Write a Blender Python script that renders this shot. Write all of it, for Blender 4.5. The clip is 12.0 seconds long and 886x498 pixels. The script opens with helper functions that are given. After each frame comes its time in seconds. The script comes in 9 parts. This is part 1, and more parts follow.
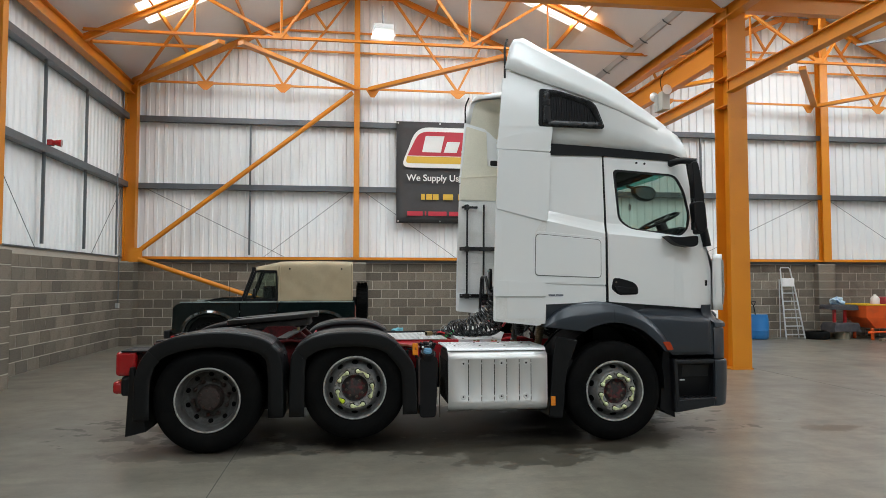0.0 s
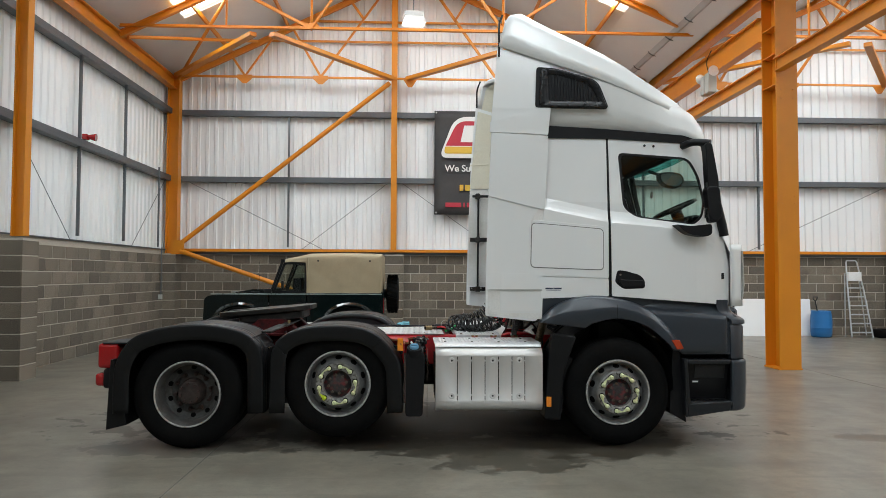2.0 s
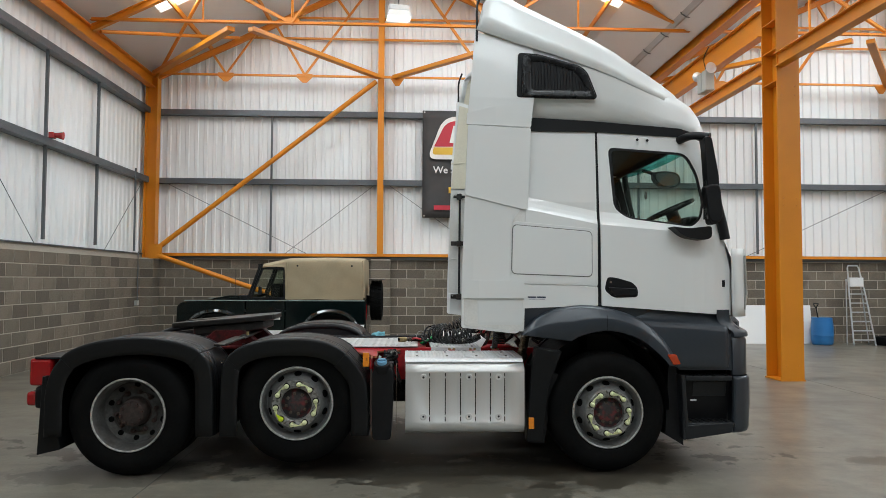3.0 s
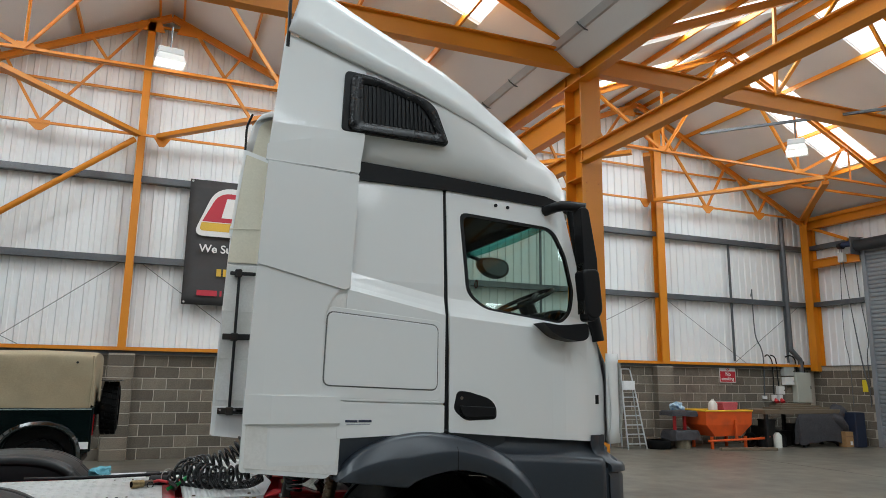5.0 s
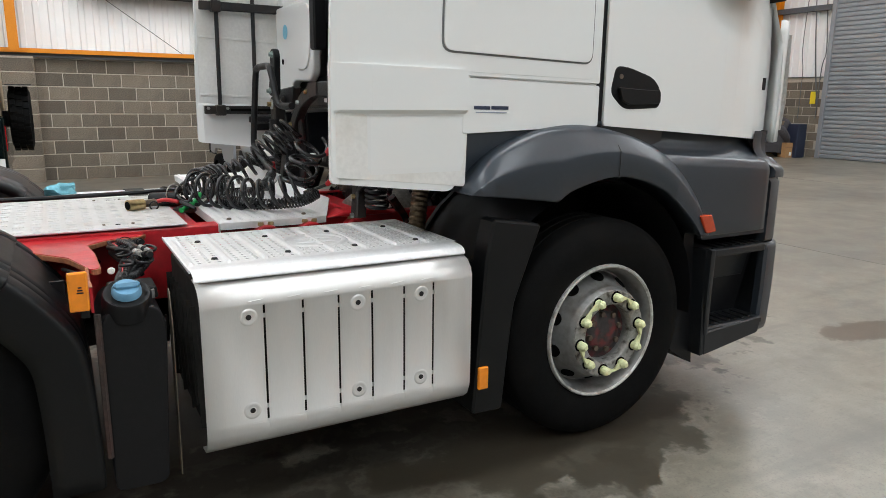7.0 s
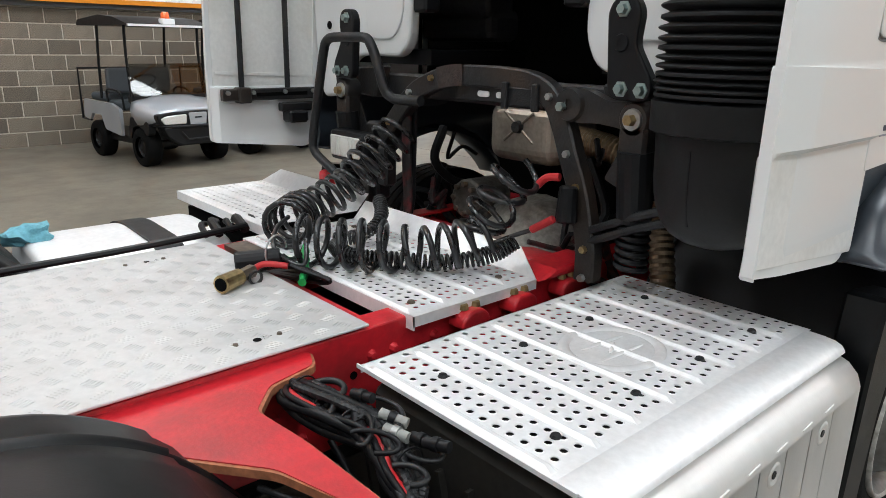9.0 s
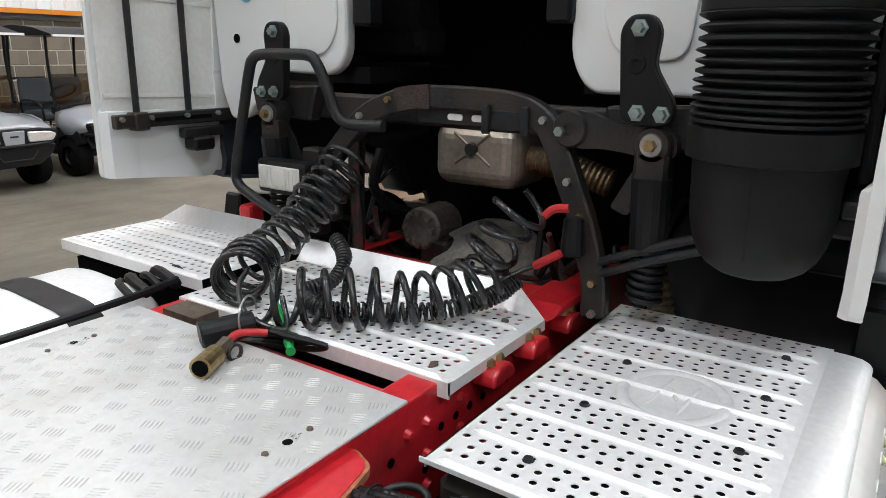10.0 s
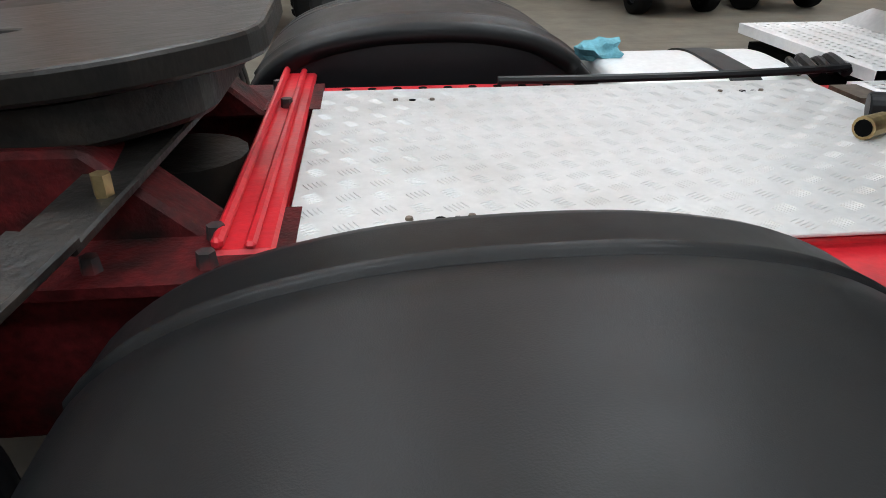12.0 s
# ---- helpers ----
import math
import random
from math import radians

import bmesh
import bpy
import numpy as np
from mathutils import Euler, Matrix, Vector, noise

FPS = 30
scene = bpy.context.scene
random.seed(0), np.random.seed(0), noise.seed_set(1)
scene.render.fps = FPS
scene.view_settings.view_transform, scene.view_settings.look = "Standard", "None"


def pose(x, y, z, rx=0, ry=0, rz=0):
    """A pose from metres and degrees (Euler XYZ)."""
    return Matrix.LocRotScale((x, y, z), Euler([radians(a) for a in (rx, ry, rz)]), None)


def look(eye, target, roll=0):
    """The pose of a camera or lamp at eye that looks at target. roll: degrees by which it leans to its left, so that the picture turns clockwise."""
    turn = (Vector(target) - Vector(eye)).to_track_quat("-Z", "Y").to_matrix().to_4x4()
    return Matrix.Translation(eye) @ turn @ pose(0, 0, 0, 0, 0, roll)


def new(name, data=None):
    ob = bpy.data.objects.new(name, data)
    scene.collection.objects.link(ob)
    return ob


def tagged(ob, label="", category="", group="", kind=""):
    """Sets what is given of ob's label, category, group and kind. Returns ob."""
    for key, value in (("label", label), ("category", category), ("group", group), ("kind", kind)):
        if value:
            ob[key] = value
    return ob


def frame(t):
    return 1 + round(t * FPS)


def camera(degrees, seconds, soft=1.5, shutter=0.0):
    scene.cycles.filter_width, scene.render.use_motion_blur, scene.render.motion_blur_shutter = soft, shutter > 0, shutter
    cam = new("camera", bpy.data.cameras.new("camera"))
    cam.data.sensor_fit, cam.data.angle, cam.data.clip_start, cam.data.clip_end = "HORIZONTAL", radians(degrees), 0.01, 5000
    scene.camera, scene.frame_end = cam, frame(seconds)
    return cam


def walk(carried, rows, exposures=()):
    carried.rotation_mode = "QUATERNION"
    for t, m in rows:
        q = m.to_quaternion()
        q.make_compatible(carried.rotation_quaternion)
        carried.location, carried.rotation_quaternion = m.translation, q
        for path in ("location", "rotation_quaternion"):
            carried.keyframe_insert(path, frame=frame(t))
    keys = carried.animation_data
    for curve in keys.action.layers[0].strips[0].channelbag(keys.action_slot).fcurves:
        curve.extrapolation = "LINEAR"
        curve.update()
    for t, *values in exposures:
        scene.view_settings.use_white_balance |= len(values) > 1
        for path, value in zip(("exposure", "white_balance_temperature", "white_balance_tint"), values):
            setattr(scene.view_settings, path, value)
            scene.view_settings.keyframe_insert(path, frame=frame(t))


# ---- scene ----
cam = camera(65.1, 12.0, soft=0.7)
PATH = [
    (0, (0.005, -0.014, 1.63), (0.274, 1.965, 1.725), 0.0),
    (0.5, (0.159, -0.18, 1.628), (0.38, 1.806, 1.721), 0.1),
    (1, (0.263, -0.137, 1.618), (0.448, 1.853, 1.702), 0.2),
    (1.5, (0.488, 0.114, 1.612), (0.616, 2.108, 1.689), 0.2),
    (2, (0.796, 0.298, 1.621), (0.874, 2.295, 1.696), 0.2),
    (2.5, (0.952, 0.544, 1.62), (1.009, 2.542, 1.694), 0.2),
    (4.3, (1.123, 2.179, 1.761), (1.609, 4.103, 2.014), 0.8),
    (4.5, (1.092, 2.355, 1.748), (1.676, 4.245, 2.043), 0.9),
    (5, (1.037, 2.876, 1.75), (1.759, 4.705, 2.115), 0.8),
    (5.5, (0.977, 3.418, 1.609), (1.726, 5.258, 1.845), 0.8),
    (6, (0.887, 3.83, 1.526), (1.681, 5.662, 1.402), 1.0),
    (6.5, (0.836, 4.209, 1.553), (1.689, 5.979, 1.181), 1.2),
    (7, (0.631, 4.607, 1.528), (1.586, 6.315, 1.105), 0.7),
    (7.5, (0.407, 5.029, 1.499), (1.4025, 6.7007, 1.020), 0.9),
    (7.7, (0.34, 5.225, 1.517), (1.3416, 6.8818, 0.998), 1.0),
    (9.3, (0.141, 6.52, 1.688), (1.543, 7.845, 1.125), 0.8),
    (9.5, (0.118, 6.632, 1.694), (1.602, 7.864, 1.133), 0.7),
    (10, (0.05, 6.85, 1.706), (1.648, 7.938, 1.158), 0.7),
    (10.5, (0.0, 6.896, 1.660), (1.658, 7.878, 1.095), 0.3),
    (11, (-0.164, 6.897, 1.512), (1.502, 7.797, 0.843), 0.5),
    (11.1, (-0.208, 6.902, 1.477), (1.44, 7.79, 0.771), 0.4),
    (11.2, (-0.234, 6.906, 1.459), (1.389, 7.788, 0.691), 0.3),
    (11.3, (-0.252, 6.907, 1.453), (1.339, 7.786, 0.622), 0.3),
    (11.4, (-0.256, 6.902, 1.448), (1.292, 7.823, 0.574), 0.3),
    (11.5, (-0.245, 6.887, 1.450), (1.204, 7.935, 0.541), 0.3),
    (11.7, (-0.222, 6.85, 1.447), (0.784, 8.319, 0.537), 0.1),
    (11.8, (-0.21, 6.81, 1.462), (0.556, 8.414, 0.546), 0.2),
    (12, (-0.155, 6.722, 1.489), (0.032, 8.487, 0.568), 0.1),
]
walk(cam, [(t, look(eye, target, roll)) for t, eye, target, roll in PATH],
     [(0, -0.06, 6350, 7), (2.5, -0.07, 6400, 7), (4.5, -0.30, 6250, 6), (5.2, -0.34, 6250, 6), (5.5, -0.22, 6150, 6), (6.0, -0.06, 6450, 9), (7, 0.37, 6550, 10), (9.3, 0.34, 6450, 10), (10.8, 0.38, 6450, 10), (11.5, 0.37, 6400, 10), (12, 0.22, 6350, 10)])


# ---- world and light ----
world = bpy.data.worlds.new("sky")
scene.world = world
world.use_nodes = True
wn = world.node_tree.nodes
sky = wn.new("ShaderNodeTexSky")
sky.sky_type, sky.sun_disc = "NISHITA", False
sky.sun_elevation, sky.sun_rotation = radians(40), radians(200)
world.node_tree.links.new(sky.outputs[0], wn["Background"].inputs[0])
wn["Background"].inputs[1].default_value = 0.12
sun = new("sun", bpy.data.lights.new("sun", "SUN"))
sun.data.energy, sun.data.angle, sun.data.color = 0.6, radians(20), (1.0, 0.97, 0.93)
sun.matrix_world = look((-6, -12, 20), (0, 0, 0))

# building outline, used by walls, roof and rooflights
XW, XE, YN, YS = -5.75, 19.85, 19.0, -9.0
RIDGES, EAVE, RIDGE_Z, VALLEY_X, VALLEY_Z = (0.6, 13.4), 6.75, 9.85, 7.0, 7.12


def roof_z(x):
    """Height of the roof's underside over x."""
    mid = RIDGES[0] if x < VALLEY_X else RIDGES[1]
    half = 6.38
    low = VALLEY_Z if (x > mid) == (x < VALLEY_X) else EAVE
    return RIDGE_Z - (RIDGE_Z - low) * min(1.0, abs(x - mid) / half)


# rooflights: (x from, x to, y from, y to), one lamp in each opening
ROOFLIGHTS = []
for x0, x1 in ((-4.5, -0.7), (1.9, 5.65), (8.0, 12.6), (13.7, 18.1)):
    for y0, wide in ((15.0, 1.1), (11.95, 1.05), (6.2, 1.1), (0.5, 1.1), (-5.2, 1.1)):
        ROOFLIGHTS.append((x0, x1, y0, y0 + wide))
for x0, x1, y0, y1 in ROOFLIGHTS:
    a, b = Vector((x0, (y0 + y1) / 2, roof_z(x0))), Vector((x1, (y0 + y1) / 2, roof_z(x1)))
    lamp = new("rooflight_daylight", bpy.data.lights.new("rooflight_daylight", "AREA"))
    lamp.data.shape, lamp.data.size, lamp.data.size_y = "RECTANGLE", (b - a).length, y1 - y0
    lamp.data.energy, lamp.data.color = (36 if x0 > 7 else (38 if x0 < 0 else 54)) * (b - a).length * (y1 - y0), (0.87, 0.95, 1.0)
    ux = (b - a).normalized()
    uz = Vector((0, 1, 0)).cross(ux) * -1
    if uz.z < 0:
        uz = -uz
    uy = uz.cross(ux)
    m = Matrix((ux, uy, uz)).transposed().to_4x4()
    m.translation = (a + b) / 2 + uz * 0.06
    lamp.matrix_world = m

# bright overcast sky over the rooflights
cloud = bpy.data.materials.new("overcast_sky")
cloud.use_nodes = True
cn = cloud.node_tree.nodes
cn.remove(cn["Principled BSDF"])
glow = cn.new("ShaderNodeEmission")
glow.inputs[0].default_value, glow.inputs[1].default_value = (0.93, 0.97, 1.0, 1), 2.2
cloud.node_tree.links.new(glow.outputs[0], cn["Material Output"].inputs[0])
me = bpy.data.meshes.new("sky_backdrop")
me.from_pydata([(-40, -40, 16), (60, -40, 16), (60, 60, 16), (-40, 60, 16)], [], [(0, 1, 2, 3)])
me.materials.append(cloud)
tagged(new("sky_backdrop", me), "plain overcast sky above the rooflights", "sky", kind="structure")


# ---- materials ----
MATS = {}


def material(name, color, rough=0.5, metal=0.0, grain=0.06, scale=9.0, bump=0.0, bump_scale=120.0, stain=None, stain_amount=0.35,
             stain_scale=1.6, coat=0.0, spec=0.5, emit=None, emit_strength=0.0, vary=0.0, stretch=(1, 1, 1), wear=0.1):
    """A procedural surface: base colour with fine grain, broad stains, roughness wear and bump, all in metres."""
    if name in MATS:
        return MATS[name]
    m = bpy.data.materials.new(name)
    m.use_nodes = True
    n, l = m.node_tree.nodes, m.node_tree.links
    b = n["Principled BSDF"]
    co = n.new("ShaderNodeTexCoord")
    mp = n.new("ShaderNodeMapping")
    mp.inputs["Scale"].default_value = stretch
    l.new(co.outputs["Object"], mp.inputs[0])

    def noise_node(sc, detail=4.0):
        t = n.new("ShaderNodeTexNoise")
        t.inputs["Scale"].default_value, t.inputs["Detail"].default_value = sc, detail
        l.new(mp.outputs[0], t.inputs["Vector"])
        return t

    base = [*color, 1]
    fine = noise_node(scale * 6)
    ramp = n.new("ShaderNodeMapRange")
    ramp.inputs["From Min"].default_value, ramp.inputs["From Max"].default_value = 0.3, 0.7
    ramp.inputs["To Min"].default_value, ramp.inputs["To Max"].default_value = 1 - grain, 1 + grain
    l.new(fine.outputs["Fac"], ramp.inputs["Value"])
    mul = n.new("ShaderNodeMix")
    mul.data_type, mul.blend_type = "RGBA", "MULTIPLY"
    mul.inputs["Factor"].default_value = 1.0
    mul.inputs["A"].default_value = base
    l.new(ramp.outputs[0], mul.inputs["B"])
    out = mul.outputs["Result"]
    if vary:
        info = n.new("ShaderNodeObjectInfo")
        vr = n.new("ShaderNodeMapRange")
        vr.inputs["To Min"].default_value, vr.inputs["To Max"].default_value = 1 - vary, 1 + vary
        l.new(info.outputs["Random"], vr.inputs["Value"])
        vm = n.new("ShaderNodeMix")
        vm.data_type, vm.blend_type = "RGBA", "MULTIPLY"
        vm.inputs["Factor"].default_value = 1.0
        l.new(out, vm.inputs["A"])
        l.new(vr.outputs[0], vm.inputs["B"])
        out = vm.outputs["Result"]
    if stain:
        broad = noise_node(stain_scale, 6.0)
        sr = n.new("ShaderNodeMapRange")
        sr.inputs["From Min"].default_value, sr.inputs["From Max"].default_value = 0.48, 0.72
        sr.inputs["To Max"].default_value = stain_amount
        l.new(broad.outputs["Fac"], sr.inputs["Value"])
        mx = n.new("ShaderNodeMix")
        mx.data_type = "RGBA"
        mx.inputs["B"].default_value = [*stain, 1]
        l.new(sr.outputs[0], mx.inputs["Factor"])
        l.new(out, mx.inputs["A"])
        out = mx.outputs["Result"]
    l.new(out, b.inputs["Base Color"])
    worn = noise_node(scale * 1.7)
    rr = n.new("ShaderNodeMapRange")
    rr.inputs["To Min"].default_value, rr.inputs["To Max"].default_value = max(0.02, rough - wear), min(1, rough + wear)
    l.new(worn.outputs["Fac"], rr.inputs["Value"])
    l.new(rr.outputs[0], b.inputs["Roughness"])
    b.inputs["Metallic"].default_value = metal
    b.inputs["Specular IOR Level"].default_value = spec
    b.inputs["Coat Weight"].default_value = coat
    b.inputs["Coat Roughness"].default_value = 0.08
    if emit:
        b.inputs["Emission Color"].default_value = [*emit, 1]
        b.inputs["Emission Strength"].default_value = emit_strength
    if bump:
        bt = noise_node(bump_scale, 3.0)
        bn = n.new("ShaderNodeBump")
        bn.inputs["Strength"].default_value, bn.inputs["Distance"].default_value = bump, 0.01
        l.new(bt.outputs["Fac"], bn.inputs["Height"])
        l.new(bn.outputs[0], b.inputs["Normal"])
    MATS[name] = m
    return m


def glass(name, color, rough=0.02, alpha=0.3):
    """Tinted pane: transparent body with a glossy face."""
    if name in MATS:
        return MATS[name]
    m = bpy.data.materials.new(name)
    m.use_nodes = True
    n, l = m.node_tree.nodes, m.node_tree.links
    n.remove(n["Principled BSDF"])
    tr, gl, mx = n.new("ShaderNodeBsdf" + "Transparent"), n.new("ShaderNodeBsdfGlossy"), n.new("ShaderNodeMixShader")
    tr.inputs[0].default_value = [*color, 1]
    gl.inputs["Roughness"].default_value = rough
    mx.inputs[0].default_value = 0.05
    l.new(tr.outputs[0], mx.inputs[1])
    l.new(gl.outputs[0], mx.inputs[2])
    l.new(mx.outputs[0], n["Material Output"].inputs[0])
    MATS[name] = m
    return m


WHITE = material("truck_white_paint", (0.80, 0.81, 0.80), 0.30, grain=0.0, coat=0.4, stain=(0.76, 0.755, 0.73), stain_amount=0.10, stain_scale=0.5, wear=0.02)
CREAM = material("cream_grp", (0.72, 0.68, 0.55), 0.6, grain=0.04, stain=(0.55, 0.5, 0.38), bump=0.1, bump_scale=60)
STEPGREY = material("dark_step_plastic", (0.0125, 0.0145, 0.0175), 0.40, grain=0.12, stain=(0.024, 0.023, 0.022), stain_amount=0.5, stain_scale=12, spec=0.4, bump=0.08, bump_scale=400)
GREY = material("dark_grey_plastic", (0.028, 0.035, 0.045), 0.32, grain=0.05, stain=(0.024, 0.027, 0.032), spec=0.55, bump=0.03, bump_scale=400, wear=0.02)
FENDER = material("black_fender_plastic", (0.0046, 0.0050, 0.0057), 0.40, grain=0.1, stain=(0.010, 0.0094, 0.009), stain_amount=0.6, spec=0.30, bump=0.06, bump_scale=500, wear=0.07)
BLACK = material("black_plastic", (0.008, 0.008, 0.009), 0.42, grain=0.1, spec=0.25, bump=0.05, bump_scale=300)
# silver darkened for dirt and for the shade inside the drive rim
RIMBARREL = material("dirty_shaded_rim_barrel", (0.13, 0.128, 0.123), 0.45, 0.4, grain=0.2, stain=(0.06, 0.052, 0.045), stain_amount=0.8, stain_scale=9)
FLANGE = material("chipped_flange", (0.30, 0.295, 0.28), 0.42, 0.4, grain=0.2, stain=(0.035, 0.026, 0.02), stain_amount=1.0, stain_scale=34)
RIMEDGE = material("scuffed_rim_edge", (0.60, 0.595, 0.575), 0.34, 0.45, grain=0.15, stain=(0.16, 0.14, 0.12), stain_amount=0.7, stain_scale=26)
GLOSSBLACK = material("satin_black_plastic", (0.007, 0.007, 0.008), 0.28, grain=0.05, spec=0.4)
BLACKSTEEL = material("black_painted_steel", (0.013, 0.0135, 0.015), 0.45, grain=0.2, stain=(0.055, 0.042, 0.034), stain_amount=0.5, stain_scale=7, spec=0.35, bump=0.2, bump_scale=150)
GREASY = material("greasy_black_metal", (0.010, 0.009, 0.008), 0.45, grain=0.3, stain=(0.04, 0.03, 0.023), stain_amount=0.6, stain_scale=9, spec=0.35, bump=0.22, bump_scale=70)
RUBBER = material("tyre_rubber", (0.0042, 0.0042, 0.0043), 0.7, grain=0.25, stain=(0.009, 0.008, 0.007), stain_amount=0.6, stain_scale=4, spec=0.09, bump=0.15, bump_scale=250)
RED = material("red_chassis_paint", (0.60, 0.018, 0.028), 0.38, grain=0.1, stain=(0.16, 0.02, 0.02), stain_amount=0.6, stain_scale=5, coat=0.3, bump=0.08, bump_scale=90)
ALU = material("brushed_aluminium", (0.70, 0.69, 0.67), 0.40, 0.4, grain=0.02, stretch=(10, 1, 1), stain=(0.60, 0.59, 0.57), stain_amount=0.3, bump=0.02, bump_scale=200, wear=0.04)
ALUDULL = material("dull_aluminium", (0.85, 0.85, 0.85), 0.34, 0.2, grain=0.05, stain=(0.68, 0.68, 0.67), stain_amount=0.4, stain_scale=6, bump=0.05, bump_scale=160, wear=0.06)
TREAD = material("tread_plate_aluminium", (0.60, 0.595, 0.585), 0.42, 0.3, grain=0.05, stain=(0.42, 0.41, 0.39), stain_amount=0.5, stain_scale=5)
# darker than RIMEDGE: shade between lip and flange is in the colour
RIM = material("rim_steel_silver", (0.26, 0.26, 0.255), 0.36, 0.5, grain=0.1, stain=(0.12, 0.10, 0.09), stain_amount=0.6, stain_scale=18)
RIMDARK = material("rim_dirty_grey", (0.10, 0.097, 0.092), 0.6, 0.3, grain=0.25, stain=(0.045, 0.038, 0.032), stain_amount=0.8, stain_scale=8)
RUST = material("rusty_hub", (0.035, 0.024, 0.02), 0.75, grain=0.4, stain=(0.07, 0.025, 0.02), stain_amount=0.6, stain_scale=12, bump=0.3)
REDHUB = material("worn_red_hub", (0.028, 0.024, 0.024), 0.6, grain=0.4, stain=(0.22, 0.015, 0.018), stain_amount=0.75, stain_scale=20)
NUTYEL = material("pale_yellow_nut_plastic", (0.70, 0.73, 0.42), 0.5, grain=0.06)
NUTBRIGHT = material("bright_yellow_nut_plastic", (0.62, 0.75, 0.03), 0.5, grain=0.06)
AMBER = material("amber_lens", (0.85, 0.26, 0.015), 0.2, grain=0.06, coat=0.5)
REDLENS = material("red_lens", (0.36, 0.008, 0.010), 0.15, grain=0.06, coat=0.5)
BLUECAP = material("blue_plastic_cap", (0.13, 0.30, 0.45), 0.45, grain=0.1)
STEEL = material("zinc_steel", (0.5, 0.51, 0.5), 0.4, 0.9, grain=0.15, stain=(0.3, 0.27, 0.22), stain_amount=0.5, stain_scale=10)
BRASS = material("aged_brass", (0.45, 0.34, 0.17), 0.38, 0.9, grain=0.2, stain=(0.2, 0.12, 0.06), stain_amount=0.7, stain_scale=30)
# red darkened for grime and, on the rear rail, for shade
REDGRIMESHADE = material("grimy_shaded_red", (0.075, 0.007, 0.008), 0.6, grain=0.4, stain=(0.008, 0.007, 0.006), stain_amount=1.0, stain_scale=9, spec=0.2, bump=0.25)
WORNSTEEL = material("worn_brown_steel", (0.17, 0.135, 0.105), 0.5, 0.6, grain=0.2, stain=(0.06, 0.04, 0.03), stain_amount=0.7, stain_scale=14)
REDHOSE = material("red_hose", (0.5, 0.02, 0.025), 0.4, grain=0.1)
GREENHOSE = material("green_hose", (0.02, 0.4, 0.10), 0.45, grain=0.1)
RUSTYSTEEL = material("black_steel_with_rust", (0.015, 0.0145, 0.015), 0.42, grain=0.25, stain=(0.06, 0.036, 0.021), stain_amount=0.5, stain_scale=6, spec=0.45, bump=0.2, bump_scale=120)
COUPLING = material("worn_coupling_steel", (0.021, 0.019, 0.017), 0.36, 0.5, grain=0.25, stretch=(1.2, 6, 1), stain=(0.009, 0.008, 0.008), stain_amount=0.9, stain_scale=3.5, bump=0.06, bump_scale=60)
GLASS = glass("cab_side_glass", (0.70, 0.77, 0.73))
ORANGE = material("orange_steel_paint", (0.67, 0.235, 0.008), 0.42, grain=0.04, stain=(0.52, 0.17, 0.010), stain_amount=0.35, stain_scale=1.2, wear=0.04)
ORANGERED = material("orange_red_brace_paint", (0.68, 0.24, 0.015), 0.5, grain=0.05, stain=(0.5, 0.16, 0.02))
SHEET = material("white_cladding", (0.84, 0.85, 0.85), 0.5, grain=0.012, stain=(0.72, 0.73, 0.73), stain_amount=0.3, stain_scale=0.5)
ROOFSHEET = material("grey_white_roof_liner", (0.72, 0.73, 0.73), 0.6, grain=0.03, stain=(0.48, 0.48, 0.47), stain_amount=0.35, stain_scale=0.4)
RAIL = material("galvanised_rail", (0.135, 0.145, 0.155), 0.45, 0.5, grain=0.12, stain=(0.09, 0.095, 0.10), stain_amount=0.5)
MORTAR = material("mortar", (0.46, 0.415, 0.345), 0.9, grain=0.2, bump=0.3, bump_scale=120)
BLOCK = material("concrete_block", (0.168, 0.142, 0.110), 0.92, grain=0.5, scale=14, stain=(0.095, 0.078, 0.060), stain_amount=0.7, stain_scale=2.4, bump=0.6, bump_scale=70, vary=0.32)
PRINTW_EARLY = material("sticker_white", (0.78, 0.77, 0.74), 0.6, grain=0.03)
# near-black that stands in for the unlit depth of holes, slots and tunnel
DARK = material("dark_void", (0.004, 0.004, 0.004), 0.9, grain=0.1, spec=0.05)


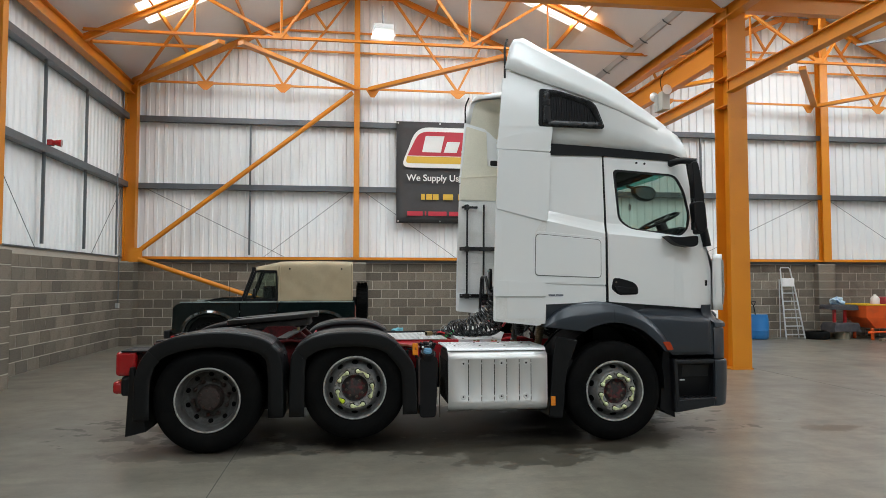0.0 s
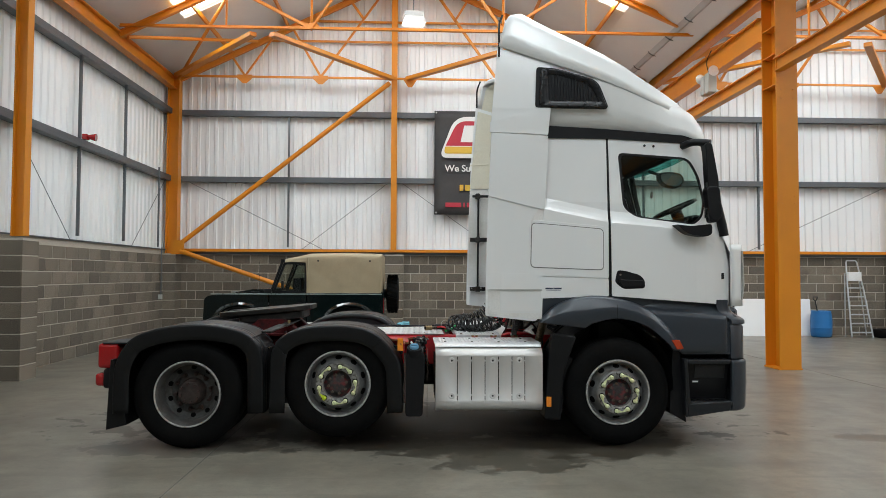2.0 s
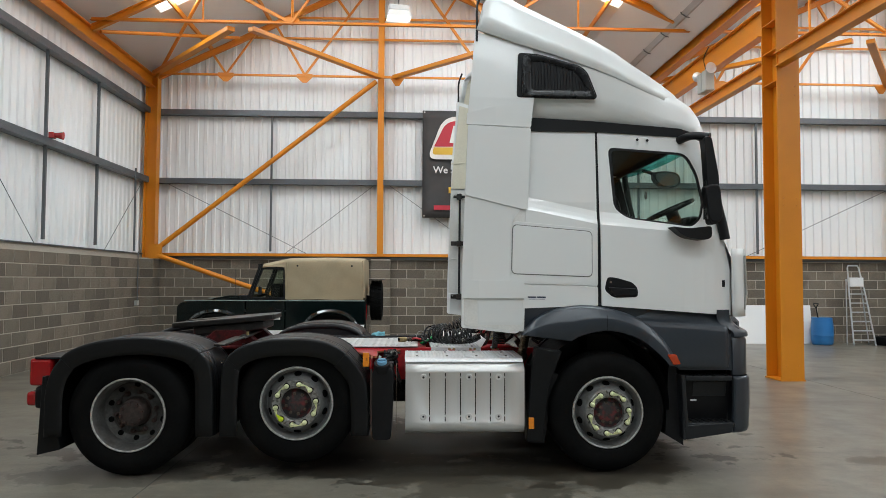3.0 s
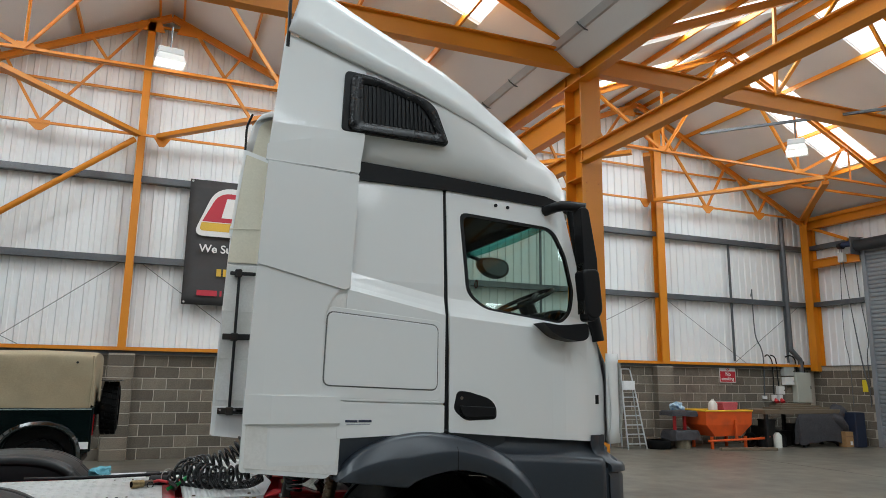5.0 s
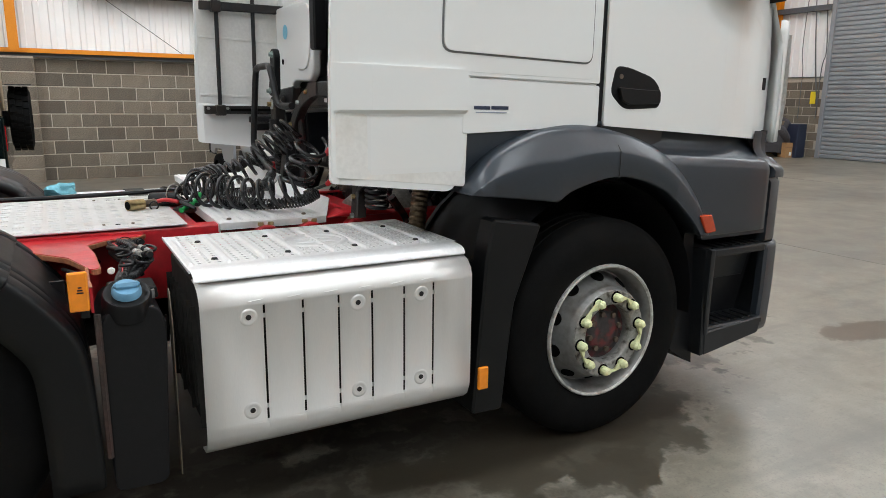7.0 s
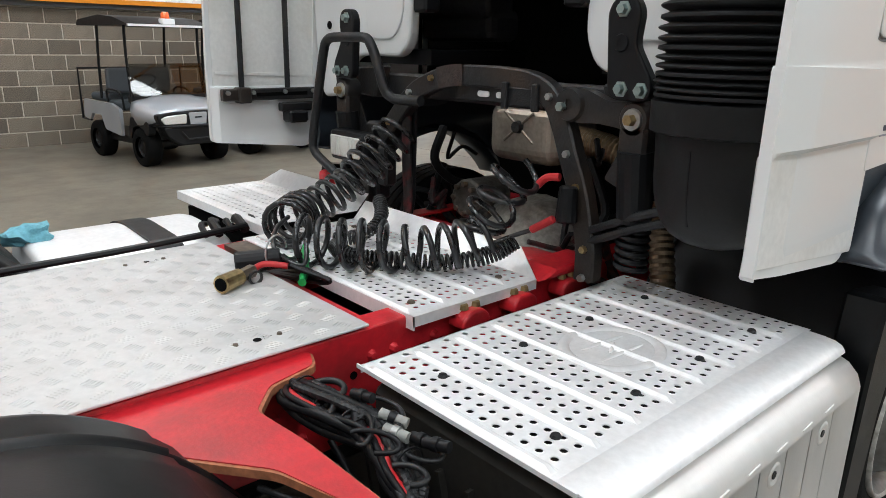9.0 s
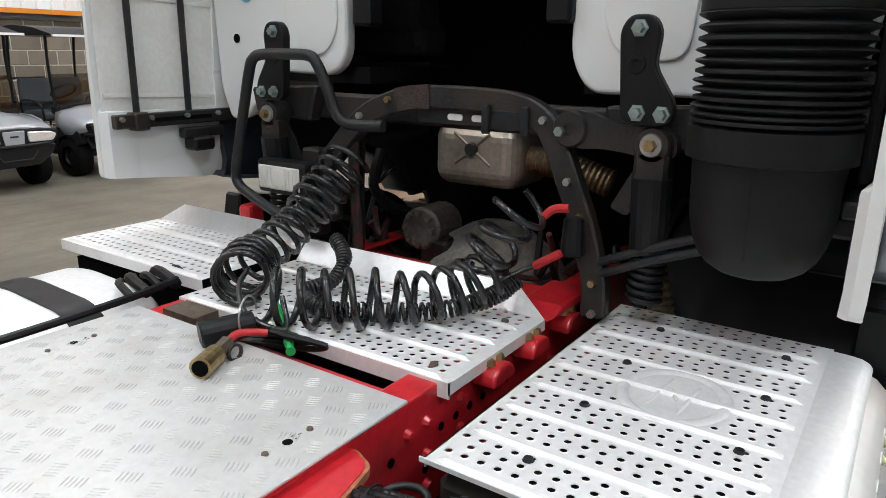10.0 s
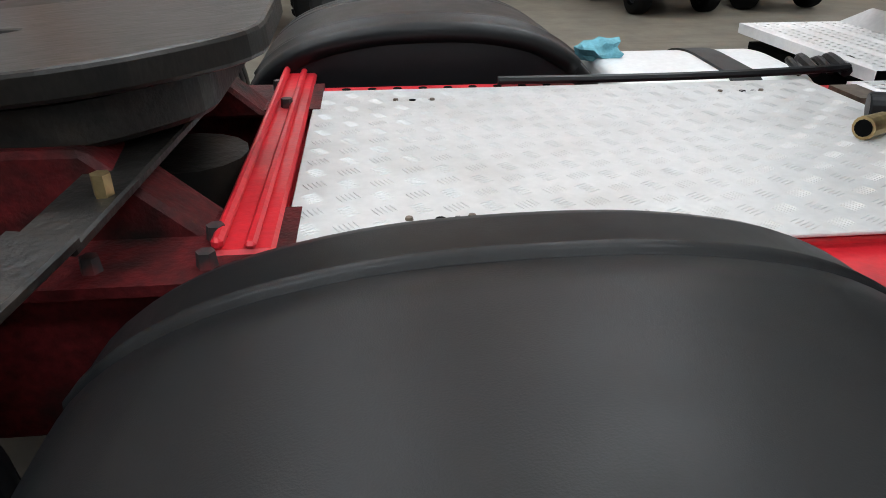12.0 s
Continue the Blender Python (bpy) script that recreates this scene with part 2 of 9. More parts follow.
def floor_material():
    """Power-floated concrete: cloudy mottling, wheel streaks, dust, wet oily patches with broken edges, and painted
    shade under the lorry.
    """
    m = material("polished_concrete", (0.192, 0.172, 0.135), 0.33, grain=0.14, scale=1.3, stain=(0.120, 0.108, 0.090), stain_amount=0.8, stain_scale=0.45, bump=0.03, bump_scale=30)
    n, l = m.node_tree.nodes, m.node_tree.links
    b = n["Principled BSDF"]
    co = n.new("ShaderNodeTexCoord")
    src = b.inputs["Base Color"].links[0].from_socket
    rough = b.inputs["Roughness"].links[0].from_socket

    def tex(scale, stretch, detail, spread=0.5):
        mp = n.new("ShaderNodeMapping")
        mp.inputs["Scale"].default_value = stretch
        l.new(co.outputs["Object"], mp.inputs[0])
        t = n.new("ShaderNodeTexNoise")
        t.inputs["Scale"].default_value, t.inputs["Detail"].default_value, t.inputs["Roughness"].default_value = scale, detail, spread
        l.new(mp.outputs[0], t.inputs["Vector"])
        return t.outputs["Fac"]

    def ranged(value, lo, hi, a, c):
        r = n.new("ShaderNodeMapRange")
        for key, v in (("From Min", lo), ("From Max", hi), ("To Min", a), ("To Max", c)):
            r.inputs[key].default_value = v
        l.new(value, r.inputs["Value"])
        return r.outputs[0]

    def mixed(fac, base, col):
        mx = n.new("ShaderNodeMix")
        mx.data_type = "RGBA"
        l.new(fac, mx.inputs["Factor"])
        l.new(base, mx.inputs["A"])
        mx.inputs["B"].default_value = [*col, 1]
        return mx.outputs["Result"]

    src = mixed(ranged(tex(1.1, (1, 1, 1), 8, 0.62), 0.46, 0.70, 0.0, 0.75), src, (0.115, 0.103, 0.085))
    src = mixed(ranged(tex(1.0, (0.22, 2.2, 1), 7, 0.6), 0.52, 0.72, 0.0, 0.55), src, (0.24, 0.22, 0.178))
    src = mixed(ranged(tex(0.9, (0.5, 5.0, 1), 6, 0.55), 0.56, 0.66, 0.0, 0.45), src, (0.10, 0.09, 0.075))
    src = mixed(ranged(tex(7.0, (1, 1, 1), 6, 0.7), 0.57, 0.70, 0.0, 0.65), src, (0.11, 0.098, 0.08))
    src = mixed(ranged(tex(34.0, (1, 1, 1), 4, 0.6), 0.56, 0.74, 0.0, 0.55), src, (0.095, 0.085, 0.07))
    src = mixed(ranged(tex(95.0, (1, 1, 1), 3, 0.6), 0.54, 0.70, 0.0, 0.5), src, (0.085, 0.076, 0.06))
    src = mixed(ranged(tex(3.2, (1, 1, 1), 9, 0.72), 0.53, 0.64, 0.0, 0.45), src, (0.105, 0.093, 0.07))
    src = mixed(ranged(tex(16.0, (0.6, 1.6, 1), 5, 0.65), 0.58, 0.72, 0.0, 0.4), src, (0.26, 0.24, 0.195))
    # first patch paints the lorry's shade; the second mixes it with wet dirt
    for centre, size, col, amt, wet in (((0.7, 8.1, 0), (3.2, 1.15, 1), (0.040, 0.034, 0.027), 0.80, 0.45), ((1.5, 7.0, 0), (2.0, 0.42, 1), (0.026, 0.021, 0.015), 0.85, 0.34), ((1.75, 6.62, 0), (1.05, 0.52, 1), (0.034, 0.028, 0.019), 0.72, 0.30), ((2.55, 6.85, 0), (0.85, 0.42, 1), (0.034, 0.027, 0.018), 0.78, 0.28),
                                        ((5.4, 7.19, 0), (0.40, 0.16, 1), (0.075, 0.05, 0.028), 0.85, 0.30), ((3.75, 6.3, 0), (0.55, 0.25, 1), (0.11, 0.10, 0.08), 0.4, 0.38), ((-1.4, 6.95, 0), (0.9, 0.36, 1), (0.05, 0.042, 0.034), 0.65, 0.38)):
        mp = n.new("ShaderNodeMapping")
        mp.inputs["Location"].default_value = [-c / s for c, s in zip(centre, size)]
        mp.inputs["Scale"].default_value = [1 / s for s in size]
        l.new(co.outputs["Object"], mp.inputs[0])
        ln = n.new("ShaderNodeVectorMath")
        ln.operation = "LENGTH"
        l.new(mp.outputs[0], ln.inputs[0])
        ad = n.new("ShaderNodeMath")
        ad.operation = "MULTIPLY_ADD"
        ad.inputs[1].default_value, ad.inputs[2].default_value = 2.8, -1.4
        l.new(tex(3.2, (1, 1, 1), 9, 0.6), ad.inputs[0])
        sm = n.new("ShaderNodeMath")
        l.new(ln.outputs["Value"], sm.inputs[0])
        l.new(ad.outputs[0], sm.inputs[1])
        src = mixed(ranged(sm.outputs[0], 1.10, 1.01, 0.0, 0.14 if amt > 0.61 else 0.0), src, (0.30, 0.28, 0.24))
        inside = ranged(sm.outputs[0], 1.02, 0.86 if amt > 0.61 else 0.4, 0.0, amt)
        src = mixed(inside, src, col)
        rm = n.new("ShaderNodeMix")
        l.new(inside, rm.inputs["Factor"])
        l.new(rough, rm.inputs["A"])
        rm.inputs["B"].default_value = wet
        rough = rm.outputs["Result"]
    l.new(src, b.inputs["Base Color"])
    l.new(rough, b.inputs["Roughness"])
    return m


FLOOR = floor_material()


# ---- mesh helpers ----
def part(name, bm, mat, parent=None, label="", smooth=False, bevel=0.0, segs=1):
    """Links a bmesh as one mesh object under a thing or a part."""
    bmesh.ops.recalc_face_normals(bm, faces=bm.faces)
    me = bpy.data.meshes.new(name)
    bm.to_mesh(me)
    bm.free()
    me.materials.append(mat)
    if smooth:
        me.polygons.foreach_set("use_smooth", [True] * len(me.polygons))
        me.set_sharp_from_angle(angle=radians(46))
    ob = new(name, me)
    if parent:
        ob.parent = parent
    if label:
        ob["label"] = label
    if bevel:
        mod = ob.modifiers.new("bevel", "BEVEL")
        mod.width, mod.segments, mod.limit_method, mod.angle_limit = bevel, segs, "ANGLE", radians(40)
    return ob


def thing(name, loc, label, category, group="", rz=0.0):
    ob = new(name)
    ob.empty_display_size = 0.1
    ob.matrix_basis = pose(*loc, 0, 0, rz)
    return tagged(ob, label, category, group)


def add_box(bm, lo, hi, m=None):
    """A box between two corners, optionally turned by m."""
    lo, hi = Vector(lo), Vector(hi)
    vs = [bm.verts.new((x, y, z)) for x in (lo.x, hi.x) for y in (lo.y, hi.y) for z in (lo.z, hi.z)]
    for f in ((0, 1, 3, 2), (4, 6, 7, 5), (0, 4, 5, 1), (2, 3, 7, 6), (0, 2, 6, 4), (1, 5, 7, 3)):
        bm.faces.new([vs[i] for i in f])
    if m is not None:
        for v in vs:
            v.co = m @ v.co
    return vs


def box(*pairs):
    bm = bmesh.new()
    for lo, hi in pairs:
        add_box(bm, lo, hi)
    return bm


def basis(a, b):
    """Turn that takes z onto the way from a to b."""
    return (Vector(b) - Vector(a)).to_track_quat("Z", "Y").to_matrix()


def add_cyl(bm, a, b, r0, r1=None, n=16, caps=True):
    r1 = r0 if r1 is None else r1
    q = basis(a, b)
    rings = []
    for c, r in ((Vector(a), r0), (Vector(b), r1)):
        rings.append([bm.verts.new(c + q @ Vector((r * math.cos(2 * math.pi * i / n), r * math.sin(2 * math.pi * i / n), 0))) for i in range(n)])
    for i in range(n):
        bm.faces.new((rings[0][i], rings[0][(i + 1) % n], rings[1][(i + 1) % n], rings[1][i]))
    if caps:
        bm.faces.new(rings[0][::-1])
        bm.faces.new(rings[1])
    return rings


def cyl(a, b, r0, r1=None, n=16):
    bm = bmesh.new()
    add_cyl(bm, a, b, r0, r1, n)
    return bm


def add_lathe(bm, profile, centre, axis="y", n=48, side=1):
    """Turns a profile of (radius, along) about an axis through centre. side flips the way along."""
    rings = []
    for r, h in profile:
        ring = []
        for i in range(n):
            c, s = r * math.cos(2 * math.pi * i / n), r * math.sin(2 * math.pi * i / n)
            off = {"y": (c, side * h, s), "z": (c, s, h), "x": (side * h, c, s)}[axis]
            ring.append(bm.verts.new(Vector(centre) + Vector(off)))
        rings.append(ring)
    for a, b in zip(rings, rings[1:]):
        for i in range(n):
            bm.faces.new((a[i], a[(i + 1) % n], b[(i + 1) % n], b[i]))
    return rings


def lathe(profile, centre, axis="y", n=48, side=1):
    bm = bmesh.new()
    add_lathe(bm, profile, centre, axis, n, side)
    return bm


def smooth_path(pts, steps=6):
    """Catmull-Rom through the points."""
    pts = [Vector(p) for p in pts]
    ext = [2 * pts[0] - pts[1], *pts, 2 * pts[-1] - pts[-2]]
    out = []
    for i in range(1, len(ext) - 2):
        a, b, c, d = ext[i - 1:i + 3]
        for k in range(steps):
            t = k / steps
            out.append(0.5 * (2 * b + (c - a) * t + (2 * a - 5 * b + 4 * c - d) * t * t + (3 * b - a - 3 * c + d) * t ** 3))
    return out + [pts[-1]]


def add_tube(bm, pts, r, n=8):
    """A round tube along a list of points, with a frame carried along it."""
    pts = [Vector(p) for p in pts]
    d = (pts[1] - pts[0]).normalized()
    u = d.orthogonal().normalized()
    last = None
    for i, p in enumerate(pts):
        t = (pts[min(i + 1, len(pts) - 1)] - pts[max(i - 1, 0)]).normalized()
        u = (u - t * u.dot(t)).normalized()
        w = t.cross(u)
        rr = r[i] if isinstance(r, list) else r
        ring = [bm.verts.new(p + rr * (math.cos(2 * math.pi * k / n) * u + math.sin(2 * math.pi * k / n) * w)) for k in range(n)]
        if last:
            for k in range(n):
                bm.faces.new((last[k], last[(k + 1) % n], ring[(k + 1) % n], ring[k]))
        else:
            bm.faces.new(ring[::-1])
        last = ring
    bm.faces.new(last)


def tube(pts, r, n=8, steps=0):
    bm = bmesh.new()
    add_tube(bm, smooth_path(pts, steps) if steps else pts, r, n)
    return bm


def add_prism(bm, pts, axis, lo, hi):
    """A polygon extruded along an axis. Its points are (x, z) for y, (x, y) for z, (y, z) for x."""
    put = {"y": lambda p, h: (p[0], h, p[1]), "z": lambda p, h: (p[0], p[1], h), "x": lambda p, h: (h, p[0], p[1])}[axis]
    a, b = ([bm.verts.new(put(p, h)) for p in pts] for h in (lo, hi))
    k = len(pts)
    for i in range(k):
        bm.faces.new((a[i], a[(i + 1) % k], b[(i + 1) % k], b[i]))
    bm.faces.new(a[::-1])
    bm.faces.new(b)


def prism(pts, axis, lo, hi):
    bm = bmesh.new()
    add_prism(bm, pts, axis, lo, hi)
    return bm


def strip_sweep_edge(x, pts, w):
    """A flat strip of width w about x that follows (y, z) points."""
    bm = bmesh.new()
    for (y0, z0), (y1, z1) in zip(pts, pts[1:]):
        add_prism(bm, [(y0, z0 - 0.001), (y1, z1 - 0.001), (y1, z1 + 0.002), (y0, z0 + 0.002)], "x", x - w / 2, x + w / 2)
    return bm


def rounded(pts, r, n=4):
    """Polygon with its corners rounded; r is one radius or one for each corner."""
    out = []
    k = len(pts)
    for i, p in enumerate(pts):
        p, a, b = Vector(p), Vector(pts[i - 1]), Vector(pts[(i + 1) % k])
        rr = r[i] if isinstance(r, (list, tuple)) else r
        if rr <= 0:
            out.append(tuple(p))
            continue
        u, v = (a - p), (b - p)
        ru = min(rr, u.length * 0.49, v.length * 0.49)
        s, e = p + u.normalized() * ru, p + v.normalized() * ru
        for j in range(n + 1):
            t = j / n
            out.append(tuple((1 - t) ** 2 * s + 2 * t * (1 - t) * p + t * t * e))
    return out


def plate(outline, holes, y, thick, shape=None, cuts_x=(), cuts_z=(), creases=()):
    """An upright panel in x and z with holes, pushed into shape(x, z) along y, with a thickness towards the truck's middle."""
    bm = bmesh.new()
    edges = []
    for loop in (outline, *holes):
        vs = [bm.verts.new((p[0], 0, p[1])) for p in loop]
        edges += [bm.edges.new((vs[i], vs[(i + 1) % len(vs)])) for i in range(len(vs))]
    bmesh.ops.triangle_fill(bm, edges=edges, use_beauty=True, use_dissolve=False)
    for axis, cuts in ((Vector((1, 0, 0)), cuts_x), (Vector((0, 0, 1)), cuts_z)):
        for c in cuts:
            bmesh.ops.bisect_plane(bm, geom=bm.verts[:] + bm.edges[:] + bm.faces[:], plane_co=axis * c, plane_no=axis)
    for (xa, za), (xb, zb) in creases:
        bmesh.ops.bisect_plane(bm, geom=bm.verts[:] + bm.edges[:] + bm.faces[:], plane_co=Vector((xa, 0, za)), plane_no=Vector((za - zb, 0, xb - xa)))
    side = 1 if y > 0 else -1
    front = bm.faces[:]
    made = bmesh.ops.extrude_face_region(bm, geom=front)
    back = [v for v in made["geom"] if isinstance(v, bmesh.types.BMVert)]
    for v in bm.verts:
        d = shape(v.co.x, v.co.z) if shape else 0.0
        v.co.y = y - side * d
    for v in back:
        v.co.y -= side * thick
    return bm


# ---- the building ----
def struct(name, label, category):
    return tagged(new(name), label, category, kind="structure")


def setting(ob, label, category="", group=""):
    return tagged(ob, label, category, group, "structure")


def add_member(bm, a, b, w, h, up=(0, 0, 1)):
    """A straight bar of w by h from a to b; h lies towards up."""
    a, b = Vector(a), Vector(b)
    d = (b - a).normalized()
    u = Vector(up)
    s = d.cross(u)
    s = (d.orthogonal() if s.length < 1e-4 else s).normalized()
    t = s.cross(d).normalized()
    vs = []
    for p in (a, b):
        for i, j in ((-1, -1), (1, -1), (1, 1), (-1, 1)):
            vs.append(bm.verts.new(p + s * (i * w / 2) + t * (j * h / 2)))
    for f in ((0, 1, 2, 3), (7, 6, 5, 4), (0, 4, 5, 1), (1, 5, 6, 2), (2, 6, 7, 3), (3, 7, 4, 0)):
        bm.faces.new([vs[i] for i in f])


def bar(a, b, w, h, up=(0, 0, 1)):
    bm = bmesh.new()
    add_member(bm, a, b, w, h, up)
    return bm


def add_ibeam(bm, a, b, w, h, up=(0, 0, 1), tf=0.02, tw=0.015):
    """I-section from a to b along its middle line; h towards up."""
    a, b, u = Vector(a), Vector(b), Vector(up).normalized()
    d = (b - a).normalized()
    u = (u - d * u.dot(d)).normalized()
    for s in (-1, 1):
        o = u * (s * (h - tf) / 2)
        add_member(bm, a + o, b + o, w, tf, u)
    add_member(bm, a, b, tw, h - 2 * tf, u)


def ibeam(a, b, w, h, up=(0, 0, 1), tf=0.02, tw=0.015):
    bm = bmesh.new()
    add_ibeam(bm, a, b, w, h, up, tf, tw)
    return bm


def angle_bar(a, b, w, t=0.008, up=(0, 0, 1)):
    """L-section bar."""
    bm = bmesh.new()
    a, b, u = Vector(a), Vector(b), Vector(up).normalized()
    d = (b - a).normalized()
    u = (u - d * u.dot(d)).normalized()
    s = d.cross(u)
    add_member(bm, a + u * (w / 2), b + u * (w / 2), t, w, u)
    add_member(bm, a + s * (w / 2), b + s * (w / 2), w, t, u)
    return bm


floor = setting(part("floor", box(((XW - 0.3, YS - 0.3, -0.2), (XE + 0.3, YN + 0.3, 0))), FLOOR), "smooth grey concrete floor with stains and painted shade under the lorry", "floor")
for x in (-1.05, 7.6, 14.0):
    ob = part("floor_joint", box(((x - 0.004, YS, 0.0), (x + 0.004, YN, 0.0015))), material("joint_filler", (0.10, 0.095, 0.09), 0.8, grain=0.2), floor)


def ribs(a, b, pitch=0.235, depth=0.032):
    """Positions across a trapezoidal sheet: (along, depth)."""
    out, x = [], a
    while x < b:
        for dx, d in ((0.0, 0.0), (0.135, 0.0), (0.155, depth), (0.215, depth)):
            if x + dx <= b:
                out.append((x + dx, d))
        x += pitch
    return out + [(b, 0.0)]


def cladding(name, axis, at, a, b, z0, top, inward, label, mat=None):
    bm = bmesh.new()
    last = None
    for s, d in ribs(a, b):
        p = at + inward * d
        pair = [bm.verts.new((s, p, z) if axis == "y" else (p, s, z)) for z in (z0, top(s))]
        if last:
            bm.faces.new((last[0], pair[0], pair[1], last[1]))
        last = pair
    ob = part(name, bm, mat or SHEET)
    mod = ob.modifiers.new("thickness", "SOLIDIFY")
    mod.thickness, mod.offset = 0.03, 0
    return setting(ob, label, "wall")


BT = 2.25
cladding("wall_north", "y", YN + 0.14, XW - 0.2, XE + 0.2, BT - 0.1, lambda x: roof_z(x) + 0.12, -1, "white ribbed metal cladding above the blockwork")
cladding("wall_west", "x", XW - 0.14, YS, YN + 0.14, BT - 0.1, lambda y: EAVE + 0.2, 1, "white ribbed metal cladding of the side wall")
cladding("wall_east", "x", XE + 0.14, YS, YN + 0.14, BT - 0.1, lambda y: EAVE + 0.2, -1, "white ribbed metal cladding of the end wall")
# unseen wall behind the camera; its grey is chosen to cut bounced light
END_SHEET = material("grey_end_wall", (0.22, 0.22, 0.215), 0.6, grain=0.03, stain=(0.16, 0.16, 0.155), stain_amount=0.4, stain_scale=0.5)
cladding("wall_south", "y", YS - 0.14, XW - 0.2, XE + 0.2, 0.0, lambda x: roof_z(x) + 0.12, 1, "unseen end wall, greyed to cut the light it bounces", END_SHEET)


def roof_sheet(name, x0, x1, label):
    """One slope with its rooflight openings."""
    lights = [r for r in ROOFLIGHTS if x0 < r[0] < x1]
    xs = sorted({x0, x1, *(r[0] for r in lights), *(r[1] for r in lights)})
    ys = sorted({YS - 0.2, YN + 0.2, *(r[2] for r in lights), *(r[3] for r in lights)})
    bm = bmesh.new()
    grid = {(x, y): bm.verts.new((x, y, (EAVE if x in (x0, x1) and abs(x - VALLEY_X) < 0.01 else roof_z(x)) + 0.10)) for x in xs for y in ys}
    for xa, xb in zip(xs, xs[1:]):
        for ya, yb in zip(ys, ys[1:]):
            if any(r[0] <= xa and xb <= r[1] and r[2] <= ya and yb <= r[3] for r in lights):
                continue
            bm.faces.new((grid[xa, ya], grid[xb, ya], grid[xb, yb], grid[xa, yb]))
    ob = part(name, bm, ROOFSHEET)
    mod = ob.modifiers.new("thickness", "SOLIDIFY")
    mod.thickness, mod.offset = 0.07, 0
    return setting(ob, label, "ceiling")


for nm, xa, xb in (("ceiling_1", XW - 0.25, RIDGES[0]), ("ceiling_2", RIDGES[0], VALLEY_X), ("ceiling_3", VALLEY_X, RIDGES[1]), ("ceiling_4", RIDGES[1], XE + 0.25)):
    roof_sheet(nm, xa, xb, "pale grey insulated roof liner with rooflight openings")

# purlins
for mid in RIDGES:
    for sgn in (-1, 1):
        for k in range(5):
            x = mid + sgn * (0.25 + 1.5 * k)
            ob = part("roof_purlin", box(((x - 0.022, YS, roof_z(x) - 0.05), (x + 0.022, YN, roof_z(x) + 0.06))), ORANGE)
            setting(ob, "orange painted roof purlin", "purlin", "roof purlins")

# sheeting rails and vertical joints
for z in (5.93, 4.15):
    for nm, bm in (("north", box(((XW, YN - 0.10, z - 0.07), (XE, YN + 0.09, z - 0.055)), ((XW, YN - 0.10, z - 0.055), (XE, YN - 0.085, z + 0.07)), ((XW, YN - 0.085, z + 0.055), (XE, YN + 0.09, z + 0.07)))),
                   ("west", box(((XW - 0.1, YS, z - 0.07), (XW + 0.10, YN - 0.1, z - 0.055)), ((XW + 0.085, YS, z - 0.055), (XW + 0.10, YN - 0.1, z + 0.07)), ((XW - 0.1, YS, z + 0.055), (XW + 0.085, YN - 0.1, z + 0.07)))),
                   ("east", box(((XE - 0.10, 17.0, z - 0.07), (XE + 0.1, YN - 0.1, z - 0.055)), ((XE - 0.10, 17.0, z - 0.055), (XE - 0.085, YN - 0.1, z + 0.07)), ((XE - 0.085, 17.0, z + 0.055), (XE + 0.1, YN - 0.1, z + 0.07))))):
        setting(part("sheeting_rail_" + nm, bm, RAIL), "galvanised steel sheeting rail across the cladding", "rail")
for x in (-2.62, 3.2, 7.0, 10.2, 16.7, 18.8):
    setting(part("sag_bar", box(((x - 0.025, YN - 0.06, BT + 0.1), (x + 0.025, YN - 0.01, 5.87))), RAIL), "thin grey upright bar between the rails", "bar", "sag bars")
for y in (13.9, 16.0, 9.0, 6.5):
    setting(part("sag_bar", box(((XW + 0.01, y - 0.025, BT + 0.1), (XW + 0.06, y + 0.025, 5.87))), RAIL), "thin grey upright bar between the rails", "bar", "sag bars")

# upper orange rails on the gable
for mid in RIDGES:
    for z, half in ((7.93, None), (8.48, None), (9.56, 0.95)):
        half = half or 6.38 * (RIDGE_Z - z) / (RIDGE_Z - EAVE) - 0.15
        setting(part("gable_rail", bar((mid - half, YN - 0.02, z), (mid + half, YN - 0.02, z), 0.05, 0.05), ORANGE), "orange rail across the gable cladding", "rail", "gable rails")

# orange angle and grey flashing on top of the blockwork
setting(part("plinth_rail_north", box(((XW + 0.25, YN - 0.16, BT + 0.03), (XE, YN - 0.03, BT + 0.045)), ((XW + 0.25, YN - 0.175, BT - 0.03), (XE, YN - 0.16, BT + 0.045))), ORANGE), "orange angle along the top of the block wall", "rail")
setting(part("flashing_north", box(((XW, YN - 0.07, BT - 0.10), (XE, YN + 0.12, BT + 0.0))), RAIL), "grey metal flashing on the block wall", "trim")
setting(part("flashing_west", box(((XW - 0.12, YS, BT), (XW + 0.03, YN - 0.07, BT + 0.025))), RAIL), "grey metal flashing on the block wall", "trim")
setting(part("flashing_east", box(((XE - 0.03, YS, BT), (XE + 0.12, YN - 0.07, BT + 0.025))), RAIL), "grey metal flashing on the block wall", "trim")


# columns
def column(name, a, b, w, h, up, label):
    return setting(part(name, ibeam(a, b, w, h, up, 0.022, 0.016), ORANGE), label, "column")


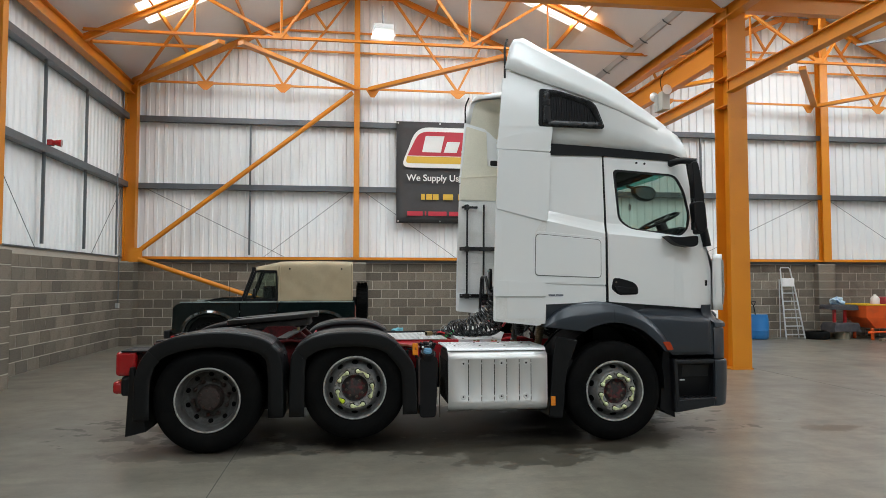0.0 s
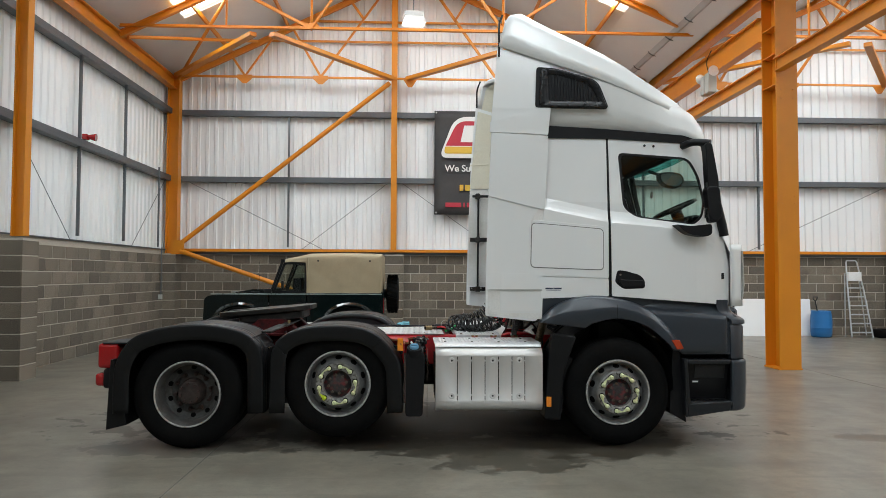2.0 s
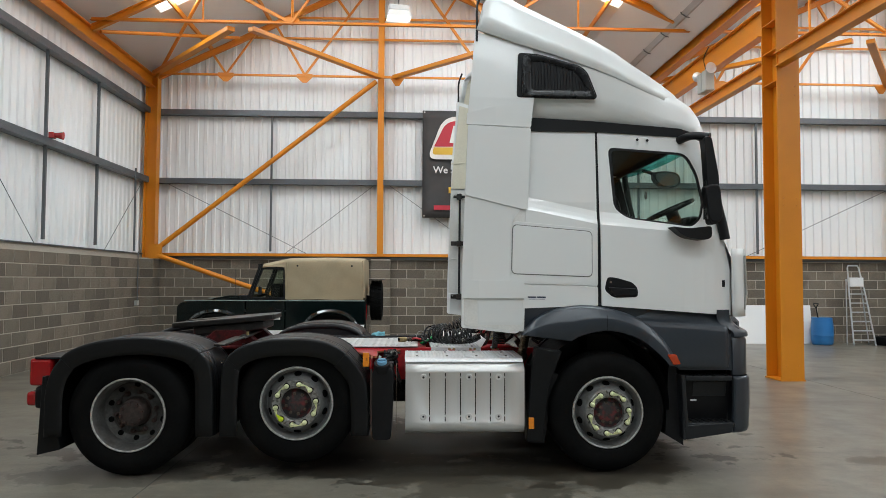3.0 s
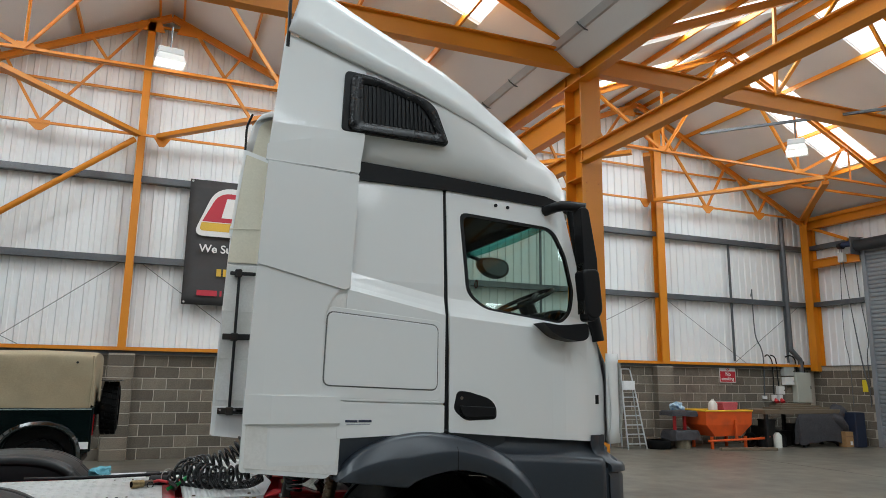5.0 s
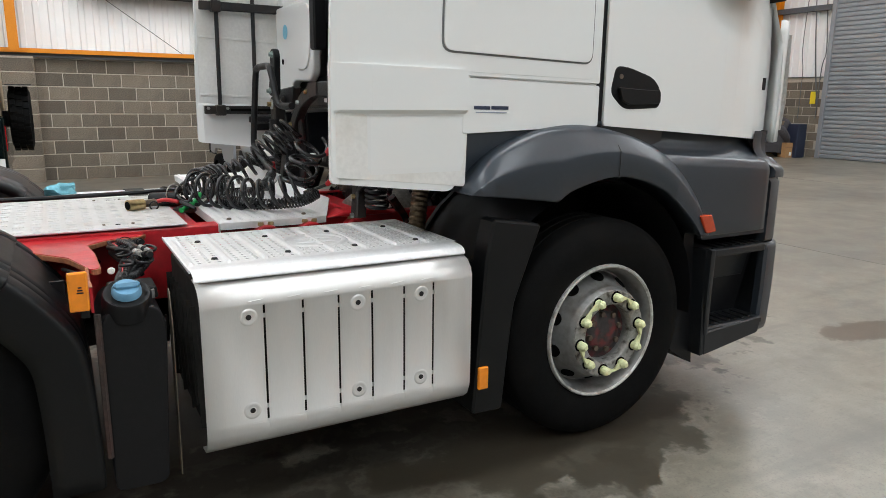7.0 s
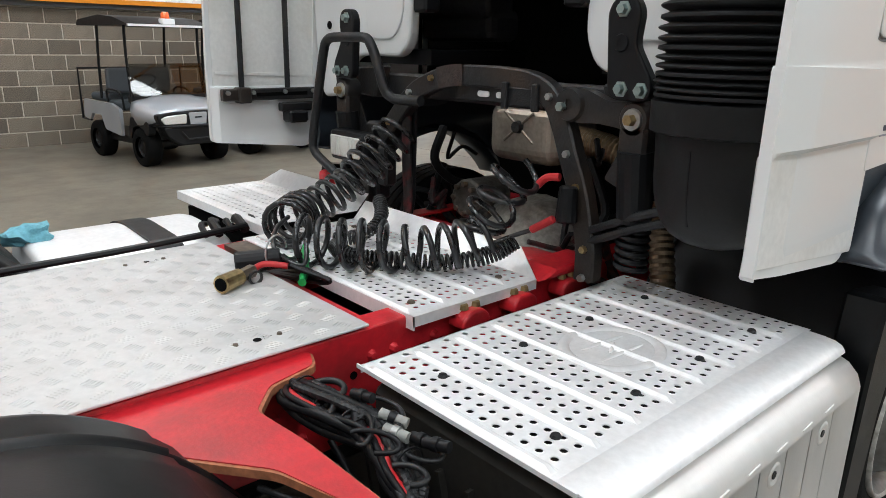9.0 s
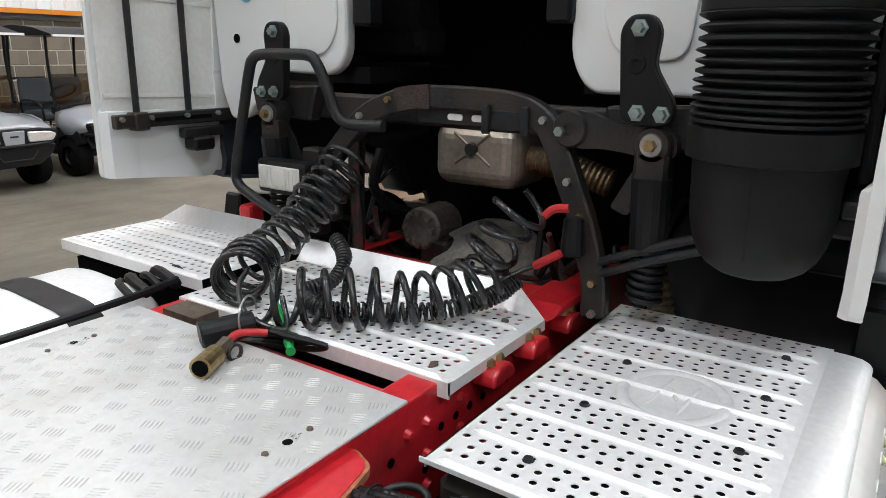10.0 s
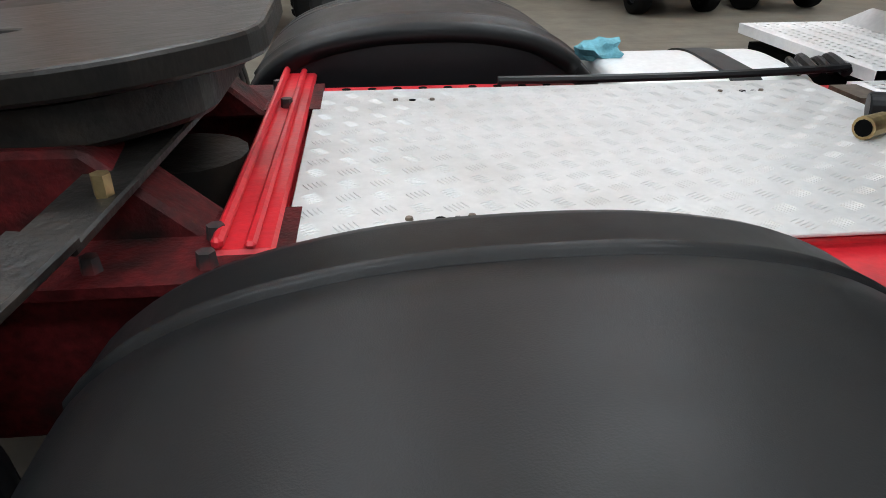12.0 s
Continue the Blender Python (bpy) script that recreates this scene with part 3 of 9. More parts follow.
column("column", (XW + 0.16, 18.76, 2.1), (XW + 0.16, 18.76, EAVE), 0.24, 0.30, (1, 0, 0), "orange steel corner column on the block wall")
column("column", (XW + 0.43, 11.25, 2.2), (XW + 0.43, 11.25, EAVE), 0.17, 0.19, (1, 0, 0), "orange steel column standing in a block pier")
column("column", (XW + 0.39, 4.4, 2.2), (XW + 0.39, 4.4, EAVE), 0.24, 0.27, (1, 0, 0), "orange steel column standing in a block pier")
column("column", (XE - 0.12, 18.70, 2.1), (XE - 0.12, 18.70, EAVE), 0.26, 0.34, (1, 0, 0), "orange steel corner column on the block wall")
column("column", (0.20, 18.82, BT - 0.02), (0.20, 18.82, 9.6), 0.15, 0.22, (0, 1, 0), "orange steel gable post")
column("column", (14.0, 18.82, BT - 0.02), (14.0, 18.82, 9.6), 0.24, 0.24, (0, 1, 0), "orange steel gable post")
mid_col = column("column", (7.29, 12.38, 0.02), (7.29, 12.38, 6.95), 0.38, 0.50, (0, 1, 0), "heavy orange steel column with bolted base plate")
part("base_plate", box(((7.08, 12.12, 0), (7.50, 12.64, 0.02))), ORANGE, mid_col)
bm = bmesh.new()
for z in (5.0, 5.55, 6.05):
    add_box(bm, (7.11, 12.14, z), (7.47, 12.62, z + 0.015))
for z in (0.25, 4.75, 4.9, 2.9, 3.02):
    for x in (7.18, 7.40):
        add_cyl(bm, (x, 12.13, z), (x, 12.115, z), 0.012, n=6)
part("stiffener", bm, ORANGE, mid_col)
column("column", (7.30, 5.2, 0.0), (7.30, 5.2 + 0.001, 6.45), 0.42, 0.66, (0, 1, 0), "heavy orange steel column").matrix_world = pose(0, -0.0, 0)

# beams over the columns
for nm, a, b, w, h in (("valley_beam", (7.15, YS, 6.82), (7.15, YN - 0.1, 6.82), 0.20, 0.36), ("crane_beam", (7.13, 12.64, 6.13), (7.13, YN - 0.1, 6.13), 0.18, 0.46), ("longitudinal_beam", (7.13, YS, 5.33), (7.13, 12.12, 5.33), 0.16, 0.24),
                       ("longitudinal_beam", (7.13, 12.66, 5.33), (7.13, YN - 0.1, 5.33), 0.16, 0.24),
                       ("tie_beam", (XW + 0.4, 12.1, 6.90), (7.03, 12.1, 6.93), 0.18, 0.33), ("tie_beam", (7.27, 12.1, 6.93), (XE - 0.3, 12.1, 6.98), 0.18, 0.33),
                       ("eave_beam", (XW + 0.12, YS, 6.66), (XW + 0.12, YN - 0.1, 6.66), 0.20, 0.30), ("eave_beam", (XE - 0.12, YS, 6.66), (XE - 0.12, YN - 0.1, 6.66), 0.20, 0.30)):
    setting(part(nm, ibeam(a, b, w, h), ORANGE), "orange painted steel " + nm.replace("_", " "), "beam")
gutter = setting(part("valley_gutter", prism([(6.46, 7.20), (6.60, 7.06), (6.98, 7.03), (7.06, 7.06), (7.44, 7.20), (7.44, 7.215), (7.06, 7.075), (6.98, 7.045), (6.60, 7.075), (6.46, 7.215)], "y", YS, YN - 0.2), material("gutter_sheet", (0.50, 0.52, 0.53), 0.45, 0.3, grain=0.05, stain=(0.36, 0.37, 0.37), stain_amount=0.5, stain_scale=1.5)), "grey sheet valley gutter beside the beam", "gutter")
for k in range(14):
    y = 3.2 + 1.15 * k
    part("gutter_strap", tube([(6.50, y + 0.05, 7.20), (6.52, y, 7.10), (6.62, y, 7.04), (6.96, y, 7.015)], 0.012, 6), RAIL, gutter)


def truss(y, x0, x1, mid, bottom, label, gable=False):
    """Lattice truss: bottom chord, two top chords under the roof, posts and diagonals."""
    ob = struct("roof_truss", label, "truss")
    ob.location = (0, y, 0)
    top = lambda x: roof_z(x) - 0.12
    paint = ORANGERED if gable else ORANGE
    part("bottom_chord", angle_bar((x0, 0, bottom), (x1, 0, bottom), 0.06 if gable else 0.075), ORANGE, ob)
    for a, b in ((x0, mid), (mid, x1)):
        part("top_chord", ibeam((a, 0.02, top(a)), (b, 0.02, top(b)), 0.10, 0.14), paint, ob)

    def web(name, xa, za, xb, zb, w=0.055):
        part(name, angle_bar((xa, 0, za), (xb, 0, zb), w), paint, ob)

    for sgn in (-1, 1):
        at = lambda d: mid + sgn * d
        if gable:
            for d in (2.36, 4.36):
                x = at(d)
                part("gusset", prism([(x - 0.20, bottom + 0.07), (x + 0.20, bottom + 0.07), (x + 0.20, bottom - 0.02), (x + 0.05, bottom - 0.16), (x - 0.05, bottom - 0.16), (x - 0.20, bottom - 0.02)], "y", -0.05, -0.038), paint, ob)
            web("diagonal", at(2.36), bottom, at(0.45), top(at(0.45)), 0.06)
            web("diagonal", at(2.36), bottom, at(3.15), top(at(3.15)))
            web("strut", at(1.24), 8.45, at(1.60), top(at(1.60)))
            web("diagonal", at(4.36), bottom, at(3.55), top(at(3.55)))
            web("diagonal", at(4.36), bottom, at(4.75), top(at(4.75)))
            x = at(0.42)
            part("apex_plate", prism([(x - 0.30, top(x) - 0.22), (x + 0.30, top(x) - 0.22), (x + 0.22, top(x) + 0.0), (x - 0.22, top(x) + 0.0)], "y", -0.03, -0.02), paint, ob)
        else:
            x = at(2.08)
            web("post", x, bottom, x, top(x), 0.06)
            web("diagonal", x, bottom, at(0.15), top(at(0.15)), 0.06)
            web("diagonal", x, bottom, at(3.9), top(at(3.9)), 0.06)
            part("gusset", prism([(x - 0.24, bottom - 0.01), (x + 0.24, bottom - 0.01), (x + 0.12, bottom + 0.14), (x - 0.12, bottom + 0.14)], "y", -0.03, -0.02), paint, ob)
            web("diagonal", at(3.9), bottom, at(3.9), top(at(3.9)), 0.045)
    return ob


for mid, x0, x1 in ((RIDGES[0], XW + 0.2, VALLEY_X - 0.1), (RIDGES[1], VALLEY_X + 0.25, XE - 0.2)):
    truss(15.2, x0, x1, mid, 6.90, "slender orange lattice roof truss")
    truss(18.74, x0, x1, mid, 6.84, "orange lattice truss against the gable cladding", True)
    truss(8.6, x0, x1, mid, 6.88, "slender orange lattice roof truss")
    truss(2.0, x0, x1, mid, 6.88, "slender orange lattice roof truss")
    t = struct("rafter_frame", "orange rafters over the tie beam", "rafter")
    for a, b in ((x0, mid), (mid, x1)):
        part("rafter", ibeam((a, 11.85, roof_z(a) - 0.10), (b, 11.85, roof_z(b) - 0.10), 0.10, 0.15), ORANGE, t)
    for sgn in (-1, 1):
        x = mid + sgn * 2.08
        for xb in (x, mid + sgn * 0.15):
            part("web_member", bar((x, 12.0, 7.05), (xb, 11.9, roof_z(xb) - 0.18), 0.06, 0.06), ORANGE, t)

# plan bracing between gable and first truss
for a, b in (((XW + 0.25, 18.6), (-2.75, 15.3)), ((0.15, 18.6), (-2.35, 15.3)), ((0.55, 18.6), (3.7, 15.3)), ((6.9, 18.6), (4.0, 15.3)),
             ((7.4, 18.6), (10.5, 15.3)), ((13.6, 18.6), (10.9, 15.3)), ((13.7, 18.6), (16.1, 15.0)), ((XE - 0.4, 18.6), (16.5, 15.3))):
    setting(part("plan_brace", bar((*a, 6.83), (*b, 6.83), 0.16, 0.09), ORANGE), "flat orange wind brace at tie level", "brace", "wind braces")
for x in (0.62, 13.45):
    setting(part("brace_gusset", prism([(x - 0.2, 6.85), (x + 0.2, 6.85), (x + 0.05, 6.62), (x - 0.05, 6.62)], "y", 18.62, 18.65), ORANGERED), "rusty orange gusset plate", "gusset")

# roof-slope bracing seen near the side wall
for a, b in (((XW + 0.3, 18.6), (-3.2, 15.3)), ((XW + 0.3, 15.4), (-3.4, 18.5)), ((XE - 0.3, 18.6), (17.2, 15.3)), ((XE - 0.3, 15.4), (17.2, 18.5))):
    setting(part("slope_brace", tube([(*a, roof_z(a[0]) - 0.16), (*b, roof_z(b[0]) - 0.16)], 0.04), ORANGERED), "round orange brace under the roof", "brace", "slope braces")

# diagonal tube brace in the corner bay and its lower leg
setting(part("wall_brace", tube([(XW + 0.42, 18.62, 2.42), (0.08, 18.62, 6.72)], 0.062, 12), ORANGE), "orange tubular diagonal wall brace", "brace")
setting(part("wall_brace_lower", tube([(XW + 0.42, 18.60, 2.22), (-1.6, 18.55, 0.95)], 0.062, 12), ORANGE), "orange tubular diagonal wall brace", "brace")
setting(part("brace_plate", box(((XW + 0.2, 18.56, 2.14), (XW + 0.52, 18.60, 2.5))), ORANGE), "orange gusset plate at the corner", "gusset")

# thin wire bracing
for a, b in (((-5.3, 4.1), (-1.6, BT)), ((0.05, 4.1), (-2.3, BT)), ((0.4, 4.1), (3.0, BT)), ((13.8, 4.1), (9.8, BT)), ((14.2, 4.1), (17.2, BT)), ((19.4, 4.1), (16.6, BT))):
    setting(part("wire_brace", tube([(a[0], YN - 0.05, a[1]), (b[0], YN - 0.05, b[1])], 0.007, 5), RAIL), "thin grey wire brace", "wire", "wire braces")
for a, b in (((11.6, 4.1), (13.6, BT)), ((18.5, 4.1), (16.4, BT))):
    setting(part("wire_brace", tube([(XW + 0.05, a[0], a[1]), (XW + 0.05, b[0], b[1])], 0.007, 5), RAIL), "thin grey wire brace", "wire", "wire braces")


# ---- the tractor unit; x forward, y from its middle line ----
truck = thing("tractor_unit", (0, 8.13, 0.03), "white three-axle lorry tractor with dark grey lower trim and red chassis", "lorry")
NEAR, FAR = -1, 1


def tp(name, bm, mat, label="", **kw):
    return part(name, bm, mat, truck, label, **kw)


def crease_z(x):
    """Height of the crease that falls forward along the cab's side."""
    return 2.224 - 0.20 * (x - 2.06) if x < 2.65 else 2.106 - 0.085 * (x - 2.65)


def body_in(x, z):
    """How far the cab's side leans inwards at x and z."""
    zc = crease_z(x)
    d = 0.034 * min(1, max(0, z - zc) / 0.11) ** 0.8
    if z > 2.3:
        d += 0.045 * (z - 2.3) / 0.65
    if x > 3.35:
        d += 0.42 * (x - 3.35) ** 2
    return d


CREASES = tuple(((xa, crease_z(xa) + k), (xb, crease_z(xb) + k)) for xa, xb in ((2.0, 2.64), (2.66, 3.8)) for k in (-0.004, 0.025, 0.06, 0.11))


def scatter(name, bm, mat, parent, places):
    """One small piece repeated: objects of their own on one mesh."""
    bmesh.ops.recalc_face_normals(bm, faces=bm.faces)
    me = bpy.data.meshes.new(name)
    bm.to_mesh(me)
    bm.free()
    me.materials.append(mat)
    for p in places:
        ob = new(name, me)
        ob.parent = parent
        ob.location = p


# chassis rails
for s in (NEAR, FAR):
    y = 0.47 * s
    channel = [(y, 0.655), (y, 0.957), (y - 0.085 * s, 0.957), (y - 0.085 * s, 0.945), (y - 0.012 * s, 0.945), (y - 0.012 * s, 0.667), (y - 0.085 * s, 0.667), (y - 0.085 * s, 0.655)]
    rail = tp("chassis_rail", prism(channel, "x", -0.36, 3.3), RED, "red painted chassis rail", bevel=0.006, segs=2)
    # rear length: grime plus the shade between the guards, both in the colour
    tp("rear_chassis_rail", prism(channel, "x", -2.02, -0.364), REDGRIMESHADE, "rear length of chassis rail, red darkened for grime and shade", bevel=0.006, segs=2)
    random.seed(5)
    spots = [(-1.9 + k * 0.07, z) for k in range(54) for z in (0.72, 0.80, 0.88) if random.random() < 0.42]
    scatter("bolt", cyl((0, 0, 0), (0, 0.014 * s, 0), 0.015, 0.009, 8), RED, rail, [(x, y, z) for x, z in spots if x > -0.3])
    spots = [(k * 0.062, z) for k in range(30) for z in (0.76, 0.84) if random.random() < 0.4]
    scatter("bolt_hole", cyl((0, 0, 0), (0, 0.002 * s, 0), 0.011, 0.011, 10), DARK, rail, [(x, y, z) for x, z in spots])
for x in (-1.95, -0.36, 1.12, 2.0):
    tp("cross_member", box(((x - 0.06, -0.46, 0.70), (x + 0.06, 0.46, 0.93))), RED, bevel=0.01)
# raised red clamps on the rail by the side box
for x in (1.42, 1.62, 1.84):
    bm = prism(rounded([(x - 0.055, 0.895), (x + 0.055, 0.895), (x + 0.05, 0.925), (x + 0.025, 0.945), (x - 0.025, 0.945), (x - 0.05, 0.925)], 0.014, 4), "y", -0.538, -0.472)
    ob = tp("rail_clamp", bm, RED, bevel=0.014, segs=3)
    scatter("bolt", cyl((0, 0, 0), (0, 0, 0.014), 0.015, 0.012, 6), BRASS, ob, [(x - 0.022, -0.505, 0.944), (x + 0.022, -0.505, 0.944)])
# rail horn in front of the cross plate
tp("rail_horn", prism([(1.70, 0.955), (1.78, 0.985), (1.98, 0.985), (2.06, 0.955)], "y", -0.52, -0.38), RED, bevel=0.015, segs=2)

# rear cross member behind the tread plate
cross = tp("rear_cross_plate", box(((-0.40, -0.47, 0.962), (-0.308, 0.75, 0.982))), RED, bevel=0.006)
part("cross_rib", box(((-0.40, -0.47, 0.983), (-0.382, 0.75, 1.003))), RED, cross, bevel=0.006)
part("cross_rib", box(((-0.352, -0.47, 0.983), (-0.334, 0.75, 0.995))), RED, cross, bevel=0.005)
scatter("cross_plate_bolt", cyl((0, 0, 0), (0, 0, 0.024), 0.016, 0.014, 6), REDHUB, truck, [(-0.33, 0.70, 0.98), (-0.40, -0.42, 0.98), (-0.36, 0.30, 0.98)])
bm = bmesh.new()
add_box(bm, (-0.28, 0.475, 0.955), (0.42, 0.53, 0.968))
tp("rail_flange", bm, RED)
scatter("flange_hole", cyl((0, 0, 0), (0, 0, 0.002), 0.012, n=8), DARK, truck, [(-0.22 + 0.07 * k, 0.503, 0.968) for k in range(9)])

# tread plate between the rails
px0, px1, py0, py1, pz = -0.30, 1.095, -0.485, 0.475, 0.966
plate_top = tp("tread_plate", box(((px0, py0, pz), (px1, py1, pz + 0.008))), TREAD, "white-looking aluminium tread plate between the rails", bevel=0.002)
bm = bmesh.new()
cell = 0.062
for i in range(int((px1 - px0) / cell)):
    for j in range(int((py1 - py0) / cell)):
        cx, cy = px0 + 0.035 + i * cell, py0 + 0.035 + j * cell
        ang = radians(28 if (i + j) % 2 else 118)
        d, n = Vector((math.cos(ang), math.sin(ang), 0)), Vector((-math.sin(ang), math.cos(ang), 0))
        for k in range(5):
            c = Vector((cx, cy, pz + 0.008)) + n * ((k - 2) * 0.0088)
            if not (px0 + .01 < c.x < px1 - .01 and py0 + .01 < c.y < py1 - .01):
                continue
            a, b, w = c - d * 0.017, c + d * 0.017, n * 0.0022
            top = Vector((0, 0, 0.0018))
            v = [bm.verts.new(p) for p in (a, c - w, b, c + w, a * 0.45 + c * 0.55 + top, b * 0.45 + c * 0.55 + top)]
            for f in ((0, 1, 4), (1, 5, 4), (1, 2, 5), (2, 3, 5), (3, 4, 5), (3, 0, 4)):
                bm.faces.new([v[q] for q in f])
bars = part("tread_pattern", bm, TREAD, plate_top)
tagged(bars, kind="stuff")
for x, y in ((-0.101, -0.368), (0.004, -0.368), (0.782, -0.399), (0.892, -0.402), (0.784, 0.363), (0.90, 0.363), (-0.091, 0.362), (0.003, 0.357)):
    part("plate_bolt", cyl((x, y, pz + 0.007), (x, y, pz + 0.013), 0.0075, 0.006, n=8), WORNSTEEL, plate_top)
for x, y, r in ((-0.049, -0.372, 0.009), (0.835, -0.401, 0.010), (0.848, 0.363, 0.009), (-0.048, 0.360, 0.009)):
    part("plate_hole", cyl((x, y, pz + 0.007), (x, y, pz + 0.0095), r, n=14), DARK, plate_top)
    for k in range(3):
        c = random.uniform(0.016, 0.04)
        part("scuff_mark", box(((x + c, y - 0.004 + 0.006 * k, pz + 0.008), (x + c + 0.008, y - 0.002 + 0.006 * k, pz + 0.0086))), MATS["greasy_black_metal"], plate_top)


def perforated(x0, x1, y0, y1, z, bands_along_y=True, pitch=0.034, hole=0.0082, keep=None, rows=3, rib=0.03):
    """Aluminium step plate: bands of holes with raised lips between raised ribs."""
    bm = bmesh.new()
    length, width = (x1 - x0, y1 - y0) if bands_along_y else (y1 - y0, x1 - x0)
    step = rows * pitch + rib
    n_band = max(1, round(length / step))
    sc = length / (n_band * step)

    def put(u, v, h):
        return (x0 + u, y0 + v, z + h) if bands_along_y else (x0 + v, y0 + u, z + h)

    u = 0.0
    cols = max(1, int(width / pitch))
    wide = width / cols
    for b in range(n_band):
        r = rib * sc
        prof = [(0, 0), (0.12, 0.0012), (0.36, 0.0072), (0.64, 0.0072), (0.88, 0.0012), (1, 0)]
        ends = [(0.0, 0.0), (0.020, 0.0), (0.040, 1.0), (width - 0.040, 1.0), (width - 0.020, 0.0), (width, 0.0)]
        sheet = [[bm.verts.new(put(u + a * r, v, ha * f)) for v, f in ends] for a, ha in prof]
        for p, q in zip(sheet, sheet[1:]):
            for i in range(len(ends) - 1):
                bm.faces.new((p[i], q[i], q[i + 1], p[i + 1]))
        u += r
        for k in range(rows):
            du = pitch * sc
            for c in range(cols):
                v = c * wide
                cu, cv = u + du / 2, v + wide * (0.5 if k % 2 else 0.32)
                ring = []
                for q in range(8):
                    ang = math.pi / 8 + q * math.pi / 4
                    ring.append((math.cos(ang), math.sin(ang)))
                corners = [(u + du, v + wide * 0.25 if False else v + wide), (u, v + wide), (u, v), (u + du, v)]
                outer = [bm.verts.new(put(p[0], p[1], 0)) for p in corners]
                if cv < 0.022 or cv > width - 0.022 or (keep and not keep(*put(cu, cv, 0))):
                    bm.faces.new(outer)
                    continue
                lip = [bm.verts.new(put(cu + hole * 1.4 * a, cv + hole * 1.4 * d, 0.0)) for a, d in ring]
                top = [bm.verts.new(put(cu + hole * a, cv + hole * d, 0.0016)) for a, d in ring]
                low = [bm.verts.new(put(cu + hole * a, cv + hole * d, -0.0008)) for a, d in ring]
                for q in range(8):
                    w = (q + 1) % 8
                    bm.faces.new((lip[q], lip[w], top[w], top[q]))
                    bm.faces.new((top[q], top[w], low[w], low[q]))
                for q, cidx in ((0, 0), (2, 1), (4, 2), (6, 3)):
                    bm.faces.new((outer[cidx], lip[(q + 1) % 8], lip[q]))
                    bm.faces.new((outer[cidx], outer[(cidx + 1) % 4], lip[(q + 2) % 8], lip[(q + 1) % 8]))
            u += du
    return bm


# perforated cross plates with their upturned front edge
cp = tp("perforated_plate", perforated(1.225, 1.70, -0.50, 0.47, 0.965, True), ALUDULL, "perforated aluminium catwalk plate")
part("plate_edge", box(((1.222, -0.503, 0.925), (1.225, 0.47, 0.965)), ((1.222, -0.503, 0.935), (1.70, -0.50, 0.965))), ALUDULL, cp)
bm = bmesh.new()
vs = [bm.verts.new(p) for p in ((1.70, -0.50, 0.965), (1.70, 0.47, 0.965), (1.76, 0.47, 1.03), (1.76, -0.38, 1.03), (1.763, -0.38, 1.028), (1.763, 0.47, 1.028), (1.704, 0.47, 0.962), (1.704, -0.50, 0.962))]
for f in ((0, 1, 2, 3), (3, 2, 5, 4), (4, 5, 6, 7), (0, 3, 4, 7), (1, 6, 5, 2)):
    bm.faces.new([vs[i] for i in f])
part("upturned_edge", bm, ALUDULL, cp)
for x, y in ((1.28, -0.42), (1.62, -0.42), (1.28, 0.3), (1.62, 0.35), (1.45, -0.05)):
    part("rivet", cyl((x, y, 0.966), (x, y, 0.973), 0.012, 0.009, 8), WORNSTEEL, cp)
pp = tp("perforated_plate", perforated(1.31, 1.72, 0.475, 1.29, 0.992, True), ALUDULL, "perforated aluminium step over the tank")
part("plate_edge", box(((1.305, 0.475, 0.955), (1.31, 1.293, 0.992)), ((1.31, 1.29, 0.96), (1.72, 1.294, 0.992))), ALUDULL, pp)
bm = bmesh.new()
vs = [bm.verts.new(p) for p in ((1.72, 0.475, 0.992), (1.72, 1.29, 0.992), (1.78, 1.20, 1.055), (1.78, 0.475, 1.055))]
bm.faces.new(vs)
bmesh.ops.solidify(bm, geom=bm.faces[:], thickness=0.003)
part("upturned_edge", bm, ALUDULL, pp)
# near-black backings added so the plates' holes read as unlit
tp("plate_tray", box(((1.33, 0.50, 0.40), (1.70, 1.24, 0.93))), DARK, "added black box that darkens the step plate's holes")
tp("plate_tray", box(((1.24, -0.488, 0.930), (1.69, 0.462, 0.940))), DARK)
tp("plate_bracket", box(((1.40, 1.18, 0.80), (1.44, 1.26, 0.985))), BLACKSTEEL)

# side box with its step lid
lid = tp("side_box_lid", perforated(0.98, 2.0, -1.185, -0.61, 0.945, True, keep=lambda x, y, z: ((x - 1.50) / 0.15) ** 2 + ((y + 0.92) / 0.125) ** 2 > 1 and y > -1.168), ALUDULL, "perforated aluminium step lid of the side box")
part("lid_edge", box(((0.976, -1.225, 0.935), (0.98, -0.60, 0.945)), ((0.98, -0.613, 0.925), (2.0, -0.61, 0.945))), ALUDULL, lid)
prof = [(-1.180, 0.9455), (-1.22, 0.9445), (-1.25, 0.941), (-1.268, 0.933), (-1.276, 0.922), (-1.277, 0.916)]
bm = prism(prof + [(y + 0.005, z - 0.004) for y, z in reversed(prof)], "x", 0.98, 1.985)
part("lid_lip", bm, ALUDULL, lid, smooth=True)
bm = bmesh.new()
add_lathe(bm, [(0.146, 0.0), (0.140, 0.004), (0.134, 0.0055), (0.126, 0.0055), (0.120, 0.004), (0.114, 0.0)], (0, 0, 0), "z", 48)
for a, c in (((-0.085, -0.035, 0.0), (0.075, -0.045, 0.0)), ((-0.07, 0.045, 0.0), (0.085, 0.03, 0.0)), ((-0.03, -0.018, 0.0), (0.03, 0.016, 0.0))):
    add_tube(bm, [Vector(a).lerp(Vector(c), k / 8) for k in range(9)], [0.002, 0.005, 0.006, 0.006, 0.006, 0.006, 0.006, 0.005, 0.002], 8)
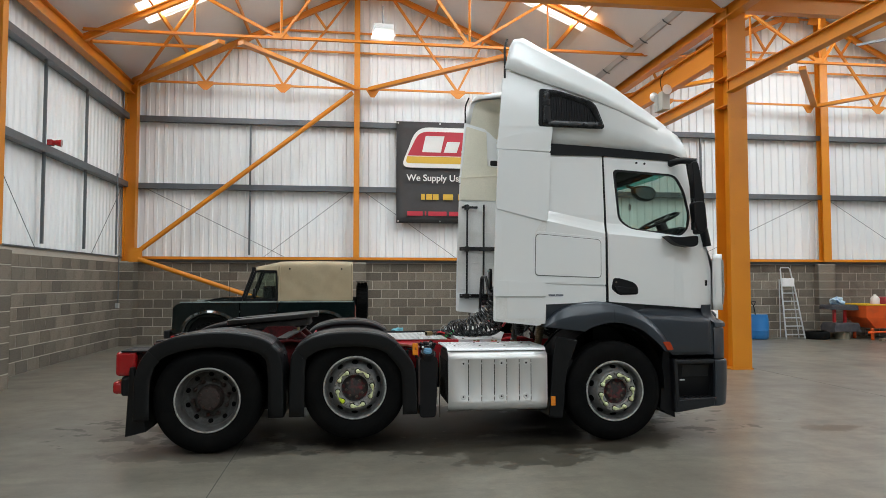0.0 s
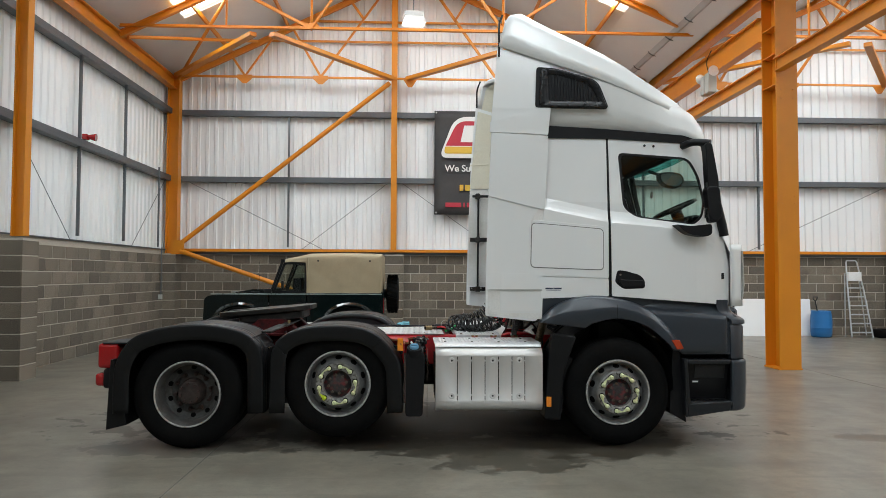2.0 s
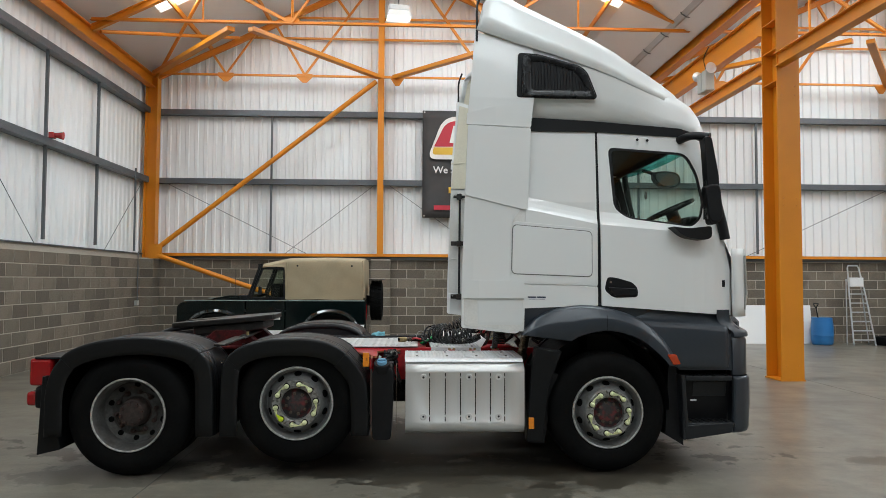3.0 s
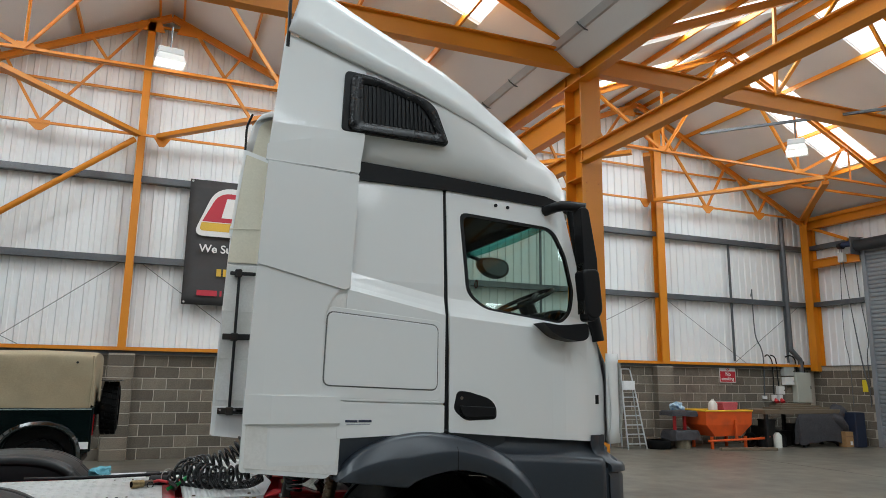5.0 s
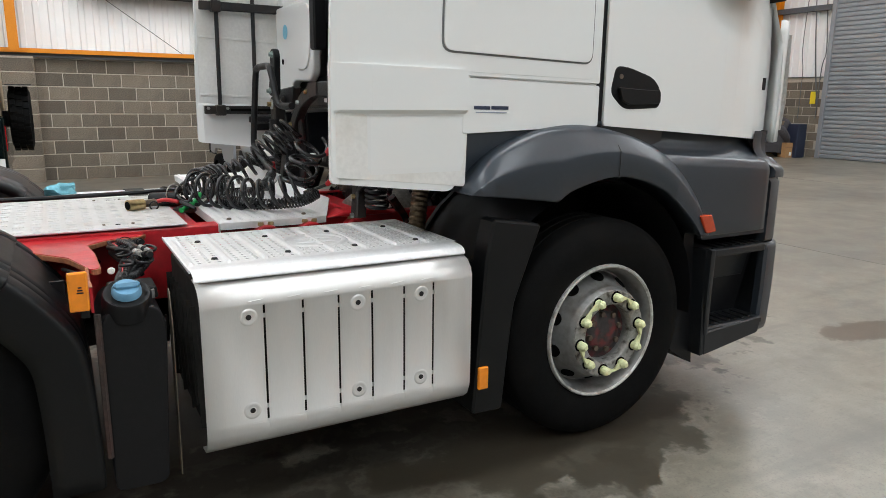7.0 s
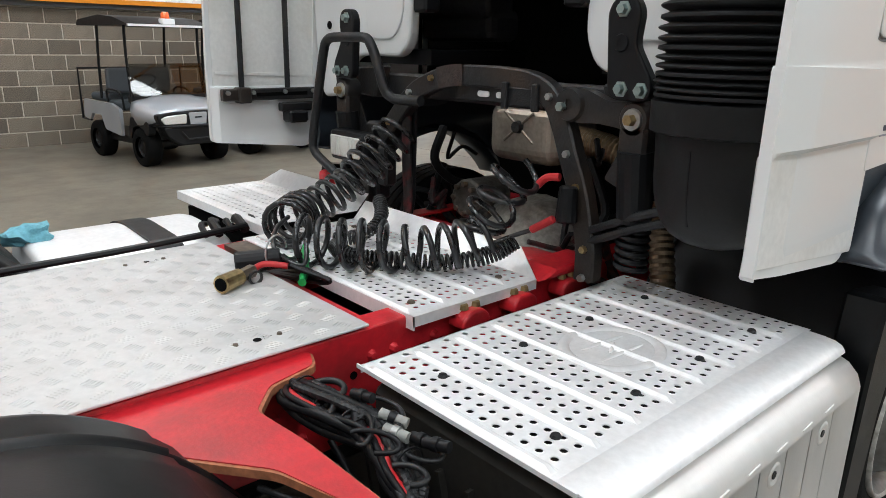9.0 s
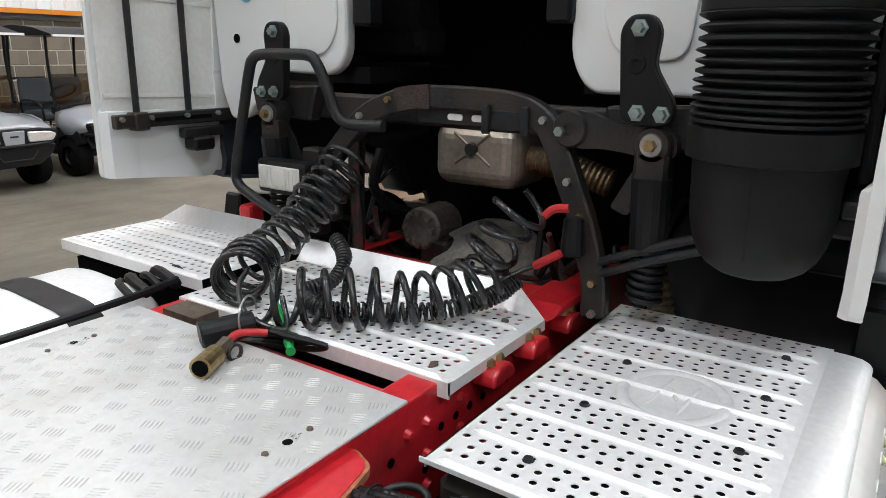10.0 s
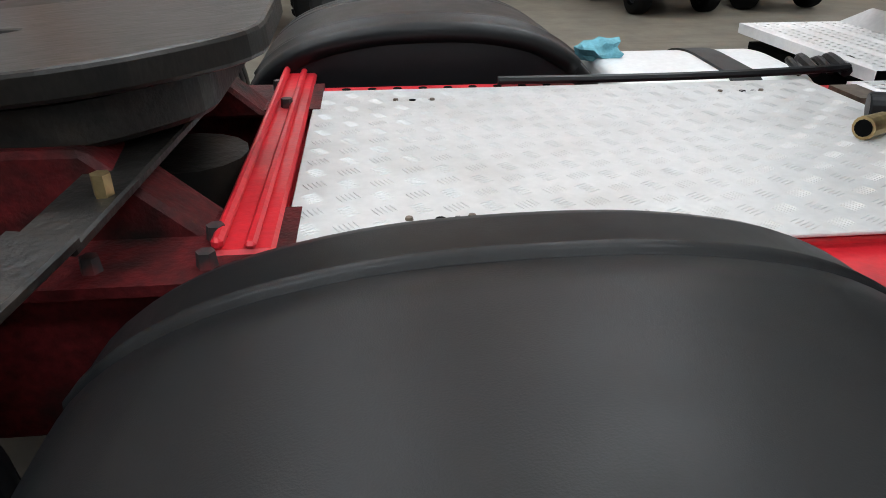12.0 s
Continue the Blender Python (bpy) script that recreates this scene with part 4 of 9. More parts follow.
bmesh.ops.transform(bm, matrix=Matrix.Translation((1.50, -0.92, 0.9455)) @ Matrix.Diagonal((0.95, 0.85, 0.8, 1)), verts=bm.verts)
part("oval_emboss", bm, ALUDULL, lid, smooth=True)
for x in (1.083, 1.343, 1.603, 1.863):
    for y in (-1.092, -0.775):
        part("rivet", cyl((x, y, 0.946), (x, y, 0.952), 0.012, 0.009, 10), BLACKSTEEL, lid)
# box front with slots, folded over at top and bottom
SLOTS = [1.188, 1.320, 1.448, 1.574, 1.701, 1.822]
prof = [(-1.20, 0.908), (-1.25, 0.907), (-1.287, 0.893), (-1.311, 0.869), (-1.322, 0.84), (-1.322, 0.83), (-1.322, 0.425), (-1.319, 0.388), (-1.304, 0.350), (-1.275, 0.326), (-1.22, 0.320)]
xs = sorted([0.985, 1.99] + [s - 0.004 for s in SLOTS] + [s + 0.004 for s in SLOTS])
bm = bmesh.new()
grid = [[bm.verts.new((x, *p)) for p in prof] for x in xs]
for i in range(len(xs) - 1):
    for j in range(len(prof) - 1):
        slot = prof[j][1] == 0.83 and any(abs((xs[i] + xs[i + 1]) / 2 - s) < 0.003 for s in SLOTS)
        if not slot:
            bm.faces.new((grid[i][j], grid[i + 1][j], grid[i + 1][j + 1], grid[i][j + 1]))
front = tp("side_box_front", bm, ALU, "brushed aluminium side box front with six slots", smooth=True)
mod = front.modifiers.new("thickness", "SOLIDIFY")
mod.thickness, mod.offset = 0.004, 0
for x in (1.136, 1.520, 1.771):
    for z in (0.793, 0.466):
        part("dimple", lathe([(0.030, 0.0), (0.026, 0.0022), (0.021, 0.0026), (0.009, -0.0022), (0.0001, -0.0024)], (x, -1.3245, z), "y", 20, -1), ALU, front, smooth=True)
        bm = cyl((x, -1.3225, z), (x, -1.3262, z), 0.0095, n=8)
        part("bolt_head", bm, BLACKSTEEL, front)
for s in SLOTS:
    for z in (0.845, 0.418):
        part("embossed_rib", bar((s - 0.052, -1.3218, z), (s - 0.002, -1.3222, z + (0.004 if z > 0.6 else -0.004)), 0.004, 0.0025), ALU, front, bevel=0.002)
    for z in (0.785, 0.465):
        part("slot_tie", box(((s - 0.004, -1.322, z), (s + 0.004, -1.319, z + 0.015))), ALU, front)
DUSTY = material("dusty_black_plastic", (0.018, 0.016, 0.0135), 0.7, grain=0.25, stain=(0.038, 0.033, 0.026), stain_amount=0.7, stain_scale=5, spec=0.3)
tp("side_box_body", box(((1.0, -1.27, 0.36), (1.96, -0.62, 0.90))), DUSTY, "black box behind the aluminium front", bevel=0.02)
bm = bmesh.new()
for k in range(7):
    add_member(bm, (0.998, -1.24 + k * 0.09, 0.40 + 0.05 * (k % 2)), (0.998, -1.14 + k * 0.09, 0.80), 0.012, 0.03, (1, 0, 0))
tp("side_box_rib", bm, DUSTY)

# urea tank with blue cap, bracket and amber lamp
tank = tp("urea_tank", prism(rounded([(0.705, 0.27), (0.865, 0.27), (0.89, 0.80), (0.875, 0.850), (0.85, 0.870), (0.73, 0.870), (0.70, 0.82)], 0.035), "y", -1.305, -0.98), BLACK, "slim black plastic urea tank with blue cap", bevel=0.025, segs=3)
up = Vector((0, -0.45, 0.9)).normalized()
at = Vector((0.785, -1.262, 0.878))
part("tank_neck", tube([at - up * 0.03, at + up * 0.030, at + up * 0.036, at + up * 0.036, at + up * 0.012], [0.074, 0.070, 0.066, 0.058, 0.056], 28), BLACK, tank, smooth=True)
cap = part("cap", tube([at + up * 0.01, at + up * 0.052, at + up * 0.060, at + up * 0.0601], [0.044, 0.042, 0.036, 0.001], 20), BLUECAP, tank, "faded blue filler cap", smooth=True)
bm = bmesh.new()
add_member(bm, at + up * 0.066 + Vector((-0.037, 0, 0)), at + up * 0.066 + Vector((0.037, 0, 0)), 0.022, 0.024, up)
part("cap_grip", bm, BLUECAP, cap, bevel=0.008)
part("tank_shoulder", prism(rounded([(0.735, 0.86), (0.885, 0.86), (0.880, 0.900), (0.740, 0.900)], 0.01), "y", -1.192, -1.065), BLACK, tank, bevel=0.006, segs=2)
part("tank_seam", box(((0.745, -1.205, 0.862), (0.872, -1.197, 0.893))), material("grey_seal", (0.16, 0.155, 0.15), 0.6), tank, bevel=0.002)
bm = prism(rounded([(-1.27, 0.26), (-1.23, 0.26), (-1.23, 0.90), (-1.262, 0.90), (-1.292, 0.80)], 0.012, 2), "x", 0.906, 0.909)
tp("heat_shield", bm, WORNSTEEL)
tp("rusty_strap", tube([(0.698, -1.305, 0.86), (0.698, -1.312, 0.8), (0.698, -1.312, 0.40)], 0.010, 6), RUST)
lampm = tp("marker_lamp", box(((0.628, -1.348, 0.885), (0.682, -1.332, 1.003))), AMBER, "amber rectangular side marker lamp", bevel=0.006, segs=2)
for k in range(3):
    part("lamp_mark", box(((0.65 + 0.002 * k, -1.3492, 0.940 + 0.008 * k), (0.668 - 0.002 * k, -1.348, 0.944 + 0.008 * k))), BLACK, lampm)
# red bracket plate with its cable bundle
tp("lamp_carrier", box(((0.655, -1.332, 0.86), (0.680, -1.326, 0.985))), BLACK, "black backing of the side marker lamp", bevel=0.004)
PLATE = [(0.20, -0.47), (0.93, -0.47), (0.90, -0.54), (0.775, -0.57), (0.705, -0.65), (0.722, -0.80), (0.727, -1.052), (0.700, -1.068), (0.640, -0.85), (0.490, -0.66), (0.20, -0.60)]
tp("wing_bracket", prism(rounded(PLATE, 0.02), "z", 0.930, 0.945), RED, "red bracket plate with chipped edge")
tp("guard_mount", box(((0.20, -1.0, 0.80), (0.62, -0.985, 0.90))), BLACK, "black mount behind the mudguard")
PRIMER = material("rust_primer", (0.36, 0.13, 0.06), 0.7, grain=0.3, stain=(0.14, 0.05, 0.03), stain_amount=0.6, stain_scale=30)
tp("chipped_edge", prism(rounded([(x + (0.004 if x > 0.68 else -0.004), y - 0.007) for x, y in PLATE], 0.02), "z", 0.926, 0.9425), PRIMER, "chipped rusty edge")
web = [(-1.04, 0.946), (-1.068, 0.946), (-1.098, 0.930), (-1.132, 0.921), (-1.18, 0.929), (-1.24, 0.938), (-1.315, 0.946), (-1.315, 0.87), (-1.04, 0.86)]
tp("wing_bracket_web", prism(web, "x", 0.684, 0.692), RED, "red bracket web carrying the side lamp")
tp("web_edge", strip_sweep_edge(0.688, [p for p in web[:7]], 0.010), PRIMER, "bare rusty upper edge")
random.seed(11)
SLEEVE = material("corrugated_sleeve", (0.012, 0.012, 0.013), 0.4, grain=0.1, spec=0.4)
for k in range(22):
    a, c, r = random.uniform(-0.045, 0.045), random.uniform(-0.022, 0.022), random.uniform(0.006, 0.012)
    lift = 0.012 * (k % 4)
    path = smooth_path([(0.90, -0.485 - 0.02 * (k % 3), 0.80 + c), (0.855 + a * 0.5, -0.55 + c, 0.875 + lift), (0.825 + a, -0.64 + c, 0.912 + lift), (0.845 + a, -0.735 - c, 0.905 + lift + c), (0.862 + a * 0.8, -0.85 + c, 0.908 + lift), (0.82 + a * 0.6, -0.96 - c, 0.90 + lift * 0.7), (0.79 + c, -1.05 + c, 0.885), (0.80 + c, -1.08, 0.80)], 12)
    red = k in (2, 13)
    sleeve = k % 3 == 0 and not red
    tp("cable", tube(path, [r * (1.25 if i % 2 else 1.0) if sleeve else r for i in range(len(path))], 9), REDHOSE if red else (SLEEVE if sleeve else BLACK), smooth=not sleeve)
for k in range(9):
    c = Vector((0.80 + random.uniform(0, 0.10), -0.60 - 0.05 * k, 0.945 + random.uniform(-0.01, 0.012)))
    u, v = Vector((random.uniform(-0.5, 0.5), 1, 0)).normalized() * random.uniform(0.035, 0.06), Vector((1, random.uniform(-0.5, 0.5), random.uniform(-0.1, 0.3))).normalized() * random.uniform(0.02, 0.035)
    turn_to = random.uniform(3.4, 5.6)
    tp("cable_loop", tube([c + u * math.cos(turn_to * i / 24) + v * math.sin(turn_to * i / 24) for i in range(25)], random.uniform(0.0045, 0.0075), 8), SLEEVE if k % 3 else BLACK, smooth=True)
GREYPLUG = material("grey_plug", (0.30, 0.30, 0.28), 0.5, grain=0.1, stain=(0.15, 0.15, 0.14), stain_amount=0.6, stain_scale=40)
for k in range(6):
    p = Vector((0.80 + random.uniform(0, 0.08), -0.74 - 0.045 * k, 0.952 + random.uniform(-0.008, 0.012)))
    q = p + Vector((random.uniform(-0.02, 0.03), -0.05, random.uniform(-0.012, 0.012)))
    con = tp("cable_connector", cyl(p, q, 0.011, n=12), GREYPLUG if k in (2, 3) else BLACK, smooth=True)
    part("connector_collar", cyl(p.lerp(q, 0.35), p.lerp(q, 0.6), 0.014, n=12), STEEL if k == 3 else BLACK, con, smooth=True)
for k in range(5):
    y = -0.60 - 0.09 * k
    tp("cable_tie", lathe([(0.030, 0.002), (0.033, 0.002), (0.033, -0.002), (0.030, -0.002), (0.030, 0.002)], (0.84, y, 0.925), "y", 16), BLACK)
for k in range(4):
    tp("cable", tube([(0.90, -0.60, 0.78), (0.92 + 0.012 * k, -0.72, 0.66 - 0.02 * k), (0.94, -0.85, 0.60 + 0.03 * k), (0.92, -0.98, 0.70), (0.88, -1.05, 0.80)], 0.008, 8, 6), BLACK, smooth=True)
loom = smooth_path([(0.62, -0.82, 0.900), (0.660, -0.93, 0.905), (0.668, -1.00, 0.917), (0.668, -1.06, 0.928), (0.668, -1.135, 0.920), (0.668, -1.205, 0.946), (0.668, -1.262, 0.944), (0.668, -1.285, 0.915), (0.666, -1.292, 0.85)], 10)
tp("corrugated_loom", tube(loom, [0.0072 if i % 2 else 0.0060 for i in range(len(loom))], 12), BLACK, "black corrugated cable sleeve")
WHITEPL = material("white_plastic", (0.75, 0.74, 0.7), 0.5, grain=0.06)
tp("white_connector", cyl((0.764, -1.056, 0.934), (0.757, -1.090, 0.939), 0.008, 0.012, n=14), WHITEPL, bevel=0.003)
lc = tp("lamp_connector", cyl((0.662, -1.290, 0.930), (0.664, -1.325, 0.937), 0.008, 0.010, n=14), material("cream_plastic", (0.55, 0.53, 0.44), 0.5, grain=0.06), "cream lamp connector", smooth=True)
part("connector_ring", cyl((0.663, -1.302, 0.9325), (0.663, -1.308, 0.934), 0.012, n=14), BLACK, lc, smooth=True)


# wheels
def nut_mesh():
    bm = bmesh.new()
    add_cyl(bm, (0, 0, 0), (0, -0.032, 0), 0.0205, 0.0195, 12)
    add_cyl(bm, (0, -0.0315, 0), (0, -0.046, 0), 0.0195, 0.010, 12)
    add_prism(bm, [(-0.0165, 0.004), (0.0165, 0.004), (0.0025, 0.054), (-0.0025, 0.054)], "y", -0.024, -0.010)
    me = bpy.data.meshes.new("nut")
    bmesh.ops.recalc_face_normals(bm, faces=bm.faces)
    bm.to_mesh(me)
    bm.free()
    me.materials.append(NUTYEL)
    return me


NUT = nut_mesh()
bm = bmesh.new()
add_cyl(bm, (0, 0.004, 0), (0, -0.006, 0), 0.0285, 0.0275, 14)
WASHER = bpy.data.meshes.new("washer")
bm.to_mesh(WASHER)
bm.free()
WASHER.materials.append(DARK)
NUT2 = NUT.copy()
NUT2.materials[0] = NUTBRIGHT
NUTRUST = NUT.copy()
NUTRUST.materials[0] = RUST


def road_wheel(x, z, s, kind, face=1.205):
    """A wheel on side s: kind is steer, lift or drive."""
    w = 0.30
    wy = face
    disc = {"steer": [(0.264, -0.100), (0.258, -0.101), (0.216, -0.016), (0.211, -0.004), (0.209, 0.014), (0.204, 0.018), (0.201, 0.032), (0.195, 0.037), (0.140, 0.037), (0.134, 0.033), (0.130, -0.01), (0.128, -0.03)],
            "drive": [(0.258, -0.155), (0.24, -0.19), (0.21, -0.205), (0.20, -0.20), (0.145, -0.198), (0.13, -0.19)]}["drive" if kind == "drive" else "steer"]
    wheel = tp("wheel", lathe(disc, (x, wy * s, z), "y", 48, s), RIMDARK if kind == "drive" else RIM,
               {"steer": "steel wheel with yellow nut indicators", "lift": "raised lift-axle wheel with yellow nut indicators", "drive": "twin drive wheel with a dirty recessed hub"}[kind], smooth=True)
    if kind != "drive":
        part("flange", lathe([(0.2015, 0.030), (0.196, 0.039), (0.139, 0.039), (0.133, 0.034), (0.130, 0.0)], (x, wy * s, z), "y", 48, s), FLANGE, wheel, "chipped silver wheel flange", smooth=True)
    rim = lathe([(0.264, -0.102), (0.268, -0.07), (0.274, -0.03), (0.286, -0.010), (0.297, 0.002), (0.304, 0.001), (0.307, -0.016)] if kind != "drive" else
                [(0.258, -0.155), (0.262, -0.09), (0.270, -0.05), (0.285, -0.018), (0.297, -0.006), (0.304, -0.008), (0.306, -0.018)], (x, wy * s, z), "y", 56, s)
    rim_ob = part("rim", rim, RIMBARREL if kind == "drive" else RIM, wheel, "scuffed silver rim", smooth=True)
    part("rim_lip", lathe([(0.291, -0.002), (0.296, 0.0045), (0.302, 0.005), (0.307, 0.0), (0.308, -0.014)], (x, wy * s, z), "y", 56, s), RIMEDGE, rim_ob, smooth=True)
    tyre = bmesh.new()
    prof = [(0.292, -0.03), (0.305, -0.012), (0.325, -0.004), (0.36, 0.006), (0.40, 0.010), (0.44, 0.004), (0.468, -0.010), (0.488, -0.024), (0.498, -0.038), (0.505, -0.06)]
    ribs_ = []
    for k in range(4):
        a = -0.06 - 0.055 * k
        ribs_ += [(0.505, a), (0.505, a - 0.042), (0.492, a - 0.044), (0.492, a - 0.053)]
    prof = prof[:-1] + ribs_[:-2] + [(0.498, -0.262), (0.46, -0.29), (0.40, -0.305), (0.30, -0.29)]
    add_lathe(tyre, prof, (x, wy * s, z), "y", 72, s)
    if kind == "drive":
        add_lathe(tyre, [(q, h - 0.34) for q, h in prof], (x, wy * s, z), "y", 56, s)
    for v in tyre.verts:
        if v.co.z < -0.03:
            v.co.z = -0.03
    part("tyre", tyre, RUBBER, wheel, "worn black tyre", smooth=True)
    hub_m = {"steer": REDHUB, "lift": REDHUB, "drive": RUST}[kind]
    if kind == "drive":
        hub = lathe([(0.13, -0.19), (0.118, -0.19), (0.115, -0.10), (0.10, -0.075), (0.06, -0.068), (0.0001, -0.066)], (x, wy * s, z), "y", 32, s)
    else:
        hub = lathe([(0.132, -0.018), (0.12, -0.020), (0.10, -0.014), (0.09, 0.0), (0.06, 0.005), (0.0001, 0.007)], (x, wy * s, z), "y", 32, s)
    part("hub", hub, hub_m, wheel, smooth=True)
    dy = -0.07 if kind == "drive" else -0.008
    ring = [2 * math.pi * k / 8 + 0.2 for k in range(8)]
    scatter("hub_bolt", cyl((0, 0, 0), (0, 0.022 * s, 0), 0.014, 0.013, 6), WORNSTEEL if kind != "drive" else RUST, wheel, [(x + 0.085 * math.cos(a), (wy + dy) * s, z + 0.085 * math.sin(a)) for a in ring])
    rr, dy, rad = (0.226, -0.196, 0.024) if kind == "drive" else (0.2395, -0.0625, 0.031)
    for k in range(10):
        a = 2 * math.pi * (k + 0.5) / 10
        c = Vector((x + rr * math.cos(a), (wy + dy) * s, z + rr * math.sin(a)))
        radial = Vector((math.cos(a), 0, math.sin(a)))
        nrm = (Vector((0, s, 0)) * (0.9 if kind == "drive" else 0.48) + radial * (-0.5 if kind == "drive" else 0.88)).normalized()
        part("hand_hole", cyl(c - nrm * 0.006, c + nrm * 0.004, rad, rad, 16), DARK, wheel)
    for k in range(10):
        a = 2 * math.pi * k / 10 + 0.16
        c = Vector((x + 0.1675 * math.cos(a), (wy + (-0.20 if kind == "drive" else 0.036)) * s, z + 0.1675 * math.sin(a)))
        ob = new("wheel_nut", NUTRUST if kind == "drive" else (NUT2 if kind == "lift" and k == 6 else NUT))
        ob.parent = wheel
        if kind != "drive":
            ring_ob = new("washer", WASHER)
            ring_ob.parent = wheel
            ring_ob.matrix_basis = pose(*c) if s < 0 else pose(*c, 0, 0, 180)
        turn = math.degrees(a) * -1 + (0 if k % 2 else 180)
        ob.matrix_basis = pose(*c, 0, turn + 0, 0) if s < 0 else pose(*c, 0, turn, 0) @ pose(0, 0, 0, 0, 0, 180)
    return wheel


for s in (NEAR, FAR):
    road_wheel(2.716, 0.486, s, "steer", 1.280)
    road_wheel(0.073, 0.572, s, "lift", 1.282)
    road_wheel(-1.312, 0.480, s, "drive", 1.282)
for x, z in ((2.74, 0.485), (0.07, 0.565), (-1.33, 0.478)):
    tp("axle", cyl((x, -1.0, z), (x, 1.0, z), 0.06, n=12), GREASY)


# mudguards
def mudguard(path, s, inner, outer, label, cap, ridge=0.785):
    """A moulded guard swept along (x, z) points: its cap overlaps the two legs, with an outer lip and a bead near its inner edge."""
    pts = smooth_path([(p[0], 0, p[1]) for p in path], 5)
    sec = [(outer - 0.006, -0.145), (outer - 0.003, -0.10), (outer + 0.002, -0.022), (outer, -0.010), (outer - 0.006, -0.003), (outer - 0.018, 0.0), (outer - 0.05, 0.002)]
    for y, r in ((outer - 0.090, 0.008), (outer - 0.165, 0.008)):
        sec += [(y + r, 0.002), (y + r * 0.45, -0.001), (y, -0.004), (y - r * 0.45, -0.001), (y - r, 0.002)]
    sec += [(outer - 0.21, 0.003), (ridge + 0.06, 0.003), (ridge + 0.014, 0.002), (ridge + 0.007, -0.003), (ridge, -0.004), (ridge - 0.005, 0.002), (ridge - 0.012, 0.006), (ridge - 0.022, 0.005), (ridge - 0.030, 0.0), (inner + 0.03, -0.003), (inner + 0.008, -0.009), (inner, -0.022), (inner, -0.06)]
    bm = bmesh.new()
    last = None
    rows = []
    for i, p in enumerate(pts):
        t = (pts[min(i + 1, len(pts) - 1)] - pts[max(i - 1, 0)]).normalized()
        sunk = 0.0 if cap[0] * 5 <= i <= cap[1] * 5 else 0.008
        if i == cap[0] * 5:
            rows.append((p - t * 0.004, t, 0.008))
        rows.append((p, t, sunk))
        if i == cap[1] * 5:
            rows.append((p + t * 0.004, t, 0.008))
    for p, t, sunk in rows:
        n = Vector((-t.z, 0, t.x))
        row = [bm.verts.new(p + n * (h - sunk) + Vector((0, (y - sunk * 0.7) * s, 0))) for y, h in sec]
        if last:
            for a, b, c, d in zip(last, last[1:], row[1:], row):
                bm.faces.new((a, b, c, d))
        last = row
    ob = tp("mudguard", bm, FENDER, label, smooth=True)
    mod = ob.modifiers.new("thickness", "SOLIDIFY")
    mod.thickness, mod.offset = 0.006, -1
    # black sheet added in place of the shade inside the guard
    y0, y1 = sorted(((inner + 0.012) * s, (inner + 0.004) * s))
    part("inner_wall", prism([(q.x * 0.98 + 0.02 * pts[len(pts) // 2].x, q.z - 0.03) for q in pts], "y", y0, y1), BLACK, ob)
    return ob


for s in (NEAR, FAR):
    mudguard([(-1.975, 0.315), (-1.965, 0.73), (-1.846, 0.967), (-1.599, 1.086), (-1.233, 1.13), (-0.907, 1.096), (-0.709, 1.007), (-0.61, 0.829), (-0.59, 0.315)], s, 0.70, 1.345, "black plastic mudguard over the drive wheel", (2, 6))
    mudguard([(-0.56, 0.315), (-0.551, 0.809), (-0.501, 0.957), (-0.373, 1.056), (-0.175, 1.109), (0.053, 1.122), (0.221, 1.111), (0.359, 1.078), (0.488, 1.002), (0.597, 0.883), (0.661, 0.765), (0.681, 0.591), (0.688, 0.315)], s, 0.65, 1.345, "black plastic mudguard over the lift wheel", (2, 8))
    bm = bmesh.new()
    add_member(bm, (-0.735, 0.93 * s, 0.985), (-0.615, 0.93 * s, 0.875), 0.24, 0.012, (0, 0, 1))
    clamp = tp("guard_clamp", bm, BLACK, "black ribbed clamp plate between the guards", bevel=0.003)
    for k in range(6):
        part("rib", bar((-0.715 + 0.018 * k, 0.82 * s, 0.975 - 0.0165 * k), (-0.715 + 0.018 * k, 1.04 * s, 0.975 - 0.0165 * k), 0.007, 0.010), BLACK, clamp)
    tp("spray_flap", prism([(-2.02, 0.80), (-1.99, 0.80), (-1.86, 0.20), (-2.05, 0.155)], "y", min(1.27 * s, 0.75 * s), max(1.27 * s, 0.75 * s)), FENDER, "black rubber spray flap", bevel=0.004)
    y0, y1 = sorted((1.20 * s, 0.80 * s))
    tl = tp("tail_lamp", box(((-2.17, y0, 0.71), (-1.98, y1, 0.94))), REDLENS, "red tail lamp cluster", bevel=0.03, segs=3)
    part("lamp_housing", box(((-2.12, y0, 0.52), (-2.0, y1, 0.708))), BLACK, tl, bevel=0.03, segs=3)
    part("lower_lens", box(((-2.20, y0 + 0.02, 0.54), (-2.10, y1 - 0.02, 0.66))), REDLENS, tl, "red lower lamp lens", bevel=0.03, segs=3)
    tp("lamp_bracket", box(((-2.12, y0, 0.935), (-1.6, y1, 0.95))), BLACK)
tp("rear_bumper_beam", box(((-2.10, -1.1, 0.62), (-2.0, 1.1, 0.74))), BLACKSTEEL, bevel=0.01)

# fifth wheel on its red pedestals
tilt = Matrix.Translation((-0.80, 0, 1.20)) @ Matrix.Rotation(radians(-5), 4, "Y")
fw = bmesh.new()
outline = rounded([(-0.48, 0.36), (-0.30, 0.44), (0.25, 0.46), (0.44, 0.30), (0.46, -0.30), (0.25, -0.46), (-0.30, -0.44), (-0.48, -0.36), (-0.50, -0.16), (-0.06, -0.045), (0.02, 0.0), (-0.06, 0.045), (-0.50, 0.16)], [0.06, 0.1, 0.12, 0.1, 0.1, 0.12, 0.1, 0.06, 0.03, 0.04, 0.04, 0.04, 0.03], 4)
